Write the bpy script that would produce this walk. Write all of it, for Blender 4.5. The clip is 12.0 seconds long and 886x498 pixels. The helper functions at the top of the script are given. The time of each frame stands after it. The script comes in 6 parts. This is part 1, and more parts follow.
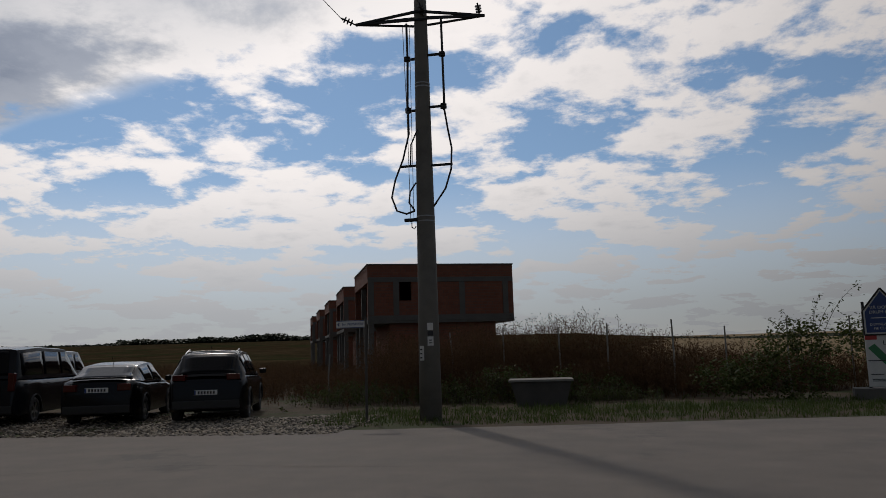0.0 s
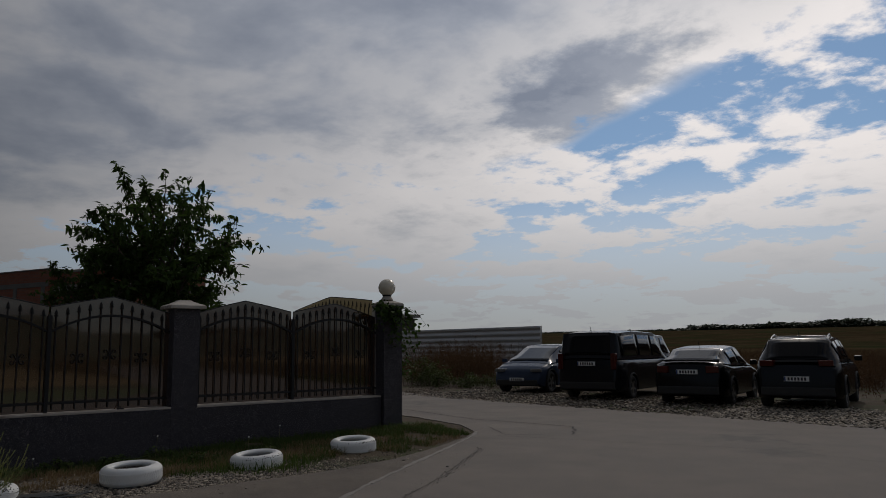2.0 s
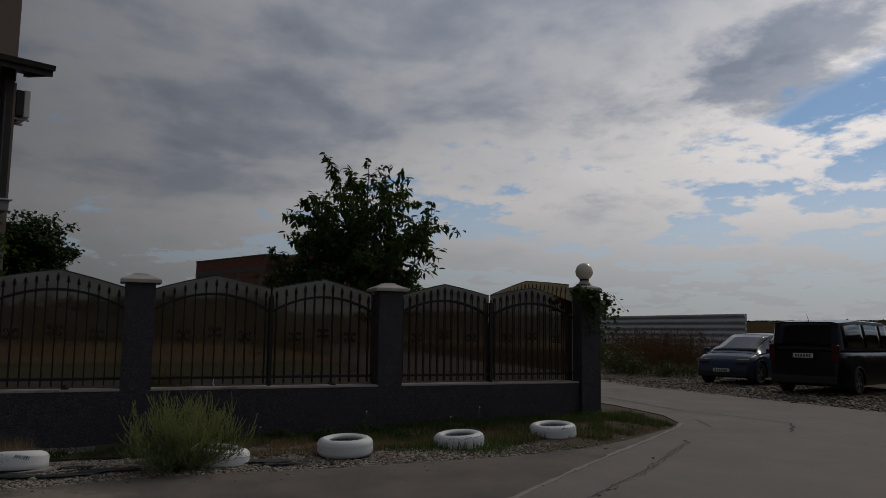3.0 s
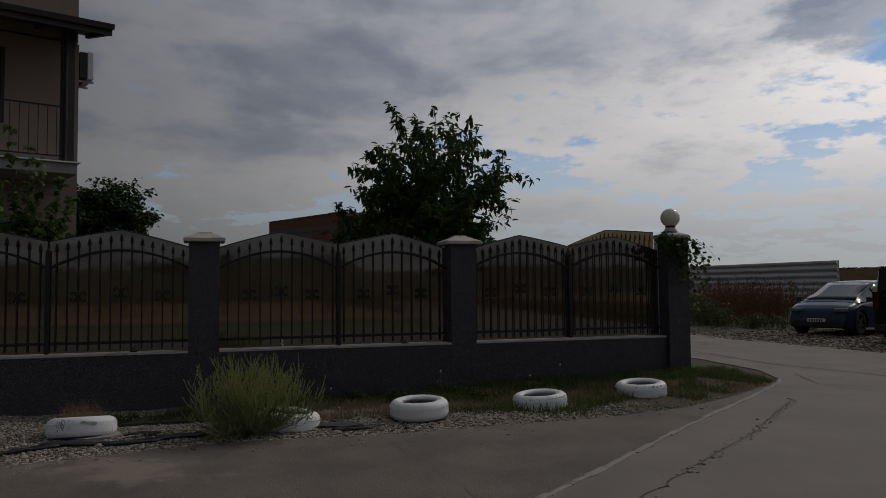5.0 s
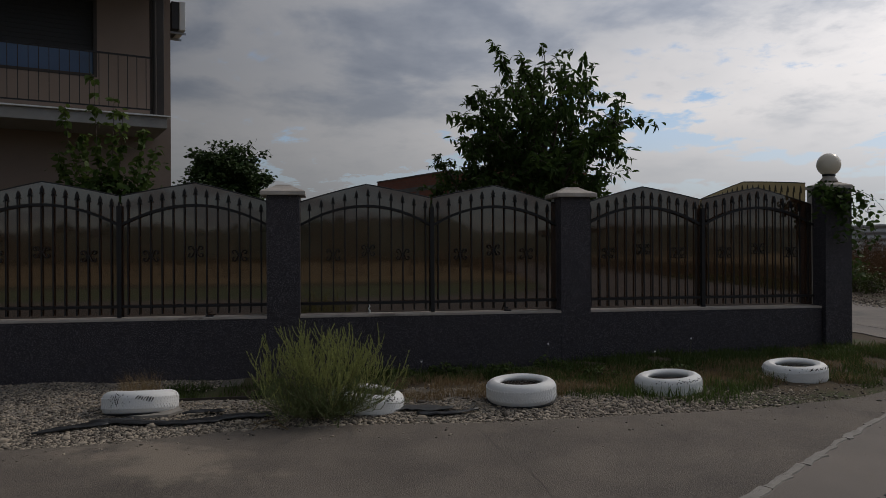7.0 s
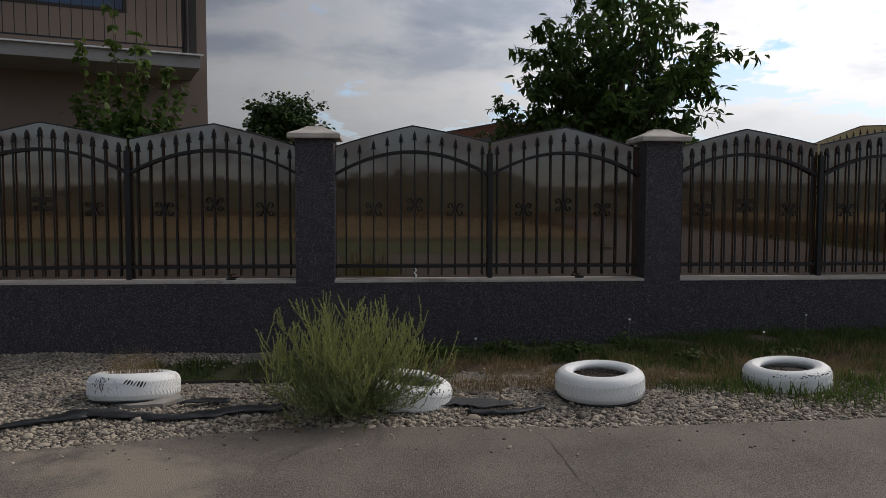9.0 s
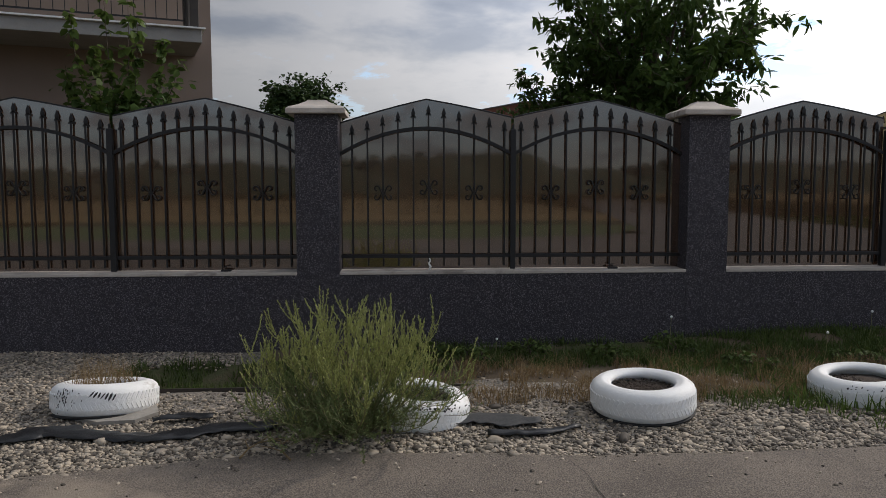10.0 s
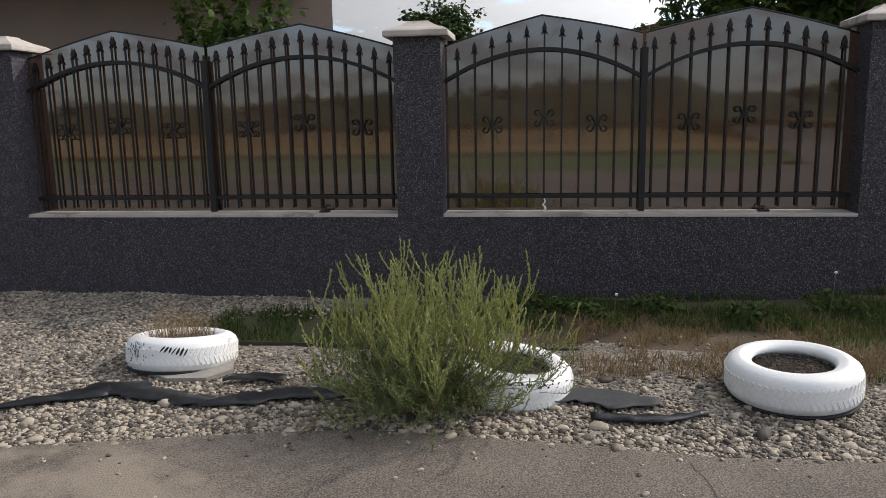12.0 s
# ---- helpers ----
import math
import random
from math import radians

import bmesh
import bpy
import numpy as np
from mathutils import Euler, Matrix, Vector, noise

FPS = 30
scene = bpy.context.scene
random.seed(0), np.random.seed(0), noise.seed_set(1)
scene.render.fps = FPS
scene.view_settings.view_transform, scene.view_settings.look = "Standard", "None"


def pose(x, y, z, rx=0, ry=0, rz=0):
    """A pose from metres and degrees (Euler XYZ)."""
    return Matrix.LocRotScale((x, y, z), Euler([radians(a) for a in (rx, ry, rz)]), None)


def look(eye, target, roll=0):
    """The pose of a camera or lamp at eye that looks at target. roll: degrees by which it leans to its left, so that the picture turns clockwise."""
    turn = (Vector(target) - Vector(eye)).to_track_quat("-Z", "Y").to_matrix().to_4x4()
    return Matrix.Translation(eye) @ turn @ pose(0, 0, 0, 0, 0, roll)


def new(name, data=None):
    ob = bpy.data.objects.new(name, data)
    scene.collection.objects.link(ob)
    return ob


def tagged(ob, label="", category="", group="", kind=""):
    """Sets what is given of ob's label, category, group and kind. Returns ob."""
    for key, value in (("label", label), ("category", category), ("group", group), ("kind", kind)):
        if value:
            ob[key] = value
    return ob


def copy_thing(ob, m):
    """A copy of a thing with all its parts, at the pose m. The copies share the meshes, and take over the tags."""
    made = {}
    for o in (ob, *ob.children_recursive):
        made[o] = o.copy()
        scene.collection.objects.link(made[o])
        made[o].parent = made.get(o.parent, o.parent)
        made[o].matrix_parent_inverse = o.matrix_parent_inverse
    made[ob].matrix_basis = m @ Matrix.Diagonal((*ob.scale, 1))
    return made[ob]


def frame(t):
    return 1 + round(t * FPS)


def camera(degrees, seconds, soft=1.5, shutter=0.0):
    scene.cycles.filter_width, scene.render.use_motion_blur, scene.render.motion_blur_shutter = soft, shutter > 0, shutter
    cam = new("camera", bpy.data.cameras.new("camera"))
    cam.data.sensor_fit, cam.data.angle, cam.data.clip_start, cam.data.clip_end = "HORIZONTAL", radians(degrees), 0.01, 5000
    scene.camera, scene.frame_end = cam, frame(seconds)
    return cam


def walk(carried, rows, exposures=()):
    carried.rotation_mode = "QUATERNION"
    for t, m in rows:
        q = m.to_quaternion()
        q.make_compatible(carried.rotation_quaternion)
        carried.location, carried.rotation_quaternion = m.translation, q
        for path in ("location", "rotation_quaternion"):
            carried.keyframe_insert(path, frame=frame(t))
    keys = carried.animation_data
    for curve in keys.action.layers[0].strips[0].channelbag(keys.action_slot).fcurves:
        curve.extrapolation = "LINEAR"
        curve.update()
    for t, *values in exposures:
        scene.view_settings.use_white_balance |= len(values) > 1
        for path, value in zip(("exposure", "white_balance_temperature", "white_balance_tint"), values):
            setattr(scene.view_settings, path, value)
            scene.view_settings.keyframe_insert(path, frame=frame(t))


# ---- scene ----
cam = camera(61.3, 12.0, soft=0.7)

PATH = [
    (0, (11.43, 0.371, 1.487), (11.061, 2.317, 1.758), -1.7),
    (0.3, (11.445, 0.366, 1.476), (10.86, 2.259, 1.752), -1.5),
    (0.5, (11.442, 0.356, 1.486), (10.721, 2.203, 1.752), -1.9),
    (0.7, (11.465, 0.354, 1.506), (10.588, 2.132, 1.773), -0.8),
    (1, (11.418, 0.277, 1.477), (10.316, 1.926, 1.734), -0.3),
    (1.5, (11.325, 0.184, 1.489), (9.943, 1.607, 1.745), 0.2),
    (2, (11.238, 0.045, 1.474), (9.67, 1.258, 1.736), -0.6),
    (2.5, (11.151, -0.036, 1.463), (9.442, 0.971, 1.72), -0.4),
    (3, (11.053, -0.005, 1.465), (9.227, 0.78, 1.687), 0.7),
    (3.2, (11.019, 0.003, 1.462), (9.171, 0.738, 1.675), 0.9),
    (5, (10.389, 0.218, 1.458), (8.488, 0.831, 1.561), -0.5),
    (5.5, (10.085, 0.358, 1.449), (8.153, 0.865, 1.531), -0.8),
    (6, (9.79, 0.481, 1.455), (7.843, 0.933, 1.515), -0.5),
    (6.5, (9.447, 0.58, 1.451), (7.486, 0.968, 1.487), -0.5),
    (7, (9.095, 0.685, 1.44), (7.122, 1.008, 1.441), -0.3),
    (7.2, (8.955, 0.744, 1.45), (6.977, 1.044, 1.434), -0.0),
    (9, (7.671, 0.919, 1.436), (5.681, 1.083, 1.316), 0.1),
    (9.5, (7.285, 0.989, 1.432), (5.295, 1.13, 1.284), -0.1),
    (10, (6.876, 1.011, 1.44), (4.886, 1.121, 1.273), -0.1),
    (10.5, (6.491, 1.116, 1.411), (4.5, 1.198, 1.231), -0.0),
    (11, (6.245, 1.279, 1.409), (4.256, 1.294, 1.196), -0.3),
    (11.5, (6.153, 1.321, 1.4), (4.173, 1.239, 1.13), -0.6),
    (12, (6.143, 1.276, 1.454), (4.192, 1.007, 1.106), -1.1),
]
EXPOSURES = [(0, -1.66, 6620, 14), (2.5, -1.85, 6620, 14), (5, -1.7, 6620, 14), (7, -1.25, 6620, 14), (9, -0.55, 6620, 14), (10.5, -0.12, 6620, 14), (11.5, 0.08, 6620, 14), (12, 0.36, 6620, 14)]
walk(cam, [(t, look(eye, target, lean)) for t, eye, target, lean in PATH], EXPOSURES)


# ---- node helpers ----
def tree_of(owner):
    owner.use_nodes = True
    nt = owner.node_tree
    nt.nodes.clear()
    return nt


def node(nt, kind, inputs=None):
    n = nt.nodes.new(kind)
    for key, value in (inputs or {}).items():
        if hasattr(value, "is_linked"):
            nt.links.new(value, n.inputs[key])
        else:
            n.inputs[key].default_value = value
    return n


def noise_of(nt, vec, scale, detail=4.0, rough=0.55, distortion=0.0):
    n = node(nt, "ShaderNodeTexNoise", {"Scale": scale, "Detail": detail, "Roughness": rough, "Distortion": distortion})
    if vec is not None:
        nt.links.new(vec, n.inputs["Vector"])
    return n.outputs["Fac"]


def between(nt, value, lo, hi, a=0.0, b=1.0):
    """A smooth step from a to b while value goes from lo to hi."""
    n = node(nt, "ShaderNodeMapRange", {0: value, 1: lo, 2: hi, 3: a, 4: b})
    n.clamp, n.interpolation_type = True, "SMOOTHSTEP"
    return n.outputs[0]


def ramp(nt, fac, stops):
    n = node(nt, "ShaderNodeValToRGB", {"Fac": fac})
    while len(n.color_ramp.elements) < len(stops):
        n.color_ramp.elements.new(0.5)
    for e, (p, c) in zip(n.color_ramp.elements, stops):
        e.position = p
        e.color = (*c, 1) if isinstance(c, tuple) else (c, c, c, 1)
    return n.outputs["Color"]


def mix(nt, fac, a, b):
    n = node(nt, "ShaderNodeMix")
    n.data_type = "RGBA"
    for idx, v in ((0, fac), (6, a), (7, b)):
        if hasattr(v, "is_linked"):
            nt.links.new(v, n.inputs[idx])
        elif idx == 0:
            n.inputs[0].default_value = v
        else:
            n.inputs[idx].default_value = (*v, 1)
    return n.outputs[2]


def mth(nt, op, a, b=None, c=None, clamp=False):
    n = node(nt, "ShaderNodeMath")
    n.operation, n.use_clamp = op, clamp
    for i, v in enumerate((a, b, c)):
        if v is None:
            continue
        if hasattr(v, "is_linked"):
            nt.links.new(v, n.inputs[i])
        else:
            n.inputs[i].default_value = v
    return n.outputs[0]


# ---- world: hazy sky with broken cumulus and a grey bank of cloud ----
SUN_YAW, SUN_ELEVATION = 29.0, 37.0
world = bpy.data.worlds.new("world")
scene.world = world
nt = tree_of(world)
sky = node(nt, "ShaderNodeTexSky")
sky.sky_type, sky.sun_disc = "NISHITA", False
sky.sun_elevation, sky.sun_rotation = radians(SUN_ELEVATION), radians(-SUN_YAW)
sky.air_density, sky.dust_density, sky.ozone_density = 1.0, 0.05, 2.5
el, az = radians(SUN_ELEVATION), radians(SUN_YAW)
TO_SUN = (-math.sin(az) * math.cos(el), math.cos(az) * math.cos(el), math.sin(el))
direction = node(nt, "ShaderNodeTexCoord").outputs["Generated"]
dx, dy, dz = node(nt, "ShaderNodeSeparateXYZ", {0: direction}).outputs
height = mth(nt, "MAXIMUM", dz, 0.0)
flat = mth(nt, "ADD", height, 0.17)
plane = node(nt, "ShaderNodeCombineXYZ", {0: mth(nt, "DIVIDE", dx, flat), 1: mth(nt, "DIVIDE", dy, flat), 2: 0.0}).outputs[0]
big = noise_of(nt, plane, 0.9, 3.0, 0.5)
puffs = noise_of(nt, plane, 2.6, 12.0, 0.62, 0.1)
# a grey bank thickens towards the west
bank = mth(nt, "ADD", mth(nt, "MULTIPLY", dx, -1.0), mth(nt, "MULTIPLY", dy, -0.2))
bank = mth(nt, "ADD", bank, mth(nt, "MULTIPLY", mth(nt, "SUBTRACT", big, 0.5), 0.8))
bank = between(nt, mth(nt, "ADD", bank, mth(nt, "MULTIPLY", height, 2.3)), 0.85, 1.6)
soft = noise_of(nt, plane, 2.2, 5.0, 0.5, 0.3)
puffs = mth(nt, "ADD", puffs, mth(nt, "MULTIPLY", mth(nt, "MULTIPLY", mth(nt, "POWER", bank, 3.0), 0.8), mth(nt, "SUBTRACT", soft, puffs)))
density = mth(nt, "ADD", mth(nt, "MULTIPLY", puffs, 0.8), mth(nt, "MULTIPLY", big, 0.3))
density = mth(nt, "ADD", density, mth(nt, "MULTIPLY", bank, 0.11))
# one heavy long cloud in front of the sun's side of the sky
offset = node(nt, "ShaderNodeVectorMath", {0: plane, 1: (-1.33, 1.42, 0.0)})
offset.operation = "SUBTRACT"
turned = node(nt, "ShaderNodeMapping", {"Vector": offset.outputs[0], "Rotation": (0, 0, radians(40.0)), "Scale": (2.1, 4.6, 1.0)})
far_off = node(nt, "ShaderNodeVectorMath", {0: turned.outputs[0]})
far_off.operation = "LENGTH"
heavy = mth(nt, "ADD", far_off.outputs["Value"], mth(nt, "MULTIPLY", mth(nt, "SUBTRACT", puffs, 0.5), 4.5))
heavy = between(nt, heavy, 0.2, 1.1, 1.0, 0.0)
density = mth(nt, "ADD", density, mth(nt, "MULTIPLY", heavy, 0.12))
cover = between(nt, density, 0.495, 0.58)
thick = between(nt, density, 0.60, 0.80)
lumps = noise_of(nt, plane, 5.0, 8.0, 0.6)
thick = mth(nt, "ADD", mth(nt, "MULTIPLY", thick, 0.8), mth(nt, "MULTIPLY", mth(nt, "SUBTRACT", lumps, 0.5), 0.55), clamp=True)
grey = mth(nt, "ADD", mth(nt, "MULTIPLY", thick, 0.55), mth(nt, "MULTIPLY", bank, 0.5), clamp=True)
grey = mth(nt, "ADD", grey, mth(nt, "MULTIPLY", heavy, 0.6), clamp=True)
haze = between(nt, height, 0.02, 0.25, 0.92, 0.0)
grey = mth(nt, "MULTIPLY", grey, mth(nt, "SUBTRACT", 1.0, mth(nt, "MULTIPLY", haze, 1.0)))
cloud = ramp(nt, grey, [(0.0, (1.06, 1.03, 0.99)), (0.18, (0.88, 0.87, 0.85)), (0.45, (0.60, 0.62, 0.64)), (0.7, (0.40, 0.44, 0.50)), (1.0, (0.26, 0.30, 0.37))])
cloud = mix(nt, haze, cloud, (0.43, 0.465, 0.495))
# forward scattering: the sky is brighter round the sun
lobe = node(nt, "ShaderNodeVectorMath", {0: direction, 1: TO_SUN})
lobe.operation = "DOT_PRODUCT"
glow = mth(nt, "POWER", mth(nt, "MAXIMUM", lobe.outputs["Value"], 0.0), 2.1)
glow = mth(nt, "ADD", mth(nt, "MULTIPLY", glow, 2.8), 0.42)
blue = node(nt, "ShaderNodeBackground", {"Color": sky.outputs[0], "Strength": 0.15})
veil = node(nt, "ShaderNodeBackground", {"Color": (0.075, 0.145, 0.225, 1), "Strength": glow})
blue = node(nt, "ShaderNodeAddShader", {0: blue.outputs[0], 1: veil.outputs[0]})
white = node(nt, "ShaderNodeBackground", {"Color": cloud, "Strength": glow})
cover = mth(nt, "MULTIPLY", cover, 0.95)
cover = mth(nt, "MAXIMUM", cover, mth(nt, "MULTIPLY", haze, 0.9))
both = node(nt, "ShaderNodeMixShader", {0: cover, 1: blue.outputs[0], 2: white.outputs[0]})
node(nt, "ShaderNodeOutputWorld", {0: both.outputs[0]})

# the sun, thinned by cloud
sun = new("sun", bpy.data.lights.new("sun", "SUN"))
sun.data.energy, sun.data.angle, sun.data.color = 2.1, radians(2.0), (1.0, 0.93, 0.82)
sun.matrix_world = look((0, 0, 0), [-c for c in TO_SUN])


# ---- materials ----
def surface(name, c1, c2, scale=3.0, rough=0.8, bump=0.3, fine=60.0, metal=0.0, c3=None, spots=0.62, dist=0.01, rvar=0.12, coat=0.0, rand=0.0, spec=0.5, speck=1.1):
    """Two-scale mottled surface: c1 to c2 at a coarse scale, fine grain, optional stains c3."""
    m = bpy.data.materials.new(name)
    nt = tree_of(m)
    vec = node(nt, "ShaderNodeTexCoord").outputs["Object"]
    coarse = noise_of(nt, vec, scale, 6.0, 0.6)
    grain = noise_of(nt, vec, fine, 3.0, 0.6)
    fac = mth(nt, "ADD", mth(nt, "MULTIPLY", mth(nt, "SUBTRACT", coarse, 0.5), 1.9), mth(nt, "MULTIPLY", mth(nt, "SUBTRACT", grain, 0.5), speck))
    fac = mth(nt, "ADD", fac, 0.5, clamp=True)
    if rand:
        r = node(nt, "ShaderNodeNewGeometry").outputs["Random Per Island"]
        fac = mth(nt, "ADD", fac, mth(nt, "MULTIPLY", mth(nt, "SUBTRACT", r, 0.5), rand), clamp=True)
    col = mix(nt, fac, c1, c2)
    if c3:
        s = noise_of(nt, vec, scale * 0.37, 7.0, 0.65, 0.4)
        s = between(nt, s, spots, spots + 0.09, 0.0, 0.85)
        col = mix(nt, s, col, c3)
    b = node(nt, "ShaderNodeBsdfPrincipled", {"Base Color": col, "Metallic": metal, "Coat Weight": coat, "Specular IOR Level": spec})
    rr = mth(nt, "ADD", mth(nt, "MULTIPLY", mth(nt, "SUBTRACT", coarse, 0.5), rvar * 2), rough, clamp=True)
    nt.links.new(rr, b.inputs["Roughness"])
    if bump:
        h = mth(nt, "ADD", mth(nt, "MULTIPLY", grain, 0.6), mth(nt, "MULTIPLY", coarse, 0.4))
        bn = node(nt, "ShaderNodeBump", {"Height": h, "Strength": bump, "Distance": dist})
        nt.links.new(bn.outputs[0], b.inputs["Normal"])
    node(nt, "ShaderNodeOutputMaterial", {0: b.outputs[0]})
    return m


def foliage(name, c1, c2, rand=1.0, lucent=0.35, rough=0.5):
    """Leaf: each leaf a tone of its own, some light passing through."""
    m = bpy.data.materials.new(name)
    nt = tree_of(m)
    r = node(nt, "ShaderNodeNewGeometry").outputs["Random Per Island"]
    vec = node(nt, "ShaderNodeTexCoord").outputs["Object"]
    n = noise_of(nt, vec, 1.7, 3.0)
    f = mth(nt, "ADD", mth(nt, "MULTIPLY", r, 0.65 * rand), mth(nt, "MULTIPLY", n, 0.45), clamp=True)
    col = mix(nt, f, c1, c2)
    b = node(nt, "ShaderNodeBsdfPrincipled", {"Base Color": col, "Roughness": min(0.9, rough + 0.12), "Specular IOR Level": 0.16})
    t = node(nt, "ShaderNodeBsdfTranslucent", {"Color": col})
    mx = node(nt, "ShaderNodeMixShader", {0: lucent, 1: b.outputs[0], 2: t.outputs[0]})
    node(nt, "ShaderNodeOutputMaterial", {0: mx.outputs[0]})
    return m


def pane(name, colour, rough, clear=0.0, wave=0.0, ior=1.5, lit=0.0):
    """Glossy sheet; clear: share of light that passes straight through."""
    m = bpy.data.materials.new(name)
    nt = tree_of(m)
    vec = node(nt, "ShaderNodeTexCoord").outputs["Object"]
    dirt = noise_of(nt, vec, 2.5, 6.0, 0.6)
    b = node(nt, "ShaderNodeBsdfPrincipled", {"Base Color": mix(nt, dirt, colour, tuple(c * 1.35 for c in colour)), "IOR": ior})
    nt.links.new(mth(nt, "ADD", mth(nt, "MULTIPLY", dirt, 0.05), rough - 0.02), b.inputs["Roughness"])
    if wave:
        h = noise_of(nt, vec, 0.9, 1.0)
        nt.links.new(node(nt, "ShaderNodeBump", {"Height": h, "Strength": wave, "Distance": 0.02}).outputs[0], b.inputs["Normal"])
    out = b.outputs[0]
    if lit:
        g = node(nt, "ShaderNodeBsdfTranslucent", {"Color": (0.72, 0.65, 0.48, 1)})
        out = node(nt, "ShaderNodeMixShader", {0: lit, 1: out, 2: g.outputs[0]}).outputs[0]
    if clear:
        t = node(nt, "ShaderNodeBsdfTransparent", {"Color": (*[min(1, c * 3 + 0.25) for c in colour], 1)})
        out = node(nt, "ShaderNodeMixShader", {0: clear, 1: out, 2: t.outputs[0]}).outputs[0]
    node(nt, "ShaderNodeOutputMaterial", {0: out})
    return m


def brickwork(name, a, b, mortar, scale, width=0.30, row=0.25):
    m = bpy.data.materials.new(name)
    nt = tree_of(m)
    vec = node(nt, "ShaderNodeTexCoord").outputs["Object"]
    s = node(nt, "ShaderNodeSeparateXYZ", {0: vec}).outputs
    along = mth(nt, "ADD", s[0], mth(nt, "MULTIPLY", s[1], 1.0))
    uv = node(nt, "ShaderNodeCombineXYZ", {0: along, 1: s[2], 2: 0.0}).outputs[0]
    br = node(nt, "ShaderNodeTexBrick", {"Vector": uv, "Color1": (*a, 1), "Color2": (*b, 1), "Mortar": (*mortar, 1), "Scale": scale,
                                        "Mortar Size": 0.012, "Brick Width": width, "Row Height": row})
    n = noise_of(nt, vec, 1.3, 5.0)
    col = mix(nt, mth(nt, "MULTIPLY", n, 0.5), br.outputs[0], tuple(c * 0.55 for c in a))
    p = node(nt, "ShaderNodeBsdfPrincipled", {"Base Color": col, "Roughness": 0.9})
    nt.links.new(node(nt, "ShaderNodeBump", {"Height": br.outputs[1], "Strength": 0.4, "Distance": -0.01}).outputs[0], p.inputs["Normal"])
    node(nt, "ShaderNodeOutputMaterial", {0: p.outputs[0]})
    return m


def pebbledash(name):
    """Dark violet-grey mosaic render: fine chips with paler and darker grains."""
    m = bpy.data.materials.new(name)
    nt = tree_of(m)
    vec = node(nt, "ShaderNodeTexCoord").outputs["Object"]
    v = node(nt, "ShaderNodeTexVoronoi", {"Vector": vec, "Scale": 135.0})
    tone = node(nt, "ShaderNodeSeparateColor", {0: v.outputs["Color"]}).outputs[0]
    col = ramp(nt, tone, [(0.0, (0.006, 0.0055, 0.008)), (0.5, (0.023, 0.020, 0.027)), (0.8, (0.072, 0.064, 0.075)), (1.0, (0.22, 0.20, 0.21))])
    n = noise_of(nt, vec, 1.6, 6.0, 0.6)
    col = mix(nt, mth(nt, "MULTIPLY", n, 0.3), col, (0.055, 0.049, 0.055))
    p = node(nt, "ShaderNodeBsdfPrincipled", {"Base Color": col, "Roughness": 0.6, "Specular IOR Level": 0.4})
    nt.links.new(node(nt, "ShaderNodeBump", {"Height": v.outputs["Distance"], "Strength": 0.6, "Distance": -0.004}).outputs[0], p.inputs["Normal"])
    node(nt, "ShaderNodeOutputMaterial", {0: p.outputs[0]})
    return m


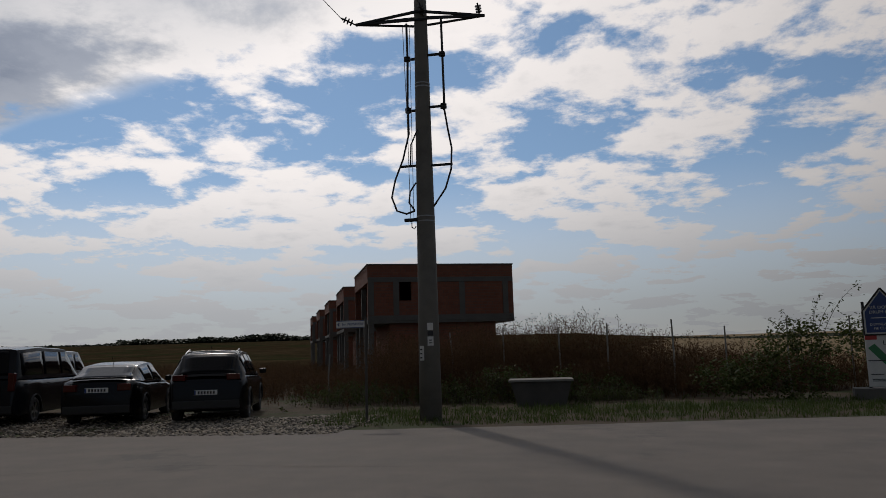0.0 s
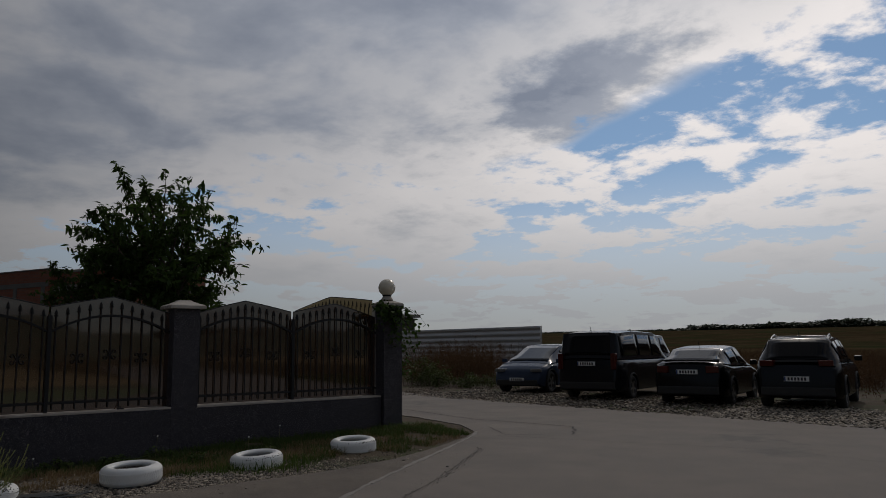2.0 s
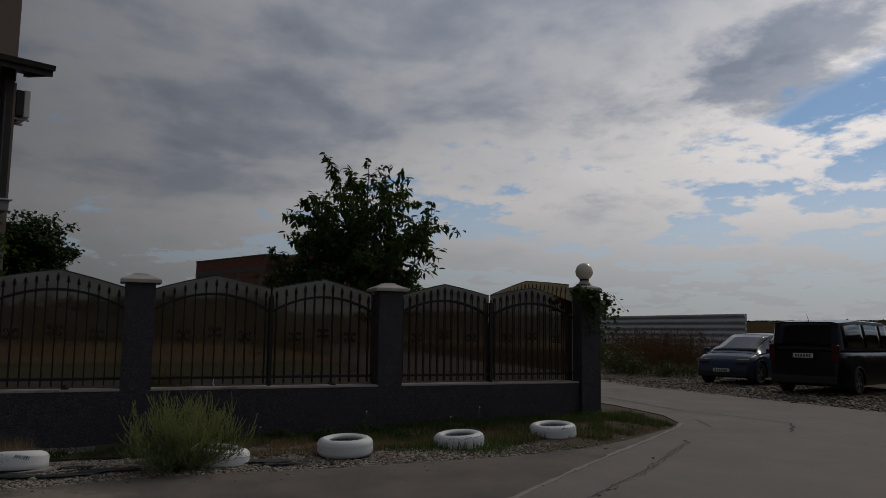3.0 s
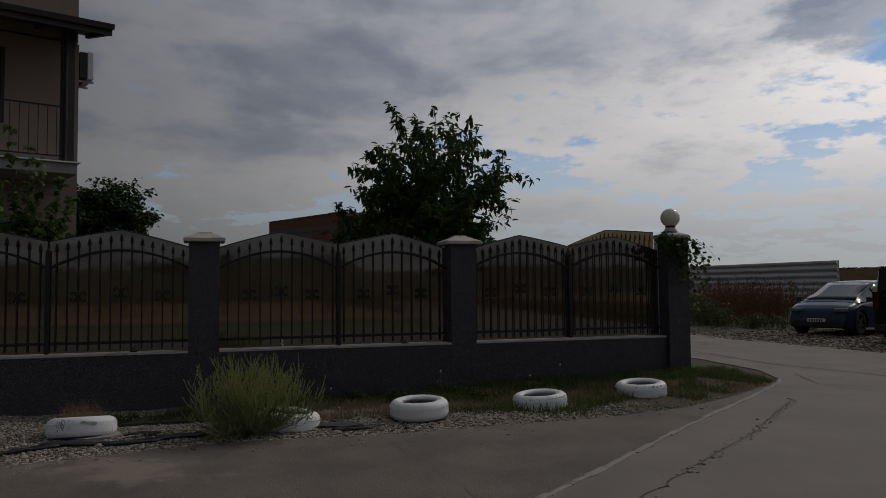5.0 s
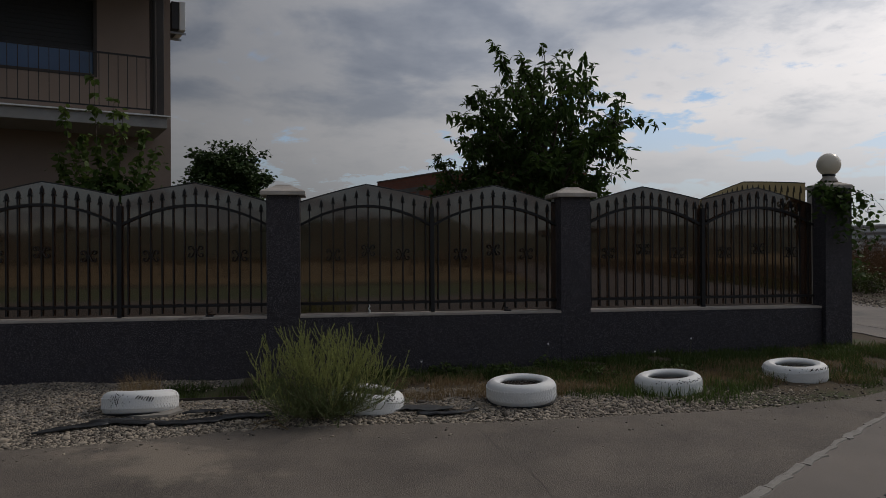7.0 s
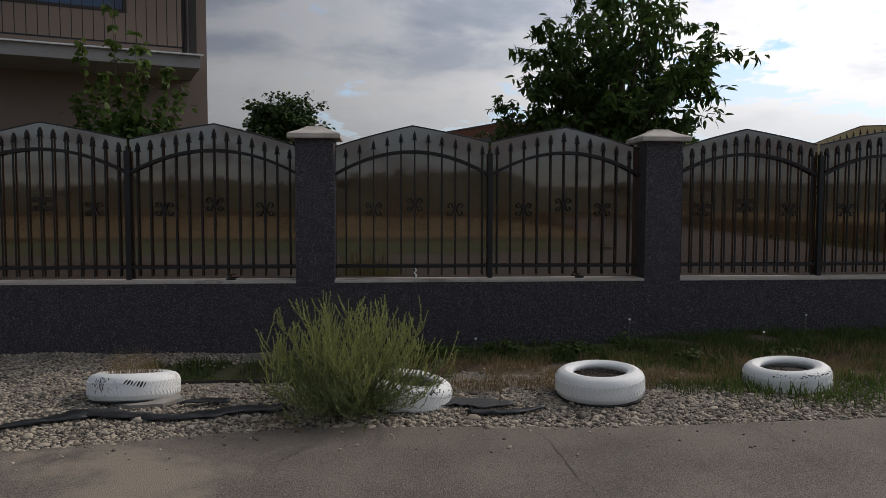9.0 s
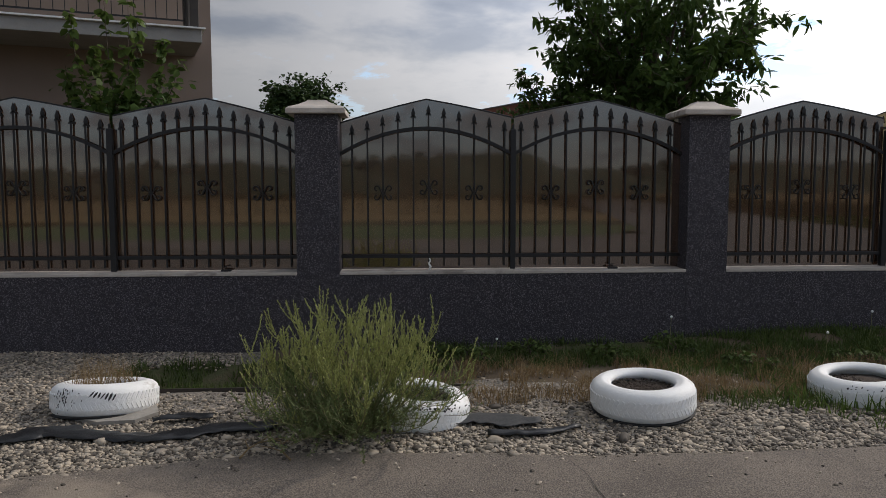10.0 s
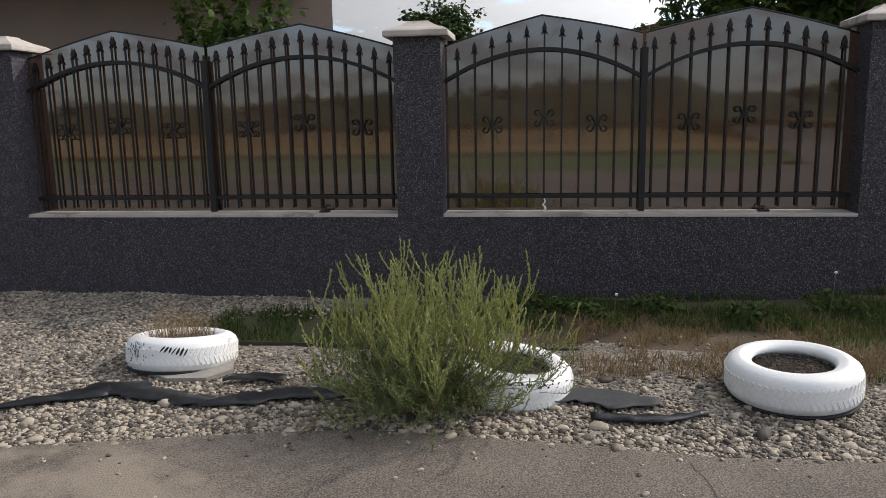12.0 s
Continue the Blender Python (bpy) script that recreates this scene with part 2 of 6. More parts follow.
M = {
    "asphalt": surface("asphalt", (0.072, 0.059, 0.048), (0.208, 0.174, 0.14), 1.1, 0.92, 1.0, 115, c3=(0.26, 0.215, 0.165), spots=0.58, dist=0.012, speck=4.2),
    "road": surface("road", (0.118, 0.100, 0.085), (0.22, 0.189, 0.160), 0.8, 0.88, 0.7, 120, c3=(0.10, 0.09, 0.08), spots=0.58, dist=0.006, speck=2.6),
    "crack": surface("crack", (0.02, 0.018, 0.016), (0.05, 0.045, 0.04), 9, 0.95, 0.5, 80),
    "kerb": surface("kerb", (0.19, 0.176, 0.155), (0.32, 0.297, 0.262), 6, 0.9, 0.5, 70, c3=(0.2, 0.18, 0.15)),
    "soil": surface("soil", (0.055, 0.042, 0.028), (0.125, 0.096, 0.065), 1.3, 0.95, 0.8, 45, c3=(0.06, 0.075, 0.03), spots=0.5, dist=0.02, spec=0.15),
    "field": surface("field", (0.026, 0.020, 0.011), (0.088, 0.062, 0.034), 0.14, 0.95, 0.5, 2.5, c3=(0.034, 0.042, 0.018), spots=0.5, spec=0.0, speck=2.4),
    "stubble": surface("stubble", (0.22, 0.16, 0.085), (0.30, 0.22, 0.12), 0.06, 0.95, 0.5, 6, spec=0.05),
    "meadow": surface("meadow", (0.07, 0.10, 0.035), (0.12, 0.15, 0.055), 0.3, 0.95, 0.5, 9),
    "gravel": surface("gravel", (0.06, 0.054, 0.046), (0.30, 0.265, 0.22), 4, 0.9, 1.0, 55, dist=0.03, speck=3.5),
    "pebble": surface("pebble", (0.070, 0.058, 0.045), (0.385, 0.325, 0.248), 3, 0.8, 0.2, 90, rand=2.0),
    "dash": pebbledash("dash"),
    "stone": surface("stone", (0.38, 0.335, 0.29), (0.52, 0.47, 0.415), 6, 0.8, 0.3, 90, c3=(0.22, 0.19, 0.16), spots=0.56),
    "plaster": surface("plaster", (0.44, 0.41, 0.37), (0.55, 0.52, 0.47), 4, 0.85, 0.2, 70),
    "iron": surface("iron", (0.007, 0.007, 0.008), (0.015, 0.0145, 0.016), 14, 0.5, 0.15, 120, metal=0.2),
    "sheet": pane("sheet", (0.060, 0.030, 0.017), 0.035, 0.05, 0.04, 2.55, 0.015),
    "amber_sheet": pane("amber_sheet", (0.17, 0.145, 0.09), 0.2, 0.05, 0.0, 1.5, 0.4),
    "tyre_paint": surface("tyre_paint", (0.74, 0.74, 0.72), (0.83, 0.83, 0.81), 7, 0.6, 0.4, 60, c3=(0.42, 0.39, 0.34), spots=0.60),
    "rubber": surface("rubber", (0.012, 0.012, 0.013), (0.03, 0.03, 0.03), 20, 0.75, 0.3, 90),
    "earth": surface("earth", (0.025, 0.018, 0.013), (0.07, 0.05, 0.036), 14, 0.95, 1.0, 50, dist=0.02),
    "fabric": surface("fabric", (0.006, 0.006, 0.007), (0.016, 0.017, 0.018), 8, 0.38, 0.4, 90),
    "dusty_sheet": surface("dusty_sheet", (0.018, 0.020, 0.022), (0.046, 0.047, 0.047), 5, 0.75, 0.4, 70),
    "house_wall": surface("house_wall", (0.22, 0.165, 0.132), (0.255, 0.195, 0.158), 1.5, 0.9, 0.15, 90),
    "dark_wood": surface("dark_wood", (0.022, 0.017, 0.014), (0.045, 0.034, 0.027), 9, 0.6, 0.2, 60),
    "slab": surface("slab", (0.22, 0.21, 0.2), (0.30, 0.29, 0.275), 3, 0.85, 0.2, 60),
    "glass": pane("glass", (0.012, 0.016, 0.022), 0.04),
    "tint": surface("tint", (0.004, 0.004, 0.005), (0.006, 0.006, 0.007), 3, 0.12, 0.0, spec=0.12, rvar=0.02),
    "blue_glass": pane("blue_glass", (0.05, 0.10, 0.19), 0.05),
    "metal_grey": surface("metal_grey", (0.30, 0.31, 0.32), (0.42, 0.43, 0.44), 6, 0.4, 0.1, 70, metal=0.8),
    "white_metal": surface("white_metal", (0.66, 0.66, 0.64), (0.76, 0.76, 0.74), 3, 0.5, 0.1, 60),
    "tin": surface("tin", (0.48, 0.49, 0.50), (0.6, 0.61, 0.62), 0.7, 0.4, 0.1, 30, metal=0.5),
    "concrete": surface("concrete", (0.20, 0.19, 0.17), (0.30, 0.285, 0.26), 1.7, 0.9, 0.4, 50, c3=(0.13, 0.12, 0.11)),
    "frame_concrete": surface("frame_concrete", (0.10, 0.095, 0.088), (0.15, 0.142, 0.13), 1.2, 0.9, 0.3, 40),
    "old_concrete": surface("old_concrete", (0.06, 0.056, 0.05), (0.11, 0.10, 0.09), 1.7, 0.9, 0.5, 50),
    "pole": surface("pole", (0.125, 0.12, 0.108), (0.21, 0.20, 0.18), 2.2, 0.9, 0.4, 45, c3=(0.10, 0.095, 0.085), spots=0.58),
    "brick": brickwork("brick", (0.22, 0.075, 0.045), (0.27, 0.10, 0.058), (0.17, 0.10, 0.075), 1.0, 0.25, 0.15),
    "dark_void": surface("dark_void", (0.02, 0.018, 0.016), (0.04, 0.034, 0.03), 2, 0.95, 0.0),
    "bark": surface("bark", (0.05, 0.038, 0.028), (0.12, 0.095, 0.07), 11, 0.95, 0.8, 50, dist=0.02),
    "leaf": foliage("leaf", (0.022, 0.045, 0.010), (0.075, 0.125, 0.028), lucent=0.3),
    "leaf_far": foliage("leaf_far", (0.02, 0.04, 0.012), (0.06, 0.095, 0.03), lucent=0.2),
    "leaf_young": foliage("leaf_young", (0.035, 0.065, 0.012), (0.115, 0.165, 0.04), lucent=0.35),
    "bush": foliage("bush", (0.16, 0.19, 0.06), (0.48, 0.50, 0.19), lucent=0.3, rough=0.6),
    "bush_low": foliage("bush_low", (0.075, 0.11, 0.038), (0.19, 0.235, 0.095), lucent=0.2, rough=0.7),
    "rubble": surface("rubble", (0.10, 0.075, 0.055), (0.22, 0.175, 0.135), 3, 0.9, 0.3, 60, rand=1.6),
    "bush_stem": surface("bush_stem", (0.14, 0.14, 0.06), (0.22, 0.20, 0.10), 9, 0.8, 0.1),
    "grass": foliage("grass", (0.03, 0.058, 0.013), (0.10, 0.135, 0.036), lucent=0.3),
    "dry": foliage("dry", (0.13, 0.085, 0.045), (0.30, 0.22, 0.12), lucent=0.25, rough=0.8),
    "weeds": foliage("weeds", (0.048, 0.027, 0.015), (0.14, 0.08, 0.041), lucent=0.28, rough=0.85),
    "shrub": foliage("shrub", (0.028, 0.048, 0.011), (0.105, 0.125, 0.034), lucent=0.25),
    "woods": foliage("woods", (0.045, 0.055, 0.038), (0.08, 0.09, 0.058), lucent=0.1),
    "globe": surface("globe", (0.74, 0.66, 0.52), (0.80, 0.73, 0.60), 2, 0.3, 0.0, c3=(0.62, 0.54, 0.42)),
    "paper": surface("paper", (0.62, 0.62, 0.6), (0.74, 0.74, 0.72), 5, 0.8, 0.05),
    "ink": surface("ink", (0.03, 0.03, 0.035), (0.05, 0.05, 0.055), 5, 0.8, 0.0),
    "sign_blue": surface("sign_blue", (0.02, 0.045, 0.16), (0.03, 0.06, 0.2), 2, 0.45, 0.0),
    "sign_green": surface("sign_green", (0.03, 0.18, 0.07), (0.04, 0.22, 0.09), 2, 0.5, 0.0),
    "sign_red": surface("sign_red", (0.4, 0.03, 0.03), (0.5, 0.05, 0.04), 2, 0.5, 0.0),
    "cable": surface("cable", (0.01, 0.01, 0.011), (0.022, 0.022, 0.022), 9, 0.5, 0.0),
    "plate": surface("plate", (0.68, 0.68, 0.67), (0.76, 0.76, 0.75), 4, 0.4, 0.0),
    "lamp_red": surface("lamp_red", (0.05, 0.003, 0.003), (0.075, 0.004, 0.004), 6, 0.15, 0.0),
    "lamp_clear": surface("lamp_clear", (0.12, 0.125, 0.13), (0.18, 0.185, 0.19), 6, 0.12, 0.0),
    "trim_black": surface("trim_black", (0.012, 0.012, 0.012), (0.022, 0.022, 0.022), 8, 0.55, 0.1),
    "alloy": surface("alloy", (0.34, 0.34, 0.35), (0.46, 0.46, 0.47), 9, 0.35, 0.0, metal=0.9),
}


def car_paint(name, colour):
    return surface(name, colour, tuple(c * 1.15 for c in colour), 1.5, 0.22, 0.0, 60, coat=0.0, rvar=0.04, spec=0.22)


M["paint_black"] = car_paint("paint_black", (0.003, 0.003, 0.004))
M["paint_grey"] = car_paint("paint_grey", (0.009, 0.0095, 0.012))
M["paint_blue"] = car_paint("paint_blue", (0.035, 0.05, 0.085))
M["paint_silver"] = car_paint("paint_silver", (0.45, 0.46, 0.47))


# ---- mesh helpers ----
from mathutils.geometry import tessellate_polygon

rng = np.random.default_rng(7)


def part(name, bm, material, parent=None, label="", smooth=False):
    """Links a bmesh as one mesh object, under a thing or a part if one is given."""
    me = bpy.data.meshes.new(name)
    bm.normal_update()
    bm.to_mesh(me)
    bm.free()
    me.materials.append(M[material])
    if smooth:
        me.shade_smooth()
    ob = new(name, me)
    ob.parent = parent
    if label:
        tagged(ob, label)
    return ob


def cloud_mesh(name, verts, faces, material, parent=None, smooth=False):
    """One mesh from arrays: verts (n, 3), faces (m, 3 or 4)."""
    verts, faces = np.asarray(verts, np.float32), np.asarray(faces, np.int32)
    me = bpy.data.meshes.new(name)
    k = faces.shape[1]
    me.vertices.add(len(verts))
    me.vertices.foreach_set("co", verts.ravel())
    me.loops.add(faces.size)
    me.loops.foreach_set("vertex_index", faces.ravel())
    me.polygons.add(len(faces))
    me.polygons.foreach_set("loop_start", np.arange(0, faces.size, k, dtype=np.int32))
    me.update(calc_edges=True)
    me.materials.append(M[material])
    if smooth:
        me.shade_smooth()
    ob = new(name, me)
    ob.parent = parent
    return ob


def thing(name, label, category, loc=(0, 0, 0), turn=0.0, group="", kind=""):
    ob = new(name)
    ob.empty_display_size = 0.2
    ob.matrix_world = pose(*loc, 0, 0, turn)
    return tagged(ob, label, category, group, kind)


def box(bm, c, s, turn=0.0, bevel=0.0):
    r = bmesh.ops.create_cube(bm, size=1.0, matrix=pose(*c, 0, 0, turn) @ Matrix.Diagonal((*s, 1)))
    if bevel:
        edges = list({e for v in r["verts"] for e in v.link_edges})
        bmesh.ops.bevel(bm, geom=edges, offset=bevel, segments=2, affect="EDGES", profile=0.6)
    return bm


def boxed(c, s, turn=0.0, bevel=0.0):
    return box(bmesh.new(), c, s, turn, bevel)


def tube(bm, pts, r, n=8, r_end=None, cap=True):
    """A round bar along points, tapering from r to r_end."""
    pts = [Vector(p) for p in pts]
    rings = []
    side = None
    for i, p in enumerate(pts):
        d = (pts[min(i + 1, len(pts) - 1)] - pts[max(i - 1, 0)]).normalized()
        if side is None:
            side = d.orthogonal().normalized()
        side = (side - d * side.dot(d)).normalized()
        up = d.cross(side)
        rr = r if r_end is None else r + (r_end - r) * i / (len(pts) - 1)
        rings.append([bm.verts.new(p + (side * math.cos(a) + up * math.sin(a)) * rr) for a in [2 * math.pi * k / n for k in range(n)]])
    for a, b in zip(rings, rings[1:]):
        for k in range(n):
            bm.faces.new((a[k], a[(k + 1) % n], b[(k + 1) % n], b[k]))
    if cap:
        bm.faces.new(rings[0][::-1])
        bm.faces.new(rings[-1])
    return bm


def tubed(pts, r, n=8, r_end=None):
    return tube(bmesh.new(), pts, r, n, r_end)


def prism(bm, outline, axis, lo, hi):
    """An outline of (u, v) pairs, pushed from lo to hi along an axis ('x', 'y' or 'z')."""
    put = {"x": lambda u, v, w: (w, u, v), "y": lambda u, v, w: (u, w, v), "z": lambda u, v, w: (u, v, w)}[axis]
    a = [bm.verts.new(put(u, v, lo)) for u, v in outline]
    b = [bm.verts.new(put(u, v, hi)) for u, v in outline]
    bm.faces.new(a[::-1])
    bm.faces.new(b)
    for i in range(len(a)):
        j = (i + 1) % len(a)
        bm.faces.new((a[i], a[j], b[j], b[i]))
    bmesh.ops.recalc_face_normals(bm, faces=bm.faces)
    return bm


def lathe(bm, profile, n=32, centre=(0, 0, 0)):
    """A closed ring profile of (radius, z), turned round a vertical axis."""
    rings = [[bm.verts.new((centre[0] + r * math.cos(2 * math.pi * k / n), centre[1] + r * math.sin(2 * math.pi * k / n), centre[2] + z))
              for k in range(n)] for r, z in profile]
    for i in range(len(rings)):
        a, b = rings[i], rings[(i + 1) % len(rings)]
        for k in range(n):
            bm.faces.new((a[k], a[(k + 1) % n], b[(k + 1) % n], b[k]))
    bmesh.ops.recalc_face_normals(bm, faces=bm.faces)
    return bm


def bezier(a, b, c, n):
    return [a.lerp(b, t) * (1 - t) + b.lerp(c, t) * t for t in [i / n for i in range(n + 1)]]


def spread(lo, hi, n):
    return rng.uniform(lo, hi, n)


# ---- ground ----
ROAD_EDGE = [(3.25, -1.2), (3.0, -0.3), (2.9, 0.4), (2.93, 1.2), (3.05, 2.0), (3.0, 3.0), (2.95, 4.5), (2.7, 5.7), (2.15, 6.8), (1.4, 8.1), (0.85, 8.75)]
EDGE_Y = np.array([-60.0] + [p[1] for p in ROAD_EDGE])
EDGE_X = np.array([3.3] + [p[0] for p in ROAD_EDGE])


def far_rise(x, y):
    """The fields climb gently from about ninety metres on, less to the east."""
    d = np.asarray(y, float) - 0.3 * np.minimum(x, 0)
    up = 0.029 * np.clip(d - 95, 0, 305) + 0.019 * np.clip(d - 400, 0, 500)
    return up * np.interp(np.asarray(x, float), [0, 60], [1.0, 0.6])


def ground_z(x, y):
    """Height of the soil: a shallow hollow along the fence, small bumps, low under the paving."""
    x, y = np.asarray(x, float), np.asarray(y, float)
    bumps = 0.012 * np.sin(3.1 * x + 1.7 * y) + 0.01 * np.sin(5.3 * y - 2.2 * x + 1)
    edge = np.interp(y, EDGE_Y, EDGE_X)
    near = np.clip((edge - x) / 1.2, 0, 1)
    verge = (y < 8.75) & (x < edge + 0.02) & (x > -0.6)
    hollow = -0.09 * np.exp(-((x - 0.25) / 0.6) ** 2) * np.clip((4.5 - y) / 3, 0, 1)
    rise = 0.08 * np.clip((y - 3.5) / 3, 0, 1) * near * np.clip((8.9 - y) / 1.0, 0, 1)
    hollow = hollow - 0.22 * np.exp(-((x - 1.05) / 0.42) ** 4 - ((y + 0.5) / 0.6) ** 4)
    z = np.where(verge, 0.02 * near + hollow + rise + bumps * near - 0.01, 0.0)
    beyond = np.clip((y - 15.0 - 0.1 * np.maximum(x, 0)) / 2.0, 0, 1)
    z = np.where(y > 13.5, bumps * beyond - 0.01 * (1 - beyond), z)
    paved = (~verge) & (y < 14.2 + 0.12 * np.maximum(x, 0)) & (x > -80) & (x < 80) & ((y > 8.7) | ((x > 0.7) & (x < 14)))
    return np.where(paved, -0.014, z) + far_rise(x, y)


def axis_steps(lo, hi, fine_lo, fine_hi, step):
    inner = np.arange(fine_lo, fine_hi + step, step)
    grow = np.geomspace(step, 700, 40).cumsum()
    out = np.concatenate([fine_lo - grow[::-1], inner, fine_hi + grow])
    return out[(out > lo) & (out < hi)]


gx, gy = axis_steps(-3000, 3000, -3, 6, 0.14), axis_steps(-3000, 3000, -6, 20, 0.2)
X, Y = np.meshgrid(gx, gy, indexing="ij")
V = np.stack([X, Y, ground_z(X, Y)], -1).reshape(-1, 3)
I = np.arange(len(gx) * len(gy)).reshape(len(gx), len(gy))
F = np.stack([I[:-1, :-1], I[1:, :-1], I[1:, 1:], I[:-1, 1:]], -1).reshape(-1, 4)
ground = cloud_mesh("ground", V, F, "soil", smooth=True)
tagged(ground, "bare brown soil and dry field reaching the horizon", "ground", kind="structure")
# the soil near the fence, ploughed stubble farther out, green meadow on the far side of the side road
ground.data.materials.append(M["field"])
ground.data.materials.append(M["meadow"])
ground.data.materials.append(M["stubble"])
ground.data.materials.append(M["gravel"])
mid = V[F].mean(1)
which = np.where((np.abs(mid[:, 0]) < 24) & (mid[:, 1] > -12) & (mid[:, 1] < 40), 0, 1)
which = np.where((mid[:, 1] > 40) & (mid[:, 0] > 4 + 0.12 * mid[:, 1]), 3, which)
which = np.where((mid[:, 0] > 13) & (mid[:, 0] < 21) & (mid[:, 1] < 12), 2, which)
which = np.where((mid[:, 0] > 23) & (mid[:, 0] < 70) & (mid[:, 1] < 12), 3, which)
strip = (mid[:, 0] > 1.35 + 0.25 * np.clip(mid[:, 1] - 1, 0, 9)) | ((mid[:, 1] < -0.2) & ~((mid[:, 0] > 0.5) & (mid[:, 0] < 1.6) & (mid[:, 1] > -1.1)))
which = np.where(strip & (mid[:, 0] > -0.1) & (mid[:, 0] < 3.4) & (mid[:, 1] > -9) & (mid[:, 1] < 4.0), 4, which)
ground.data.polygons.foreach_set("material_index", which.astype(np.int32))


def paving(name, outline, z, material, label, category):
    """A sheet of paving with a slightly ragged edge and real thickness."""
    bm = bmesh.new()
    pts = []
    for (ax, ay), (bx, by) in zip(outline, outline[1:] + outline[:1]):
        n = max(1, min(60, int(math.hypot(bx - ax, by - ay) / 0.25)))
        for k in range(n):
            f = k / n
            x, y = ax + (bx - ax) * f, ay + (by - ay) * f
            w = 0.05 if n < 59 else 0.0
            pts.append((x + w * noise.noise((x * 2.1, y * 2.1, 3)), y + w * noise.noise((x * 2.1, y * 2.1, 9))))
    top = [bm.verts.new((x, y, z)) for x, y in pts]
    low = [bm.verts.new((x, y, z - 0.08)) for x, y in pts]
    for tri in tessellate_polygon([[Vector((x, y, 0)) for x, y in pts]]):
        bm.faces.new([top[i] for i in tri])
    for i in range(len(top)):
        j = (i + 1) % len(top)
        bm.faces.new((top[i], top[j], low[j], low[i]))
    bmesh.ops.recalc_face_normals(bm, faces=bm.faces)
    return tagged(part(name, bm, material), label, category, kind="structure")


KERB = [(0.9, 8.72), (1.3, 8.35), (2.4, 6.85), (3.35, 5.5), (4.4, 4.1), (5.0, 3.3), (5.55, 2.55), (8.0, -0.8), (13.0, -8.0)]
paving("road", [(0.85, 8.78)] + [(x + 0.002, y + 0.002) for x, y in KERB[1:]] + [(13.3, -8.0), (13.3, 3.0), (14.5, 7.0), (18, 9.2), (70, 19), (70, 26),
       (17, 16.5), (14, 16.0), (11, 15.4), (8, 15.05), (6, 14.75), (3, 14.4), (0, 14.05), (-5, 14.05), (-10, 14.6), (-70, 17), (-70, 12), (-6, 9.9), (-2, 9.6), (-0.2, 9.3)],
       0.0, "road", "worn pale grey concrete and asphalt road with dust", "road")
paving("pavement", [(3.3, -40)] + ROAD_EDGE[:-1] + [(0.95, 8.6)] + [(x - 0.002, y - 0.002) for x, y in KERB[1:]] + [(13.3, -8.4), (13.3, -40)],
       0.002, "asphalt", "patched dark grey asphalt apron beside the gravel strip", "pavement")


def kerb_strip():
    """Flush concrete edging, worn thin and broken into ragged lengths."""
    k = thing("kerb", "broken pale concrete edging strip set flush in the road", "kerb", kind="structure")
    pts = [Vector((*p, 0)) for p in KERB[:-1]]
    for a, b in zip(pts, pts[1:]):
        n = max(1, round((b - a).length / 0.3))
        for i in range(n):
            p, q = a.lerp(b, i / n), a.lerp(b, (i + 1) / n)
            d = (q - p).normalized()
            side = Vector((-d.y, d.x, 0))
            w = rng.uniform(0.014, 0.038)
            bm = bmesh.new()
            rows = []
            for j in range(6):
                f = j / 5 * rng.uniform(0.96, 1.04)
                c = p.lerp(q, f) + side * 0.03 * noise.noise((p.x * 3 + f, p.y * 3, 7))
                wa, wb = w * (1 + 0.7 * noise.noise((c.x * 14, c.y * 14, 1))), w * (1 + 0.7 * noise.noise((c.x * 14, c.y * 14, 6)))
                zt = 0.009 + 0.005 * noise.noise((c.x * 9, c.y * 9, 2))
                rows.append([bm.verts.new(c + side * u + Vector((0, 0, z))) for u, z in ((-wa - 0.012, -0.02), (-wa, zt), (0, zt + 0.003), (wb, zt), (wb + 0.012, -0.02))])
            for r0, r1 in zip(rows, rows[1:]):
                for j in range(4):
                    bm.faces.new((r0[j], r0[j + 1], r1[j + 1], r1[j]))
            bm.faces.new(rows[0])
            bm.faces.new(rows[-1][::-1])
            bmesh.ops.recalc_face_normals(bm, faces=bm.faces)
            part("kerb_stone", bm, "kerb", k)


kerb_strip()


def crack(name, pts, width, material="crack", lift=0.0055):
    """A crack in the paving: a thin ragged ribbon of dark filling."""
    bm = bmesh.new()
    left, right = [], []
    for a, b in zip(pts, pts[1:]):
        a, b = Vector(a), Vector(b)
        n = max(2, int((b - a).length / 0.06))
        for i in range(n):
            p = a.lerp(b, i / n)
            d = (b - a).normalized()
            s = Vector((-d.y, d.x))
            j = 0.05 * noise.noise((p.x * 4, p.y * 4, 2)) + 0.02 * noise.noise((p.x * 15, p.y * 15, 2))
            w = width * (0.55 + 0.9 * abs(noise.noise((p.x * 7, p.y * 7, 5))))
            left.append(bm.verts.new((*(p + s * (j + w)), lift)))
            right.append(bm.verts.new((*(p + s * (j - w)), lift)))
    for i in range(len(left) - 1):
        bm.faces.new((left[i], right[i], right[i + 1], left[i + 1]))
    return tagged(part(name, bm, material), "dark ragged crack in the asphalt", "crack", kind="structure")


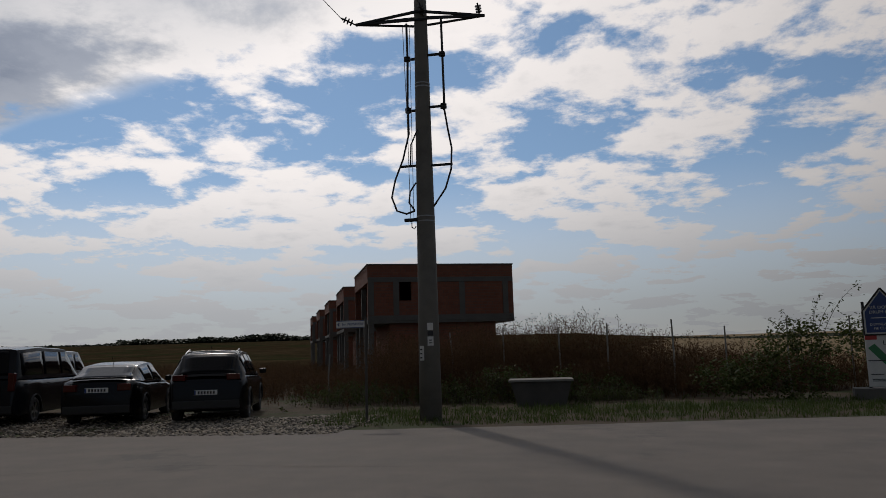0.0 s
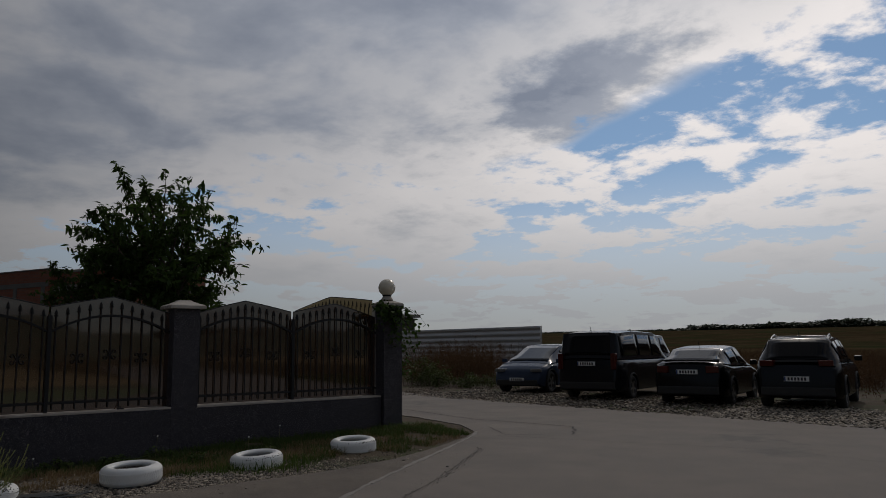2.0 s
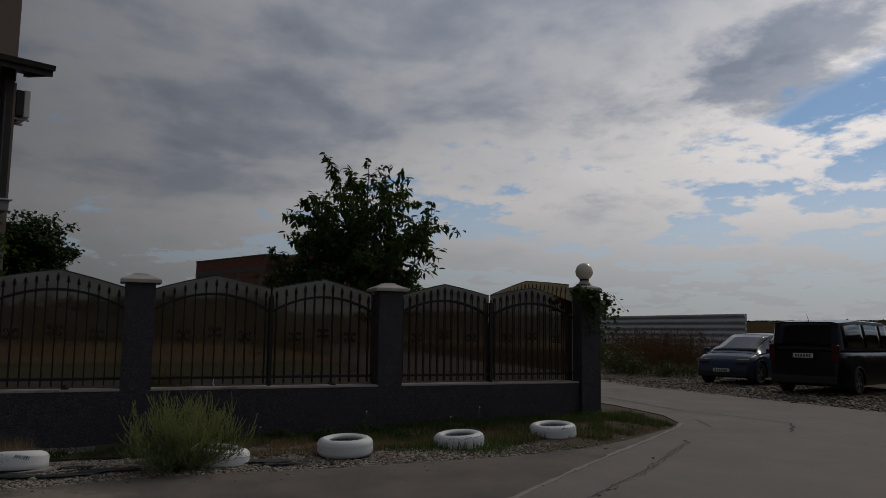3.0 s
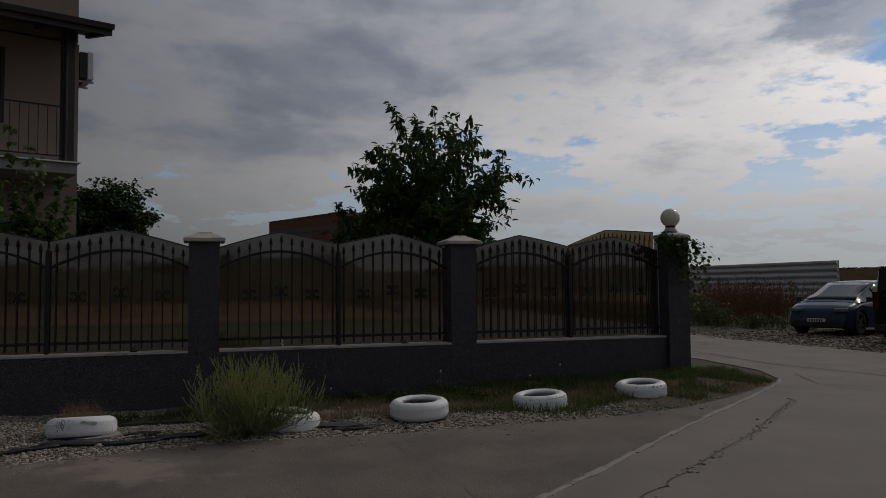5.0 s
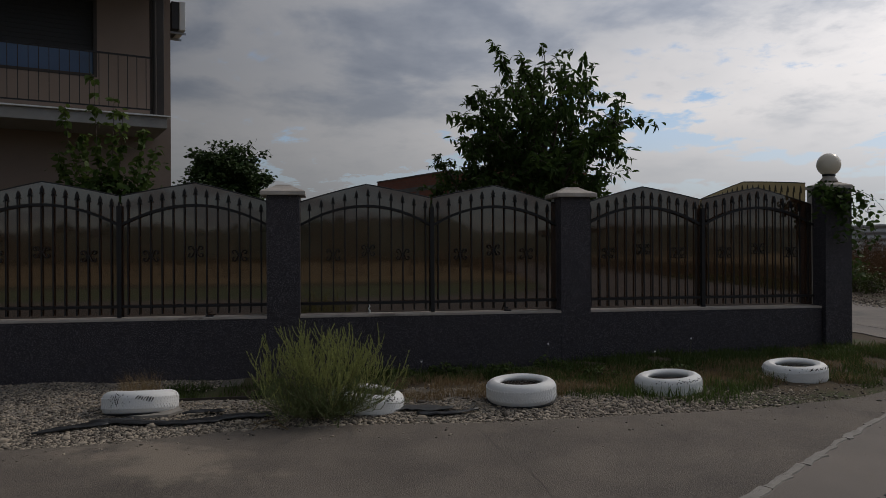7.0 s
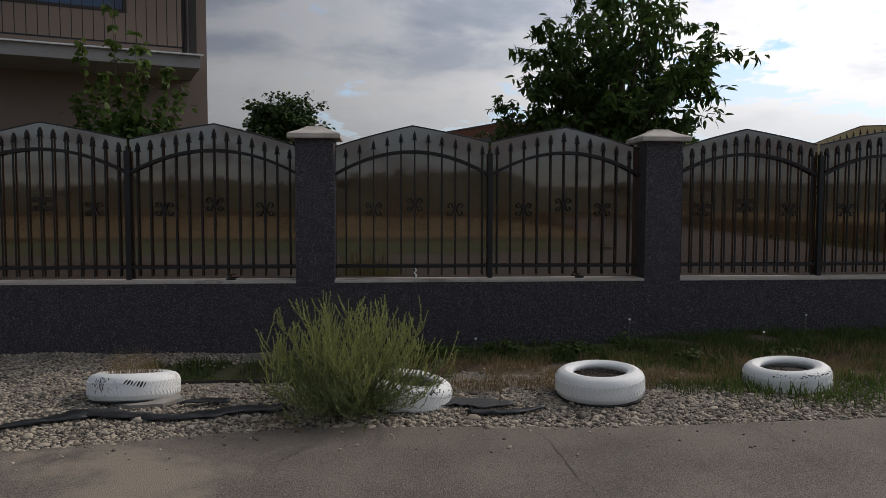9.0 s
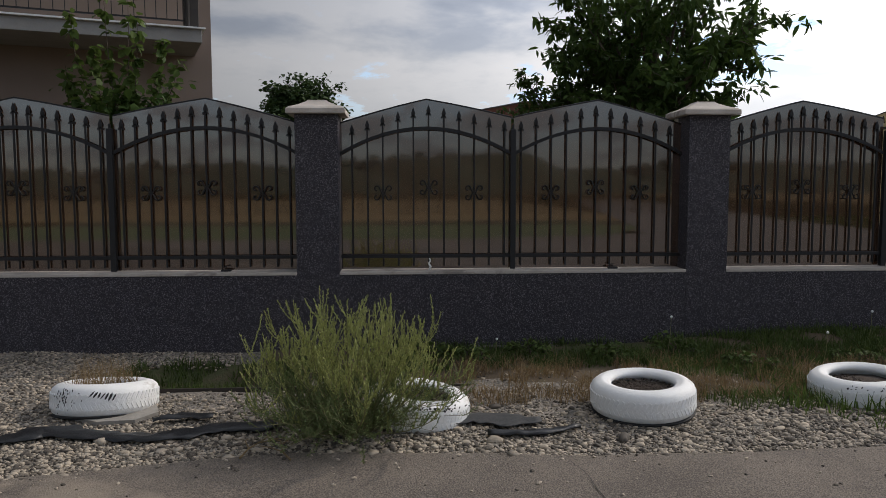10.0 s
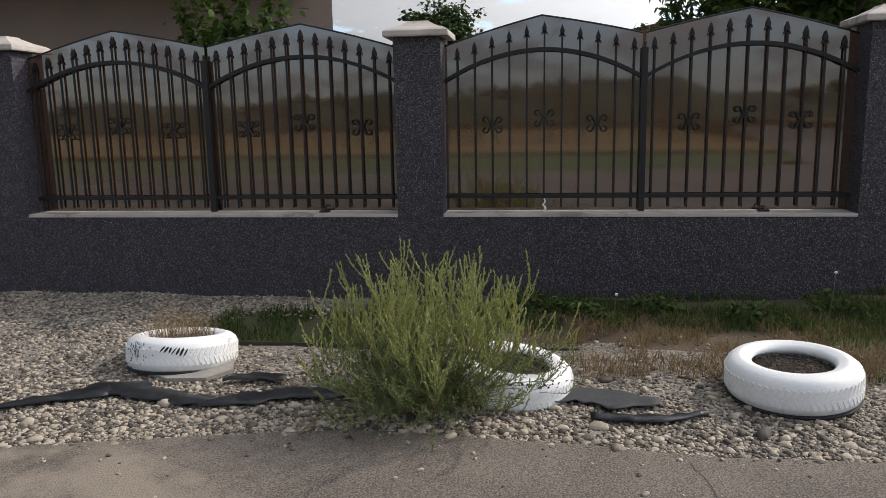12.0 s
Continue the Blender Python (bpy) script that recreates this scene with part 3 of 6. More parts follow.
crack("crack", [(3.1, 1.9), (4.4, 2.0), (5.4, 2.05), (7.5, 2.6)], 0.0025)
crack("crack", [(2.6, 7.4), (4.3, 5.3), (5.4, 3.7), (5.8, 3.15), (8.6, -0.6)], 0.006)
crack("crack", [(-4, 10.6), (-1, 10.2), (1.5, 10.6), (2.4, 9.6)], 0.02)
crack("crack", [(0.5, 9.4), (1.6, 8.8), (2.1, 9.3)], 0.012)
crack("crack", [(1.6, 8.6), (3.2, 9.3), (5.5, 10.3), (9, 10.2)], 0.007)

# ---- fence ----
FX = -0.19                                   # centre line of the low wall
PILLARS = [-10.85, -7.20, -3.53, 0.245, 3.88, 7.52]


def pillar(y, x=FX, globe=False):
    p = thing("fence_pillar", "dark mosaic-rendered fence pillar with a pale stone cap", "pillar", (x, y, 0), group="fence pillars")
    w = 0.39
    top = 2.095 if not globe else 2.235
    part("shaft", boxed((0, 0, (top - 0.25) / 2), (w, w, top + 0.25), 0, 0.006), "dash", p)
    for s in (-1, 1):
        part("corner_strip", boxed((0.045 - w / 2 + 0.02, s * (w / 2 + 0.004), (top + 0.66) / 2), (0.10, 0.012, top - 0.68)), "plaster", p, "pale plaster strip where the fence panel meets the pillar")
    bm = bmesh.new()
    prof = [(0.262, top), (0.265, top + 0.012), (0.262, top + 0.045), (0.235, top + 0.062), (0.17, top + 0.085), (0.10, top + 0.12), (0.085, top + 0.135)]
    if globe:
        prof = [(h * 0.79, z - 0.3 * max(0, z - top - 0.045)) for h, z in prof]
    rings = [[bm.verts.new((a * h, b * h, z)) for a, b in ((-1, -1), (1, -1), (1, 1), (-1, 1))] for h, z in prof]
    for a, b in zip(rings, rings[1:]):
        for k in range(4):
            bm.faces.new((a[k], a[(k + 1) % 4], b[(k + 1) % 4], b[k]))
    bm.faces.new(rings[0][::-1])
    bm.faces.new(rings[-1])
    part("cap", bm, "stone", p, "weathered pale stone cap")
    if globe:
        tagged(p, "dark mosaic-rendered corner pillar carrying a globe lamp")
        lamp = thing("globe_lamp", "cream glass globe lamp on a flared pale neck", "lamp", (x, y, top + 0.10))
        part("neck", lathe(bmesh.new(), [(0.0, 0.0), (0.115, 0.0), (0.11, 0.02), (0.08, 0.06), (0.075, 0.075), (0.0, 0.075)], 20), "stone", lamp, "pale flared neck", True)
        part("collar", lathe(bmesh.new(), [(0.0, 0.075), (0.08, 0.075), (0.085, 0.085), (0.08, 0.105), (0.0, 0.105)], 20), "iron", lamp, "black collar", True)
        b = bmesh.new()
        bmesh.ops.create_uvsphere(b, u_segments=32, v_segments=20, radius=0.155, matrix=Matrix.Translation((0, 0, 0.235)))
        part("globe", b, "globe", lamp, "", True)
    return p


for i, y in enumerate(PILLARS):
    if i == len(PILLARS) - 1:
        pillar(y + 0.02, FX + 0.06, True)
    else:
        pillar(y)


def low_wall(name, a, b, along="y", at=FX, up=0.0):
    """Mosaic-rendered plinth between two pillars with a pale coping."""
    w = thing(name, "low dark mosaic-rendered fence wall with pale coping", "wall", kind="structure")
    c, n = (a + b) / 2, b - a
    if along == "y":
        part("wall", boxed((at, c, 0.19), (0.384, n, 0.88)), "dash", w)
        if a < 1.0 < b:
            part("footing", boxed((at + 0.20, c - 0.3, -0.115), (0.09, n - 0.9, 0.14), 0, 0.012), "old_concrete", w, "rough concrete footing")
        part("coping", boxed((at, c, 0.643), (0.405, n, 0.026), 0, 0.004), "stone", w, "pale stone coping")
    else:
        part("wall", boxed((c, at, 0.19 + up / 2), (n, 0.33, 0.88 + up)), "dash", w)
        part("coping", boxed((c, at, 0.643 + up), (n, 0.345, 0.026), 0, 0.004), "stone", w, "pale stone coping")
    return w


def spear(bm, y, z):
    """A small forged spearhead with two barbs, its tip 0.085 above z."""
    def flat(pts):
        a = [bm.verts.new((0.005, y + u, z + v)) for u, v in pts]
        b = [bm.verts.new((-0.005, y + u, z + v)) for u, v in pts]
        bm.faces.new(a)
        bm.faces.new(b[::-1])
        for i in range(len(a)):
            j = (i + 1) % len(a)
            bm.faces.new((a[j], a[i], b[i], b[j]))
    flat([(-0.008, 0), (0.008, 0), (0.02, 0.032), (0.0, 0.088), (-0.02, 0.032)])
    flat([(-0.009, -0.004), (0.009, -0.004), (0.026, -0.016), (0.024, 0.004), (0.009, 0.014), (-0.009, 0.014), (-0.024, 0.004), (-0.026, -0.016)])


def scroll(cy, cz):
    """Two back-to-back forged C scrolls."""
    bm = bmesh.new()
    for s in (-1, 1):
        pts = []
        for k in range(9):
            a = math.pi * 1.55 * k / 8
            pts.append((0.014, cy + s * (0.058 - 0.026 * math.cos(a) * (1 - 0.3 * k / 8)) , cz + 0.042 + 0.026 * math.sin(a) * (1 - 0.3 * k / 8)))
        pts = pts[::-1] + [(0.014, cy + s * 0.012, cz)] + [(x, y, 2 * cz - z) for x, y, z in pts]
        tube(bm, pts, 0.0068, 6)
    return bm


def flat_bar(path, w, h):
    """A flat bar swept along points that lie in one upright plane."""
    bm = bmesh.new()
    rings = [[bm.verts.new((p[0] + u, p[1], p[2] + v)) for u, v in ((-w, -h), (w, -h), (w, h), (-w, h))] for p in path]
    for a, b in zip(rings, rings[1:]):
        for k in range(4):
            bm.faces.new((a[k], b[k], b[(k + 1) % 4], a[(k + 1) % 4]))
    bm.faces.new(rings[0])
    bm.faces.new(rings[-1][::-1])
    return bm


def fence_leaf(owner, y0, flip, L=1.605, bars=11, scrolls=(2, 5, 8), sheet_material="sheet"):
    """One leaf: bronze sheet with a gabled top behind eleven speared bars, an arched rail and a bottom rail."""
    lo, hi, mid_z = 2.03, 2.09, 2.252
    ends = (hi, lo) if flip else (lo, hi)

    def top(u):
        e = ends[0] if u < 0.5 else ends[1]
        k = abs(u - 0.5) * 2
        return mid_z - (mid_z - e) * (0.82 * k + 0.18 * k * k)
    outline = [(y0, 0.662)] + [(y0 + L, 0.662)] + [(y0 + L * u, top(u)) for u in [1 - i / 12 for i in range(13)]]
    sheet = part("panel", prism(bmesh.new(), outline, "x", -0.022, -0.016), sheet_material, owner, "bronze translucent plastic sheet behind the bars")
    part("edge_strip", tubed([(-0.019, y0 + L * i / 12, top(i / 12)) for i in range(13)], 0.008, 6), "iron", sheet)
    part("arched_rail", flat_bar([(0.028, y0 + L * i / 16, 1.745 + 0.235 * (1 - (i / 8 - 1) ** 2)) for i in range(17)], 0.007, 0.016), "iron", sheet)
    part("bottom_rail", boxed((0.028, y0 + L / 2, 0.785), (0.014, L, 0.034), 0, 0.003), "iron", sheet)
    for k in range(bars):
        gap = 0.087 if bars == 11 else 0.075
        shift = (-0.022 if flip else 0.022) if bars == 11 else 0.0
        u = gap + (L - 2 * gap) * k / (bars - 1) + shift
        z1 = top(u / L) - 0.135
        bm = boxed((0.014, y0 + u, (0.69 + z1) / 2), (0.014, 0.014, z1 - 0.69))
        spear(bm, y0 + u, z1)
        part("bar", bm, "iron", sheet)
        if k in scrolls:
            part("scroll", scroll(y0 + u, 1.43 if k == scrolls[1] else 1.38), "iron", sheet)


def fence_bay(bars):
    f = thing("iron_fence", "black wrought-iron fence with spears backed by bronze sheet", "fence", (FX, 0, 0), group="fence bays")
    marks = (2, 5, 8) if bars == 11 else (2, 6, 10)
    fence_leaf(f, -1.619, False, bars=bars, scrolls=marks)
    fence_leaf(f, 0.014, True, bars=bars, scrolls=marks)
    post = part("post", boxed((0.03, 0, 1.315), (0.05, 0.05, 1.31), 0, 0.004), "iron", f)
    part("finial", boxed((0.03, 0, 1.99), (0.02, 0.02, 0.05), 0, 0.004), "iron", post)
    return f


def fence_run():
    bay = None
    for i, (a, b) in enumerate(zip(PILLARS, PILLARS[1:])):
        low_wall("wall_%d" % (i + 1), a + 0.195, b - 0.195)
        here = pose(FX, (a + b) / 2, 0) @ Matrix.Diagonal((1, (b - a - 0.385) / 3.25, 1, 1))
        if i == 3:
            fence_bay(11).matrix_basis = here
        elif bay is None:
            bay = fence_bay(13)
            bay.matrix_basis = here
        else:
            copy_thing(bay, here)
    # the wide panel that turns back from the corner, on a higher plinth
    low_wall("wall_6", FX - 4.1, FX - 0.1, "x", 7.58, 0.28)
    back = thing("iron_fence", "wide black iron fence panel glowing amber against the light", "fence", (-3.92, 7.58, 0.28), -90, "fence bays")
    fence_leaf(back, 0.0, False, 3.2, 21, (4, 10, 16), "amber_sheet")


fence_run()


# ---- white tyres used as planters ----
def tyre(loc, tilt, label, chipped=""):
    t = thing("tyre", label, "tyre", loc, group="white tyres along the gravel")
    t.matrix_world = pose(*loc, tilt[0], tilt[1], 0)
    R, W = 0.325, 0.205
    prof = [(0.205, 0.02), (0.215, 0.0), (0.25, -0.004), (0.29, 0.008), (0.315, 0.028), (R, 0.06), (R + 0.002, W / 2), (R, W - 0.06), (0.315, W - 0.028), (0.29, W - 0.008),
            (0.262, W), (0.25, W + 0.004), (0.24, W - 0.002), (0.215, W - 0.006), (0.2, W - 0.018), (0.193, W - 0.035), (0.22, W - 0.06), (0.28, W / 2), (0.26, 0.05)]
    part("carcass", lathe(bmesh.new(), prof, 56), "tyre_paint", t, "white-painted rubber", True)
    # tread blocks round the shoulder, each a raised slanted lug
    bm = bmesh.new()
    for k in range(64):
        a = 2 * math.pi * k / 64
        for z, s in ((0.075, 1), (W - 0.075, -1)):
            m = Matrix.Rotation(a, 4, "Z") @ Matrix.Translation((R - 0.0012, 0, z)) @ Matrix.Rotation(s * 0.5, 4, "X") @ Matrix.Diagonal((0.008, 0.018, 0.046, 1))
            bmesh.ops.create_cube(bm, size=1, matrix=m)
    tagged(part("tread", bm, "tyre_paint", t), kind="stuff")
    if chipped:
        bm = bmesh.new()
        for k in range(52):
            if chipped == "rim":
                a, z = rng.normal(0.35, 0.5), W - abs(rng.normal(0.022, 0.010))
                h, w, lean = rng.uniform(0.004, 0.012), rng.uniform(0.004, 0.016), rng.uniform(-0.9, 0.9)
            elif k < 7:
                # a row of slanted scrapes
                a, z, h, w, lean = 0.12 + 0.065 * k, W - 0.05 - 0.004 * k, rng.uniform(0.03, 0.05), rng.uniform(0.006, 0.014), rng.uniform(-0.75, -0.35)
            else:
                a, z = rng.normal(-0.42, 0.16), W - abs(rng.normal(0.06, 0.035)) - 0.02
                h, w, lean = rng.uniform(0.006, 0.024), rng.uniform(0.003, 0.009), rng.uniform(-0.9, 0.1)
            m = Matrix.Rotation(a, 4, "Z") @ Matrix.Translation((R + 0.0025, 0, z)) @ Matrix.Rotation(lean, 4, "X") @ Matrix.Diagonal((0.004, w, h, 1))
            bmesh.ops.create_icosphere(bm, subdivisions=1, radius=0.6, matrix=m)
        tagged(part("bare_rubber", bm, "rubber", t, "black rubber where the paint has flaked"), kind="stuff")
    bm = lathe(bmesh.new(), [(0.0, W - 0.065), (0.1, W - 0.06), (0.215, W - 0.072), (0.22, 0.02), (0.0, 0.02)], 28)
    for v in bm.verts:
        v.co.z += 0.014 * noise.noise(v.co * 22)
    part("soil", bm, "earth", t, "dark soil filling the tyre", True)
    # black ring that draws the contact shadow under the tyre
    part("bead_shadow", lathe(bmesh.new(), [(0.29, -0.004), (0.317, 0.004), (0.322, 0.014), (0.30, 0.02)], 40), "rubber", t, "thin black ring standing in for the contact shadow at the foot")
    return t


TYRES = [
    ((1.98, -0.93, -0.03), (0, -9), "white-painted tyre with flaked black patches holding dry grass", "side"),
    ((2.28, 1.09, -0.03), (-7, 1), "white-painted tyre half hidden behind a green bush", "rim"),
    ((2.28, 2.54, 0.012), (2, 2), "white-painted tyre filled with dark soil on gravel", ""),
    ((2.03, 4.14, -0.03), (4, 1), "white-painted tyre with weeds round its foot", "rim"),
    ((1.76, 5.72, 0.0), (3, 2), "white-painted tyre lying in grass near the corner", "rim"),
]
for loc, tilt, label, chipped in TYRES:
    tyre(loc, tilt, label, chipped)


# ---- gravel, grass and plants ----
def ico(subdiv):
    bm = bmesh.new()
    bmesh.ops.create_icosphere(bm, subdivisions=subdiv, radius=1.0)
    v = np.array([p.co[:] for p in bm.verts])
    f = np.array([[q.index for q in p.verts] for p in bm.faces])
    bm.free()
    return v, f


def turns(n):
    """n random rotation matrices."""
    q = rng.normal(size=(n, 4))
    q /= np.linalg.norm(q, axis=1)[:, None]
    w, x, y, z = q.T
    return np.stack([np.stack([1 - 2 * (y * y + z * z), 2 * (x * y - z * w), 2 * (x * z + y * w)], -1),
                     np.stack([2 * (x * y + z * w), 1 - 2 * (x * x + z * z), 2 * (y * z - x * w)], -1),
                     np.stack([2 * (x * z - y * w), 2 * (y * z + x * w), 1 - 2 * (x * x + y * y)], -1)], 1)


def pebbles(name, x, y, size, label, subdiv=2, material="pebble", lift=0.15, base=0.0):
    n = len(x)
    v, f = ico(subdiv)
    lump = 1 + 0.16 * np.sin(3 * v[:, 0] + 2 * v[:, 1]) + 0.12 * np.sin(5 * v[:, 1] - 4 * v[:, 2])
    v = v * lump[:, None]
    s = size[:, None] * np.stack([spread(0.8, 1.35, n), spread(0.65, 1.0, n), spread(0.4, 0.7, n)], -1)
    a = spread(0, 2 * np.pi, n)
    rz = np.zeros((n, 3, 3))
    rz[:, 0, 0], rz[:, 0, 1], rz[:, 1, 0], rz[:, 1, 1], rz[:, 2, 2] = np.cos(a), -np.sin(a), np.sin(a), np.cos(a), 1
    tip = spread(-0.35, 0.35, n)
    rx = np.zeros((n, 3, 3))
    rx[:, 0, 0], rx[:, 1, 1], rx[:, 1, 2], rx[:, 2, 1], rx[:, 2, 2] = 1, np.cos(tip), -np.sin(tip), np.sin(tip), np.cos(tip)
    P = np.einsum("nij,nvj->nvi", rz @ rx, v[None] * s[:, None, :])
    P += np.stack([x, y, ground_z(x, y) + size * lift + base], -1)[:, None, :]
    faces = (f[None] + (np.arange(n) * len(v))[:, None, None]).reshape(-1, 3)
    return tagged(cloud_mesh(name, P.reshape(-1, 3), faces, material, smooth=True), label, "gravel", kind="stuff")


def edge_at(y):
    return np.interp(y, EDGE_Y, EDGE_X)


# the strip along the asphalt, densest on its middle, and the wider spread past the ditch
n = 36000
y = spread(-3.0, 6.6, n)
x = edge_at(y) - np.abs(rng.normal(0.0, 0.62, n)) + 0.06
far_bit = np.clip((y - 3.2) / 2.5, 0, 1)
size = np.exp(rng.normal(-4.72, 0.40, n))
keep = (rng.random(n) > far_bit * 0.93) & (x > 1.2)
for pick, smooth_steps in ((keep & (size < 0.0145), 1), (keep & (size >= 0.0145), 2)):
    pebbles("gravel", x[pick], y[pick], size[pick], "loose grey and tan river pebbles between asphalt and fence", smooth_steps)
n = 17000
x, y = spread(-0.05, 3.2, n), spread(-5.5, -0.45, n)
keep = ~((x > 0.6) & (x < 1.7) & (y > -1.1))
pebbles("gravel", x[keep], y[keep], spread(0.006, 0.018, keep.sum()), "fine grey gravel spread up to the fence wall", 1)
n = 170
y = spread(-2.5, 6.0, n)
pebbles("gravel", edge_at(y) + np.abs(rng.normal(0.05, 0.3, n)), y, np.exp(rng.normal(-4.9, 0.4, n)), "stray stones scattered on the asphalt", 2, base=0.016)
n = 1500
y = spread(-3, 7, n)
pebbles("gravel", edge_at(y) + np.abs(rng.normal(0.0, 0.9, n)), y, np.exp(rng.normal(-5.75, 0.35, n)), "fine grit scattered on the asphalt", 1, base=0.013)
n = 420
t = rng.random(n)
x, y = np.interp(t, [0, 0.4, 0.62, 1], [2.6, 4.3, 5.4, 8.6]), np.interp(t, [0, 0.4, 0.62, 1], [7.4, 5.3, 3.7, -0.6])
pebbles("gravel", x + rng.normal(0.02, 0.035, n), y + rng.normal(0, 0.03, n), np.exp(rng.normal(-5.0, 0.5, n)), "pale crumbs broken from a joint in the road", 1, material="kerb", base=0.014)
n = 5500
y = spread(14.0, 19.5, n)
pebbles("gravel", spread(-15, 2.5, n), y, spread(0.01, 0.04, n), "brown dirt and rubble of the parking place", 1, material="rubble", lift=0.3)
n = 9000
y = spread(13.95, 17.8, n)
x = np.where(rng.random(n) < 0.6, spread(1.5, 6.6, n), spread(-9, 2, n))
pebbles("gravel", x, y + 0.03 * x, spread(0.015, 0.05, n), "coarse crushed stone of the parking place", 1, lift=0.3)


for cx, cy, cz in ((2.27, 1.09, 0.135), (2.28, 2.54, 0.17), (2.03, 4.14, 0.11), (1.76, 5.72, 0.14)):
    a, r = spread(0, 6.28, 420), 0.19 * np.sqrt(rng.random(420))
    x, y = cx + r * np.cos(a), cy + r * np.sin(a)
    pebbles("soil_crumbs", x, y, spread(0.003, 0.009, 420), "dark crumbs of soil inside a white tyre", 1, material="earth", base=cz - ground_z(x, y))


def blades(name, x, y, h, w, lean, material, label, category="grass", z=None, kind="stuff", parent=None, base=None):
    """Grass: each blade a bent, tapering strip of two quads and a tip."""
    n = len(x)
    a = spread(0, 2 * np.pi, n)
    side = np.stack([np.cos(a), np.sin(a), 0 * a], -1)
    b = spread(0, 2 * np.pi, n)
    out = np.stack([np.cos(b), np.sin(b), 0 * b], -1)
    root = np.stack([x, y, (ground_z(x, y) if z is None else z) - 0.01], -1)
    ln = lean * rng.random(n)
    lvl = []
    for f, wf in ((0.0, 1.0), (0.45, 0.8), (0.8, 0.45), (1.0, 0.05)):
        c = root + np.stack([0 * a, 0 * a, h * (f - 0.35 * ln * f * f)], -1) + out * (h * ln * f ** 1.7)[:, None]
        lvl += [c - side * (w * wf)[:, None], c + side * (w * wf)[:, None]]
    P = np.stack(lvl, 1).reshape(-1, 3)
    q = np.array([[0, 1, 3, 2], [2, 3, 5, 4], [4, 5, 7, 6]])
    F = (q[None] + (np.arange(n) * 8)[:, None, None]).reshape(-1, 4)
    ob = cloud_mesh(name, P, F, material, parent)
    return tagged(ob, label, category, kind=kind)


def patch(n, xlo, xhi, ylo, yhi, clump=0.35, keep=0.5):
    """Points in clumps over a stretch of ground."""
    x, y = spread(xlo, xhi, n), spread(ylo, yhi, n)
    f = np.array([noise.noise((float(p) / clump, float(q) / clump, 4.0)) for p, q in zip(x, y)])
    k = f > np.quantile(f, 1 - keep)
    return x[k], y[k]


x, y = patch(30000, 0.0, 1.15, 0.75, 8.6, 0.42, 0.72)
blades("grass", x, y, np.minimum(spread(0.03, 0.16, len(x)), 0.07 + 0.16 * rng.random(len(x)) ** 3), spread(0.002, 0.005, len(x)), 0.9, "grass", "low green grass along the foot of the fence")
x, y = patch(18000, 0.6, 2.3, 2.9, 8.4, 0.5, 0.55)
k = x < edge_at(y) - 0.15
x, y = x[k], y[k]
blades("grass", x, y, spread(0.03, 0.14, len(x)), spread(0.002, 0.005, len(x)), 1.0, "grass", "patchy green grass round the corner of the verge")
x, y = patch(22000, 0.8, 2.1, 0.6, 6.5, 0.3, 0.62)
blades("dry_grass", x, y, spread(0.03, 0.13, len(x)), spread(0.0015, 0.004, len(x)), 1.2, "dry", "yellowed dry grass on the verge")
x, y = patch(5200, 0.5, 1.55, -1.2, 0.3, 0.3, 0.75)
blades("grass", x, y, spread(0.04, 0.13, len(x)), spread(0.002, 0.005, len(x)), 1.0, "grass", "dark green weeds in the shaded hollow by the wall")
x, y = patch(7000, -0.1, 2.0, 6.6, 8.6, 0.3, 0.6)
k = x < edge_at(y) - 0.05
blades("dry_grass", x[k], y[k], spread(0.02, 0.10, k.sum()), spread(0.0015, 0.004, k.sum()), 1.3, "dry", "flattened dry grass at the corner of the verge")
a, r = spread(0, 6.28, 420), 0.2 * np.sqrt(rng.random(420))
blades("dry_grass", 1.98 + r * np.cos(a), -0.93 + r * np.sin(a), spread(0.07, 0.27, 420), spread(0.0009, 0.002, 420), 1.2, "dry", "tuft of dry brown grass growing in the tyre", z=np.full(420, 0.15))
a, r = spread(0, 6.28, 900), 0.42 + 0.12 * rng.normal(size=900)
k = np.cos(a) > -0.3
blades("grass", (2.1 + r * np.cos(a))[k], (4.2 + 1.2 * r * np.sin(a))[k], spread(0.04, 0.16, k.sum()), spread(0.003, 0.008, k.sum()), 1.1, "leaf_young", "yellow-green weeds round the foot of a tyre")
x, y = patch(20000, 5.4, 26.0, 15.4, 19.5, 0.6, 0.8)
y = y + 0.1 * np.maximum(x - 6, 0)
blades("grass", x, y, spread(0.05, 0.22, len(x)), spread(0.004, 0.010, len(x)), 1.0, "grass", "short green grass on the verge beside the road")


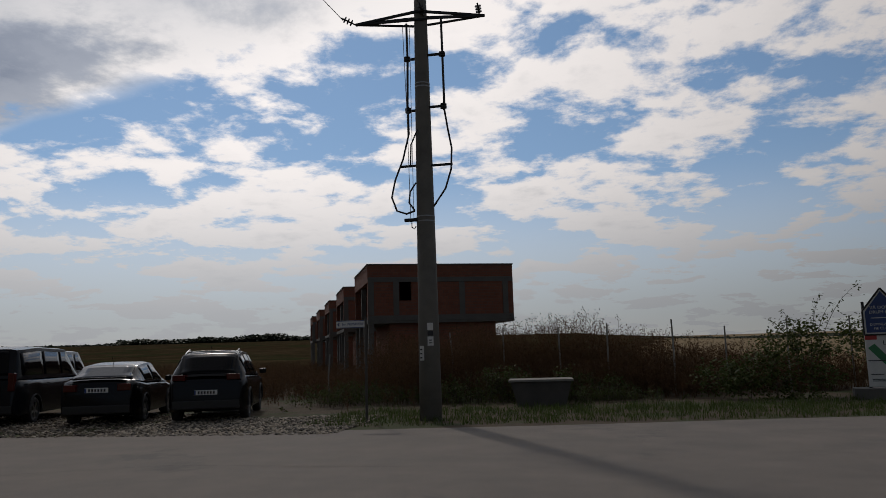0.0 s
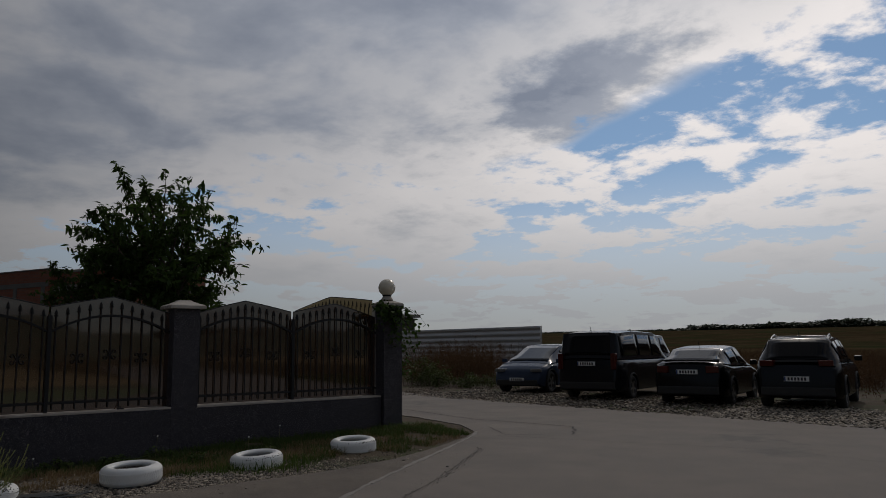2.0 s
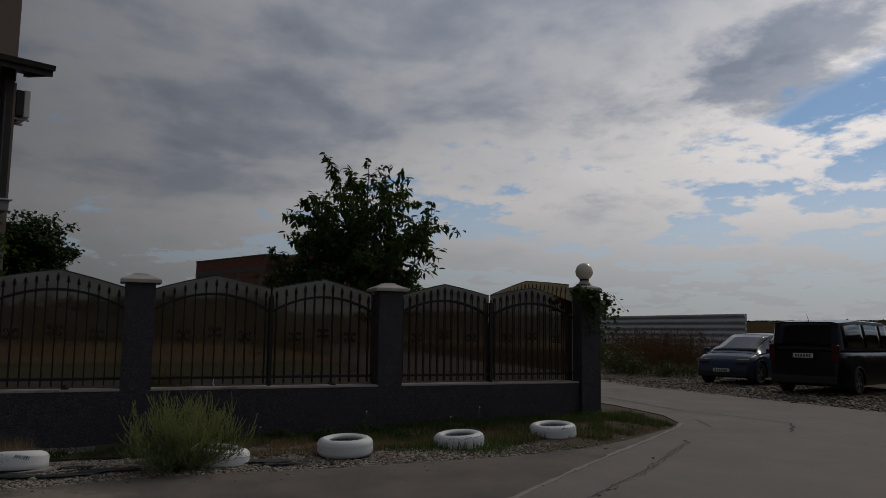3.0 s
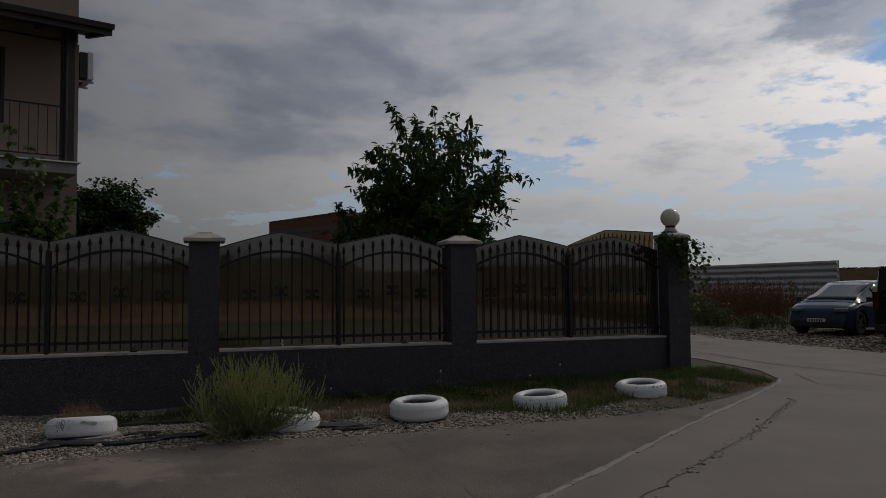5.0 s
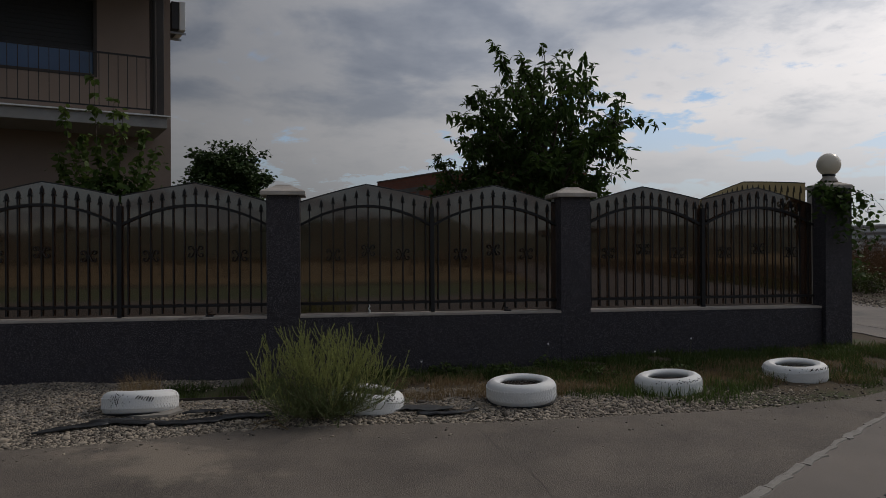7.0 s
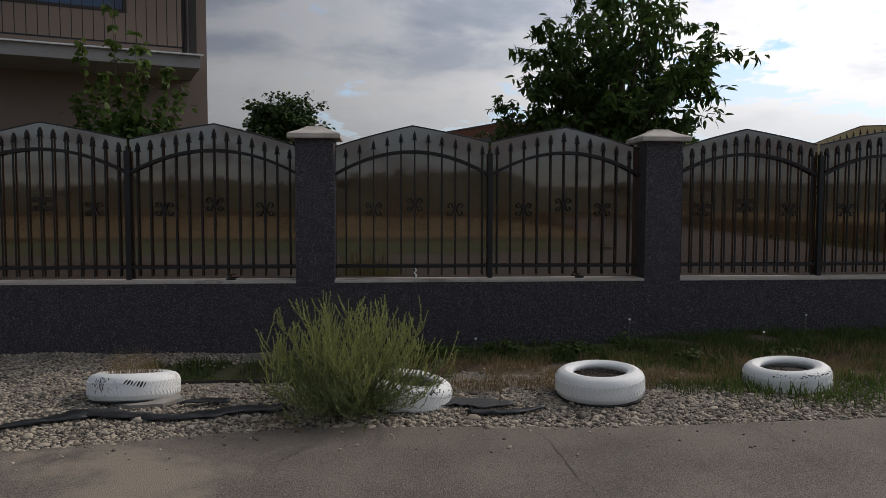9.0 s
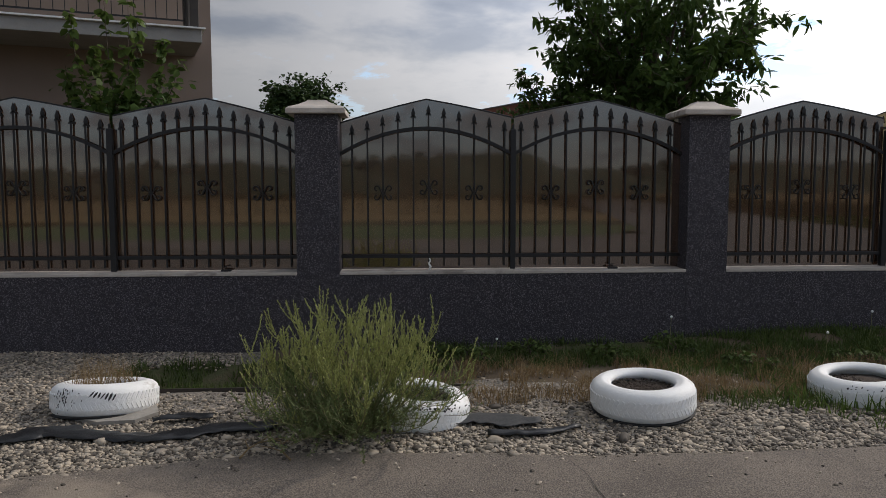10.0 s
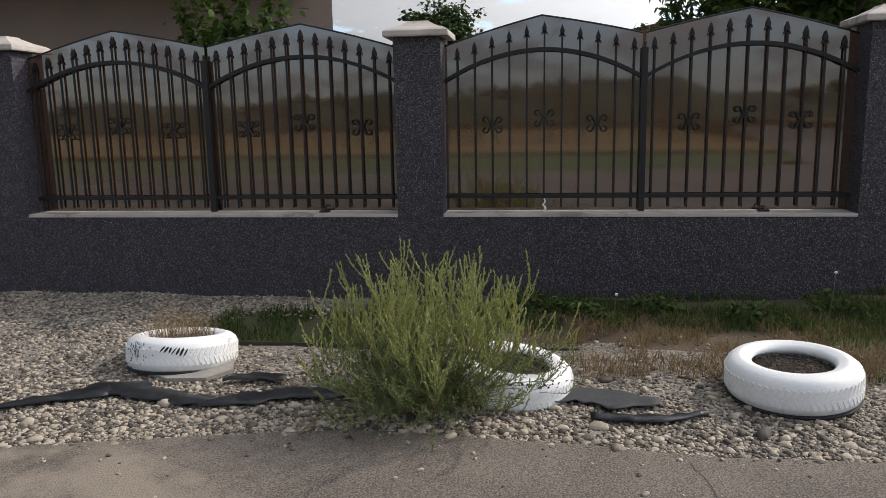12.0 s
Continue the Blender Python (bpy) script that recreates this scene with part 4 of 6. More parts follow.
def leafy(name, points, size, material, parent=None, droop=0.6, slim=0.42, plain=False):
    """Many small folded leaves at points; each hangs by its stalk."""
    n = len(points)
    a = spread(0, 2 * np.pi, n)
    dip = spread(-droop, droop * 0.25, n)
    d = np.stack([np.cos(a) * np.cos(dip), np.sin(a) * np.cos(dip), np.sin(dip)], -1)
    up = np.array([0, 0, 1.0]) + 0.5 * rng.normal(size=(n, 3))
    s = np.cross(d, up)
    s /= np.linalg.norm(s, axis=1)[:, None]
    nrm = np.cross(s, d)
    L = (size * spread(0.7, 1.3, n))[:, None]
    p = np.asarray(points)
    tip = p + d * L - nrm * L * 0.14
    low, high = p + d * L * 0.3 - nrm * L * 0.01, p + d * L * 0.66 - nrm * L * 0.06
    wide, less = s * L * slim / 2, s * L * slim * 0.42
    fold = nrm * L * 0.06
    if plain:
        half_way = (low + high) / 2 + fold
        P = np.stack([p, half_way + wide, tip, half_way - wide], 1).reshape(-1, 3)
        F = (np.array([[0, 1, 2], [0, 2, 3]])[None] + (np.arange(n) * 4)[:, None, None]).reshape(-1, 3)
        return cloud_mesh(name, P, F, material, parent)
    P = np.stack([p, low + wide + fold, high + less + fold, tip, high - less + fold, low - wide + fold, low, high], 1).reshape(-1, 3)
    q = np.array([[0, 1, 6], [1, 2, 7], [1, 7, 6], [2, 3, 7], [0, 6, 5], [6, 7, 4], [6, 4, 5], [7, 3, 4]])
    F = (q[None] + (np.arange(n) * 8)[:, None, None]).reshape(-1, 3)
    return cloud_mesh(name, P, F, material, parent)


def shoot_needles(pts, aim, length, spray, material, parent, half=0.0015):
    """Small leaves pressed along shoots: pts (n, 3), aim (n, 3) the way each shoot grows."""
    n = len(pts)
    d = aim / np.linalg.norm(aim, axis=1)[:, None] + spray * rng.normal(size=(n, 3))
    d /= np.linalg.norm(d, axis=1)[:, None]
    s = np.cross(d, rng.normal(size=(n, 3)))
    s /= np.linalg.norm(s, axis=1)[:, None]
    L = length * spread(0.7, 1.3, n)[:, None]
    V = np.stack([pts - s * half * 0.7, pts + s * half * 0.7, pts + d * L * 0.6 + s * half, pts + d * L, pts + d * L * 0.6 - s * half], 1).reshape(-1, 3)
    F = (np.array([[0, 1, 2], [0, 2, 4], [4, 2, 3]])[None] + (np.arange(n) * 5)[:, None, None]).reshape(-1, 3)
    tagged(cloud_mesh("foliage", V, F, material, parent), kind="stuff")


def broom_bush(loc):
    """A loose broom: woody branches that fork twice and end in upright green shoots, sparse grey-green growth at the foot."""
    b = thing("bush", "bright green feathery bush growing from the gravel", "bush", loc)
    r = random.Random(21)
    stems = bmesh.new()
    tips, tip_aim, foot, foot_aim = [], [], [], []

    def sprig(p, aim, size, store, aims, step):
        """One shoot curving upwards."""
        mid_p = p + aim * size * 0.5
        end = mid_p + (aim * 0.6 + Vector((r.gauss(0, 0.08), r.gauss(0, 0.08), 0.75))).normalized() * size * 0.55
        path = bezier(p, mid_p, end, 4)
        tube(stems, path, 0.0017, 3, 0.0008, False)
        m = int(size / step)
        for i in range(m):
            f = i / m * 3.999
            j = int(f)
            store.append(path[j].lerp(path[j + 1], f - j)[:])
            aims.append((path[j + 1] - path[j])[:])

    for k in range(76):
        a = 2.399963 * k + r.uniform(-0.25, 0.25)
        u = math.sqrt((k + 0.5) / 76)
        reach = 0.72 * u * r.uniform(0.85, 1.08)
        tall = (0.66 + 0.10 * math.sin(2.3 * a + 1)) * math.sqrt(max(0.06, 1 - (u * 0.93) ** 2)) * r.uniform(0.84, 1.06)
        out = Vector((math.cos(a), math.sin(a), 0))
        root = out * 0.05 * r.random()
        end = out * reach + Vector((0, 0, tall))
        branch = bezier(root, root.lerp(end, 0.45) + out * 0.10 * u + Vector((0, 0, -0.07 * u)), end, 8)
        tube(stems, branch, 0.0042, 4, 0.0018, False)
        for j in range(17):
            f = 0.38 + 0.62 * (j + r.random()) / 17
            i = min(int(f * 8), 7)
            p = branch[i].lerp(branch[i + 1], f * 8 - i)
            aim = (out * r.uniform(-0.1, 0.8) * u + Vector((r.gauss(0, 0.42), r.gauss(0, 0.42), r.uniform(0.55, 1.0)))).normalized()
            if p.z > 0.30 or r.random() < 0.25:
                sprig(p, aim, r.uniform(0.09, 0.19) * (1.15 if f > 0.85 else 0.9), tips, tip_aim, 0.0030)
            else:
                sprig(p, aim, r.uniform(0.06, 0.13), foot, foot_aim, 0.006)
    for k in range(150):
        a = r.uniform(0, 2 * math.pi)
        out = Vector((math.cos(a), math.sin(a), 0))
        root = out * r.uniform(0.05, 0.2)
        end = out * r.uniform(0.2, 0.72) + Vector((0, 0, r.uniform(0.03, 0.30)))
        low_branch = bezier(root, root.lerp(end, 0.5) + Vector((0, 0, 0.07)), end, 4)
        tube(stems, low_branch, 0.0024, 3, 0.0012, False)
        for j in range(6):
            p = low_branch[1 + j % 4]
            sprig(p, (out * 0.7 + Vector((r.gauss(0, 0.5), r.gauss(0, 0.5), r.uniform(0.1, 0.7)))).normalized(), r.uniform(0.07, 0.15), foot, foot_aim, 0.0055)
    tagged(part("stem", stems, "bush_stem", b), kind="stuff")
    shoot_needles(np.array(tips), np.array(tip_aim), 0.015, 0.30, "bush", b, 0.0029)
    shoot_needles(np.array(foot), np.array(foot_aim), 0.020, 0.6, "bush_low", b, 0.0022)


broom_bush((2.52, 0.70, 0.0))


def membrane(name, path, half, label, lift=0.015, wave=0.03, material="fabric"):
    """A torn strip of ground sheet lying in folds over the gravel."""
    bm = bmesh.new()
    rows = []
    pts = [Vector((*p, 0)) for p in path]
    for a, b, h0, h1 in zip(pts, pts[1:], half, half[1:]):
        k = max(2, int((b - a).length / 0.04))
        for i in range(k):
            f = i / k
            p, h = a.lerp(b, f), h0 + (h1 - h0) * f
            d = (b - a).normalized()
            s = Vector((-d.y, d.x, 0))
            row = []
            for j in range(7):
                g = j / 3 - 1
                q = p + s * (h * g * (1 + 0.6 * noise.noise((p.x * 11, p.y * 11, g))))
                z = float(ground_z(q.x, q.y)) + lift + wave * (1 - g * g) * (0.6 + noise.noise((q.x * 6, q.y * 6, 1))) + 0.012 * noise.noise((q.x * 20, q.y * 20, 3))
                row.append(bm.verts.new((q.x, q.y, z)))
            rows.append(row)
    for r0, r1 in zip(rows, rows[1:]):
        for j in range(6):
            bm.faces.new((r0[j], r0[j + 1], r1[j + 1], r1[j]))
    ob = part(name, bm, material, None, "", True)
    m = ob.modifiers.new("thickness", "SOLIDIFY")
    m.thickness = 0.004
    return tagged(ob, label, "ground sheet")


membrane("ground_sheet", [(2.82, -1.55), (2.70, -1.30), (2.50, -1.05), (2.60, -0.7), (2.66, -0.42), (2.54, -0.12), (2.46, 0.3)], [0.03, 0.05, 0.12, 0.07, 0.06, 0.08, 0.07],
         "crumpled black plastic ground sheet lying over the pebbles", 0.022, 0.02)
membrane("ground_sheet", [(2.40, 1.32), (2.42, 1.6), (2.44, 1.9)], [0.09, 0.11, 0.04], "flat dusty scrap of grey ground sheet among the pebbles", 0.022, 0.006, "dusty_sheet")
membrane("ground_sheet", [(2.66, 1.50), (2.66, 1.8), (2.58, 2.1)], [0.03, 0.05, 0.02], "torn black edge of ground sheet sticking out of the gravel", 0.02, 0.03)
membrane("ground_sheet", [(2.36, -0.5), (2.30, -0.3), (2.34, -0.1)], [0.02, 0.05, 0.02], "small torn scrap of black ground sheet on pebbles", 0.03, 0.02)

# broken flagstone under the first tyre, thin board along the ditch
slab = thing("flagstone", "broken flat grey stone slab under a tyre", "stone", (2.12, -0.80, 0.0), 15)
part("slab", prism(bmesh.new(), [(-0.2, -0.2), (0.05, -0.26), (0.2, -0.1), (0.23, 0.12), (0.1, 0.25), (-0.16, 0.22)], "z", -0.02, 0.022), "kerb", slab)
edging = thing("edging_board", "thin weathered metal edging half buried beside the ditch", "edging", (1.62, 0.3, 0.02), 0)
part("board", boxed((0, 0, -0.012), (0.010, 2.4, 0.035), 0, 0.003), "dark_wood", edging)


def dry_branch(loc, turn):
    t = thing("twig", "dry broken twig lying on the asphalt edge", "twig", loc, turn)
    bm = tubed([(0, 0, 0.012), (0.12, 0.02, 0.02), (0.26, 0.0, 0.03), (0.4, 0.05, 0.012)], 0.006, 5, 0.002)
    tube(bm, [(0.12, 0.02, 0.02), (0.2, 0.09, 0.03), (0.28, 0.12, 0.012)], 0.004, 5, 0.0015)
    tube(bm, [(0.2, 0.01, 0.025), (0.3, -0.07, 0.03), (0.36, -0.08, 0.012)], 0.004, 5, 0.0015)
    part("branch", bm, "dry", t)


dry_branch((3.02, 0.42, 0.0), 200)
dry_branch((2.98, 0.15, 0.0), 160)


# small things on and by the fence
scrap = thing("paper_scrap", "pale twisted scrap tied to the foot of a fence bar", "scrap", (FX + 0.05, 1.27, 0.656))
part("twist", tubed([(0, 0, 0.0), (0.01, 0.012, 0.03), (0.0, -0.008, 0.06), (0.006, 0.01, 0.085), (0.0, 0.0, 0.11)], 0.012, 7, 0.006), "paper", scrap)
for y in (3.02, -0.62):
    clip = thing("fence_clip", "small black iron clip on the coping", "clip", (FX + 0.06, y, 0.656))
    part("foot", boxed((0, 0, 0.008), (0.05, 0.09, 0.016), 0, 0.004), "iron", clip)
    part("pin", tubed([(0, -0.03, 0.012), (0, -0.03, 0.04), (0.0, 0.01, 0.045)], 0.006, 6), "iron", clip)


def seed_head(loc, h):
    t = thing("wild_flower", "thin weed stalk with a pale round seed head", "plant", loc)
    part("stalk", tubed([(0, 0, 0), (0.01, 0.02, h * 0.5), (0.0, 0.03, h)], 0.003, 5, 0.002), "bush_stem", t)
    bm = bmesh.new()
    bmesh.ops.create_icosphere(bm, subdivisions=2, radius=0.011, matrix=Matrix.Translation((0, 0.03, h)))
    for v in bm.verts:
        v.co += v.normal * 0.004 * noise.noise(v.co * 90)
    part("head", bm, "paper", t, "pale fluffy seed head")


for loc, h in (((0.75, 3.25, 0.0), 0.34), ((1.2, 4.35, 0.02), 0.26), ((0.6, 5.1, 0.04), 0.3), ((0.9, 1.75, 0.0), 0.2)):
    seed_head(loc, h)


# ---- trees ----
def branching_tree(name, loc, label, height, crown, crown_z, limbs, leaf_size, leaves, material, trunk_r=0.09, droop=1.0, seed=1, slim=0.42, low=None, twigs_each=9, tidy=0.55, rising=0.35, plain=False):
    """Trunk, limbs and twigs; leaves gathered in tufts along the twigs so that the outline stays ragged."""
    r = random.Random(seed)
    t = thing(name, label, "tree", loc)
    fork = Vector((0, 0, crown_z * 0.62))
    part("trunk", tubed(bezier(Vector((0, 0, -0.1)), Vector((0.06, 0.05, fork.z * 0.5)), fork, 5), trunk_r, 9, trunk_r * 0.7), "bark", t, "", True)
    pts = []
    twigs = bmesh.new()
    for k in range(limbs):
        a = 2.399963 * k + r.uniform(-0.3, 0.3)
        u = (k + 0.5) / limbs
        rise = math.acos(1 - 1.5 * u)
        reach = crown * r.uniform(0.72, 1.05) * (0.8 if rise > 1.35 else 1.0)
        end = Vector((math.sin(rise) * math.cos(a) * reach, math.sin(rise) * math.sin(a) * reach, crown_z + (height - crown_z) * math.cos(rise) * r.uniform(0.86, 1.03)))
        if low is not None:
            end.z = max(end.z, low)
        start = fork.lerp(Vector((0, 0, crown_z)), r.uniform(0, 1))
        bend = start.lerp(end, 0.5) + Vector((0, 0, 0.18 * reach))
        limb = bezier(start, bend, end, 7)
        part("limb", tubed(limb, trunk_r * 0.42, 6, 0.006), "bark", t, "", True)
        for j in range(twigs_each):
            f = 0.28 + 0.72 * (j + r.random()) / twigs_each
            i = min(int(f * 7), 6)
            p = limb[i].lerp(limb[i + 1], f * 7 - i)
            d = Vector((r.gauss(0, 1), r.gauss(0, 1), r.gauss(rising, 0.6)))
            d = (d + Vector((p.x, p.y, 0)).normalized() * rising * 1.2).normalized()
            q = p + d * crown * r.uniform(0.14, 0.34)
            mid_p = p.lerp(q, 0.5) + Vector((0, 0, 0.04))
            tw = bezier(p, mid_p, q, 4)
            tube(twigs, tw, 0.007, 4, 0.002, False)
            for i2 in range(leaves):
                g = 0.2 + 0.8 * r.random()
                ii = min(int(g * 4), 3)
                s = tw[ii].lerp(tw[ii + 1], g * 4 - ii)
                pts.append(s + Vector((r.gauss(0, 1), r.gauss(0, 1), r.gauss(0, 1))) * leaf_size * tidy)
    tagged(part("twig", twigs, "bark", t), kind="stuff")
    tagged(leafy("crown", np.array([p[:] for p in pts]), leaf_size, material, t, droop, slim, plain), kind="stuff")
    return t


branching_tree("tree", (-3.85, 4.62, 0), "leafy dark green fruit tree behind the fence", 5.0, 1.78, 3.0, 36, 0.155, 17, "leaf", 0.11, 1.45, 3, 0.36, 2.1, 15, 0.22, 0.8)
branching_tree("tree", (-4.1, 3.45, 0), "small low fruit tree with sparse leaves", 3.4, 1.0, 2.35, 14, 0.10, 19, "leaf", 0.05, 1.2, 8, 0.40, 1.9, 13, 0.3, 0.6)
branching_tree("tree", (-52.2, -6.75, 0), "round dark green tree far behind the garden", 9.9, 3.9, 6.2, 40, 0.34, 34, "leaf_far", 0.25, 0.7, 5, 0.7, None, 12, 0.6, 0.35, True)


def sapling(loc):
    """A few upright whips with large leaves, rising over the fence beside the house."""
    t = thing("sapling", "young tree with upright leafy shoots over the fence", "tree", loc)
    r = random.Random(4)
    part("trunk", tubed([(0, 0, -0.05), (0.03, 0.0, 1.0), (0.0, 0.03, 2.2)], 0.035, 7, 0.022), "bark", t, "", True)
    pts, low_pts = [], []
    for k, (y, x, h) in enumerate([(-0.75, 0.1, 1.32), (-0.55, -0.2, 1.0), (-0.2, 0.1, 1.75), (0.1, -0.1, 1.5), (0.35, 0.15, 1.25), (0.7, 0.0, 1.05), (0.95, 0.1, 0.8), (-0.9, 0.0, 0.75)]):
        whip = bezier(Vector((0, 0, 2.1)), Vector((x * 0.8, y * 0.72, 2.15 + h * 0.25)), Vector((x, y * 0.76, 2.1 + h * 1.14)), 8)
        part("limb", tubed(whip, 0.011, 5, 0.003), "bark", t)
        for i in range(72):
            f = (0.25 + 0.75 * math.ceil(r.random() * 9) / 9) * 0.98
            j = min(int(f * 8), 7)
            pts.append(whip[j].lerp(whip[j + 1], f * 8 - j) + Vector((r.gauss(0, 0.022), r.gauss(0, 0.022), r.gauss(0, 0.022))))
    for i in range(560):
        low_pts.append(Vector((r.gauss(0, 0.2), r.gauss(0.05, 0.30), 2.2 + abs(r.gauss(0, 0.24)))))
    tagged(leafy("leaves", np.array([p[:] for p in pts]), 0.12, "leaf_young", t, 1.2, 0.68), kind="stuff")
    tagged(leafy("leaves", np.array([p[:] for p in low_pts]), 0.13, "leaf", t, 1.0, 0.55), kind="stuff")


sapling((-2.9, -2.5, 0))


def creeper():
    """Vine over the corner pillar."""
    t = thing("creeper", "dark green creeper spilling over the corner pillar", "plant", (FX + 0.12, 7.54, 0))
    r = random.Random(9)
    pts = []
    vines = bmesh.new()
    for k in range(16):
        y0 = r.uniform(-0.45, 0.22)
        ends = Vector((0.24 + r.uniform(0, 0.1), y0 + r.uniform(-0.3, 0.35), r.uniform(1.35, 2.0)))
        v = bezier(Vector((-0.1, y0 * 0.6, 2.2)), Vector((0.28, y0, 2.36)), ends, 6)
        tube(vines, v, 0.004, 4, 0.002, False)
        for i in range(34):
            f = r.random()
            j = min(int(f * 6), 5)
            pts.append(v[j].lerp(v[j + 1], f * 6 - j) + Vector((r.gauss(0, 0.035), r.gauss(0, 0.05), r.gauss(0, 0.05))))
    for dy, dz in ((0.75, 1.9), (0.5, 1.75), (0.6, 1.35)):
        v = bezier(Vector((0.1, 0.15, 2.2)), Vector((0.15, 0.45, 2.25)), Vector((0.1, dy, dz)), 6)
        tube(vines, v, 0.004, 4, 0.002, False)
        for i in range(16):
            f = r.random()
            j = min(int(f * 6), 5)
            pts.append(v[j].lerp(v[j + 1], f * 6 - j) + Vector((r.gauss(0, 0.03), r.gauss(0, 0.03), r.gauss(0, 0.03))))
    for i in range(120):
        pts.append(Vector((r.gauss(0.0, 0.12), 0.28 + abs(r.gauss(0, 0.08)), r.uniform(1.0, 2.1))))
    tagged(part("vine", vines, "bark", t), kind="stuff")
    tagged(leafy("leaves", np.array([p[:] for p in pts]), 0.075, "leaf", t, 1.2, 0.7), kind="stuff")


creeper()


# ---- weeds and scrub of the field ----
def weed_bank(name, spots, label, material, leaf, count, height, category="weeds"):
    """Tall weeds: leaning stalks with side twigs, small leaves held along the twigs, in drifts."""
    quads, pts = [], []

    def strip(p, q, w):
        a = spread(0, 3.14, len(p))
        s = np.stack([np.cos(a), np.sin(a), 0 * a], -1) * w[:, None]
        quads.append(np.stack([p - s, p + s, q + s * 0.35, q - s * 0.35], 1))
    for (cx, cy, rx, ry, h) in spots:
        n = int(count * rx * ry)
        x, y = rng.normal(cx, rx * 0.5, n), rng.normal(cy, ry * 0.5, n)
        d = ((x - cx) / rx) ** 2 + ((y - cy) / ry) ** 2
        hh = h * height * np.clip(1.08 - 0.35 * d, 0.3, 1) * spread(0.5, 1.08, n)
        root = np.stack([x, y, 0 * x - 0.02], -1)
        tip = root + np.stack([rng.normal(0, 0.16, n) * hh, rng.normal(0, 0.16, n) * hh, hh], -1)
        strip(root, tip, 0.006 + 0.004 * rng.random(n))
        for k in range(leaf // 2):
            f = spread(0.15, 0.98, n)
            p = root + (tip - root) * f[:, None]
            a, e = spread(0, 6.28, n), spread(0.3, 1.2, n)
            L = hh * (0.10 + 0.22 * (1 - f)) * spread(0.6, 1.2, n) + 0.05
            q = p + np.stack([np.cos(a) * np.cos(e), np.sin(a) * np.cos(e), np.sin(e)], -1) * L[:, None]
            strip(p, q, 0.0035 + 0.002 * rng.random(n))
            for g in (0.55, 0.95):
                pts.append(p + (q - p) * (g + rng.normal(0, 0.1, n))[:, None] + rng.normal(0, 0.012, (n, 3)))
    t = thing(name, label, category, kind="stuff")
    Q = np.concatenate(quads).reshape(-1, 3)
    tagged(cloud_mesh("stalks", Q, np.arange(len(Q)).reshape(-1, 4), "weeds" if material == "weeds" else "bark", t), kind="stuff")
    tagged(leafy("foliage", np.concatenate(pts), 0.085, material, t, 0.9, 0.34, True), kind="stuff")
    return t


def clump_shrub(name, clumps, leaf, material, label, seed=2):
    """A rounded shrub: uneven heaps of leaves over a few stems, with gaps between the heaps."""
    r = random.Random(seed)
    t = thing(name, label, "shrub")
    pts = []
    stems = bmesh.new()
    for cx, cy, cz, rad, n in clumps:
        tube(stems, bezier(Vector((cx, cy, 0)), Vector((cx + r.gauss(0, 0.1), cy, cz * 0.5)), Vector((cx, cy, cz)), 4), 0.012, 5, 0.004, False)
        for k in range(14):
            d = Vector((r.gauss(0, 1), r.gauss(0, 1), r.gauss(0.25, 0.8))).normalized() * rad * r.uniform(0.55, 1.05)
            c = Vector((cx, cy, cz)) + d
            tube(stems, [Vector((cx, cy, cz)), c], 0.005, 4, 0.002, False)
            for i in range(n):
                pts.append((c.x + r.gauss(0, rad * 0.22), c.y + r.gauss(0, rad * 0.22), max(0.03, c.z + r.gauss(0, rad * 0.2))))
    tagged(part("stem", stems, "bark", t), kind="stuff")
    tagged(leafy("leaves", np.array(pts), leaf, material, t, 0.8, 0.5), kind="stuff")


weed_bank("dry_weeds", [(8.2, 25.0, 2.4, 2.0, 2.1), (10.6, 26.0, 2.6, 2.5, 2.45), (13.2, 26.0, 2.6, 2.5, 1.9), (15.8, 26.5, 2.8, 2.5, 1.45), (6.2, 23.8, 2.0, 2.0, 1.9), (4.9, 27.0, 2.2, 2.2, 2.1), (7.3, 28.5, 2.4, 2.0, 2.4), (12, 23.4, 4.0, 1.2, 1.15), (18.5, 26, 3, 2, 1.2)],
          "tall dry brown weeds of the overgrown field", "weeds", 24, 90, 1.0)
weed_bank("dry_weeds", [(4.3, 25, 2.2, 3, 0.75), (1.2, 27, 3, 3, 0.7), (-2.5, 27, 3, 3, 0.75), (-6.5, 26, 3, 3, 0.9), (-10.5, 24, 3, 3, 1.1), (-13.5, 21.5, 2.5, 2.5, 1.35), (-16.5, 22, 2.5, 3, 1.4), (-20, 24, 3, 3, 1.3), (-9, 29, 5, 3, 0.8)],
          "knee-high brown and green weeds behind the parked cars", "weeds", 14, 56, 1.25)
weed_bank("green_weeds", [(7.0, 21.6, 2.0, 0.9, 0.6), (11.5, 21.3, 2.0, 0.7, 0.5), (4.6, 21.8, 1.8, 1.4, 0.7), (-10.5, 18.6, 1.3, 0.8, 0.5), (-13.0, 17.9, 1.5, 1.0, 0.7), (8.8, 22.3, 1.3, 0.8, 1.05), (11.0, 22.6, 1.2, 0.7, 0.85)],
          "green and yellowing weeds at the edge of the field", "shrub", 16, 70, 1.0)
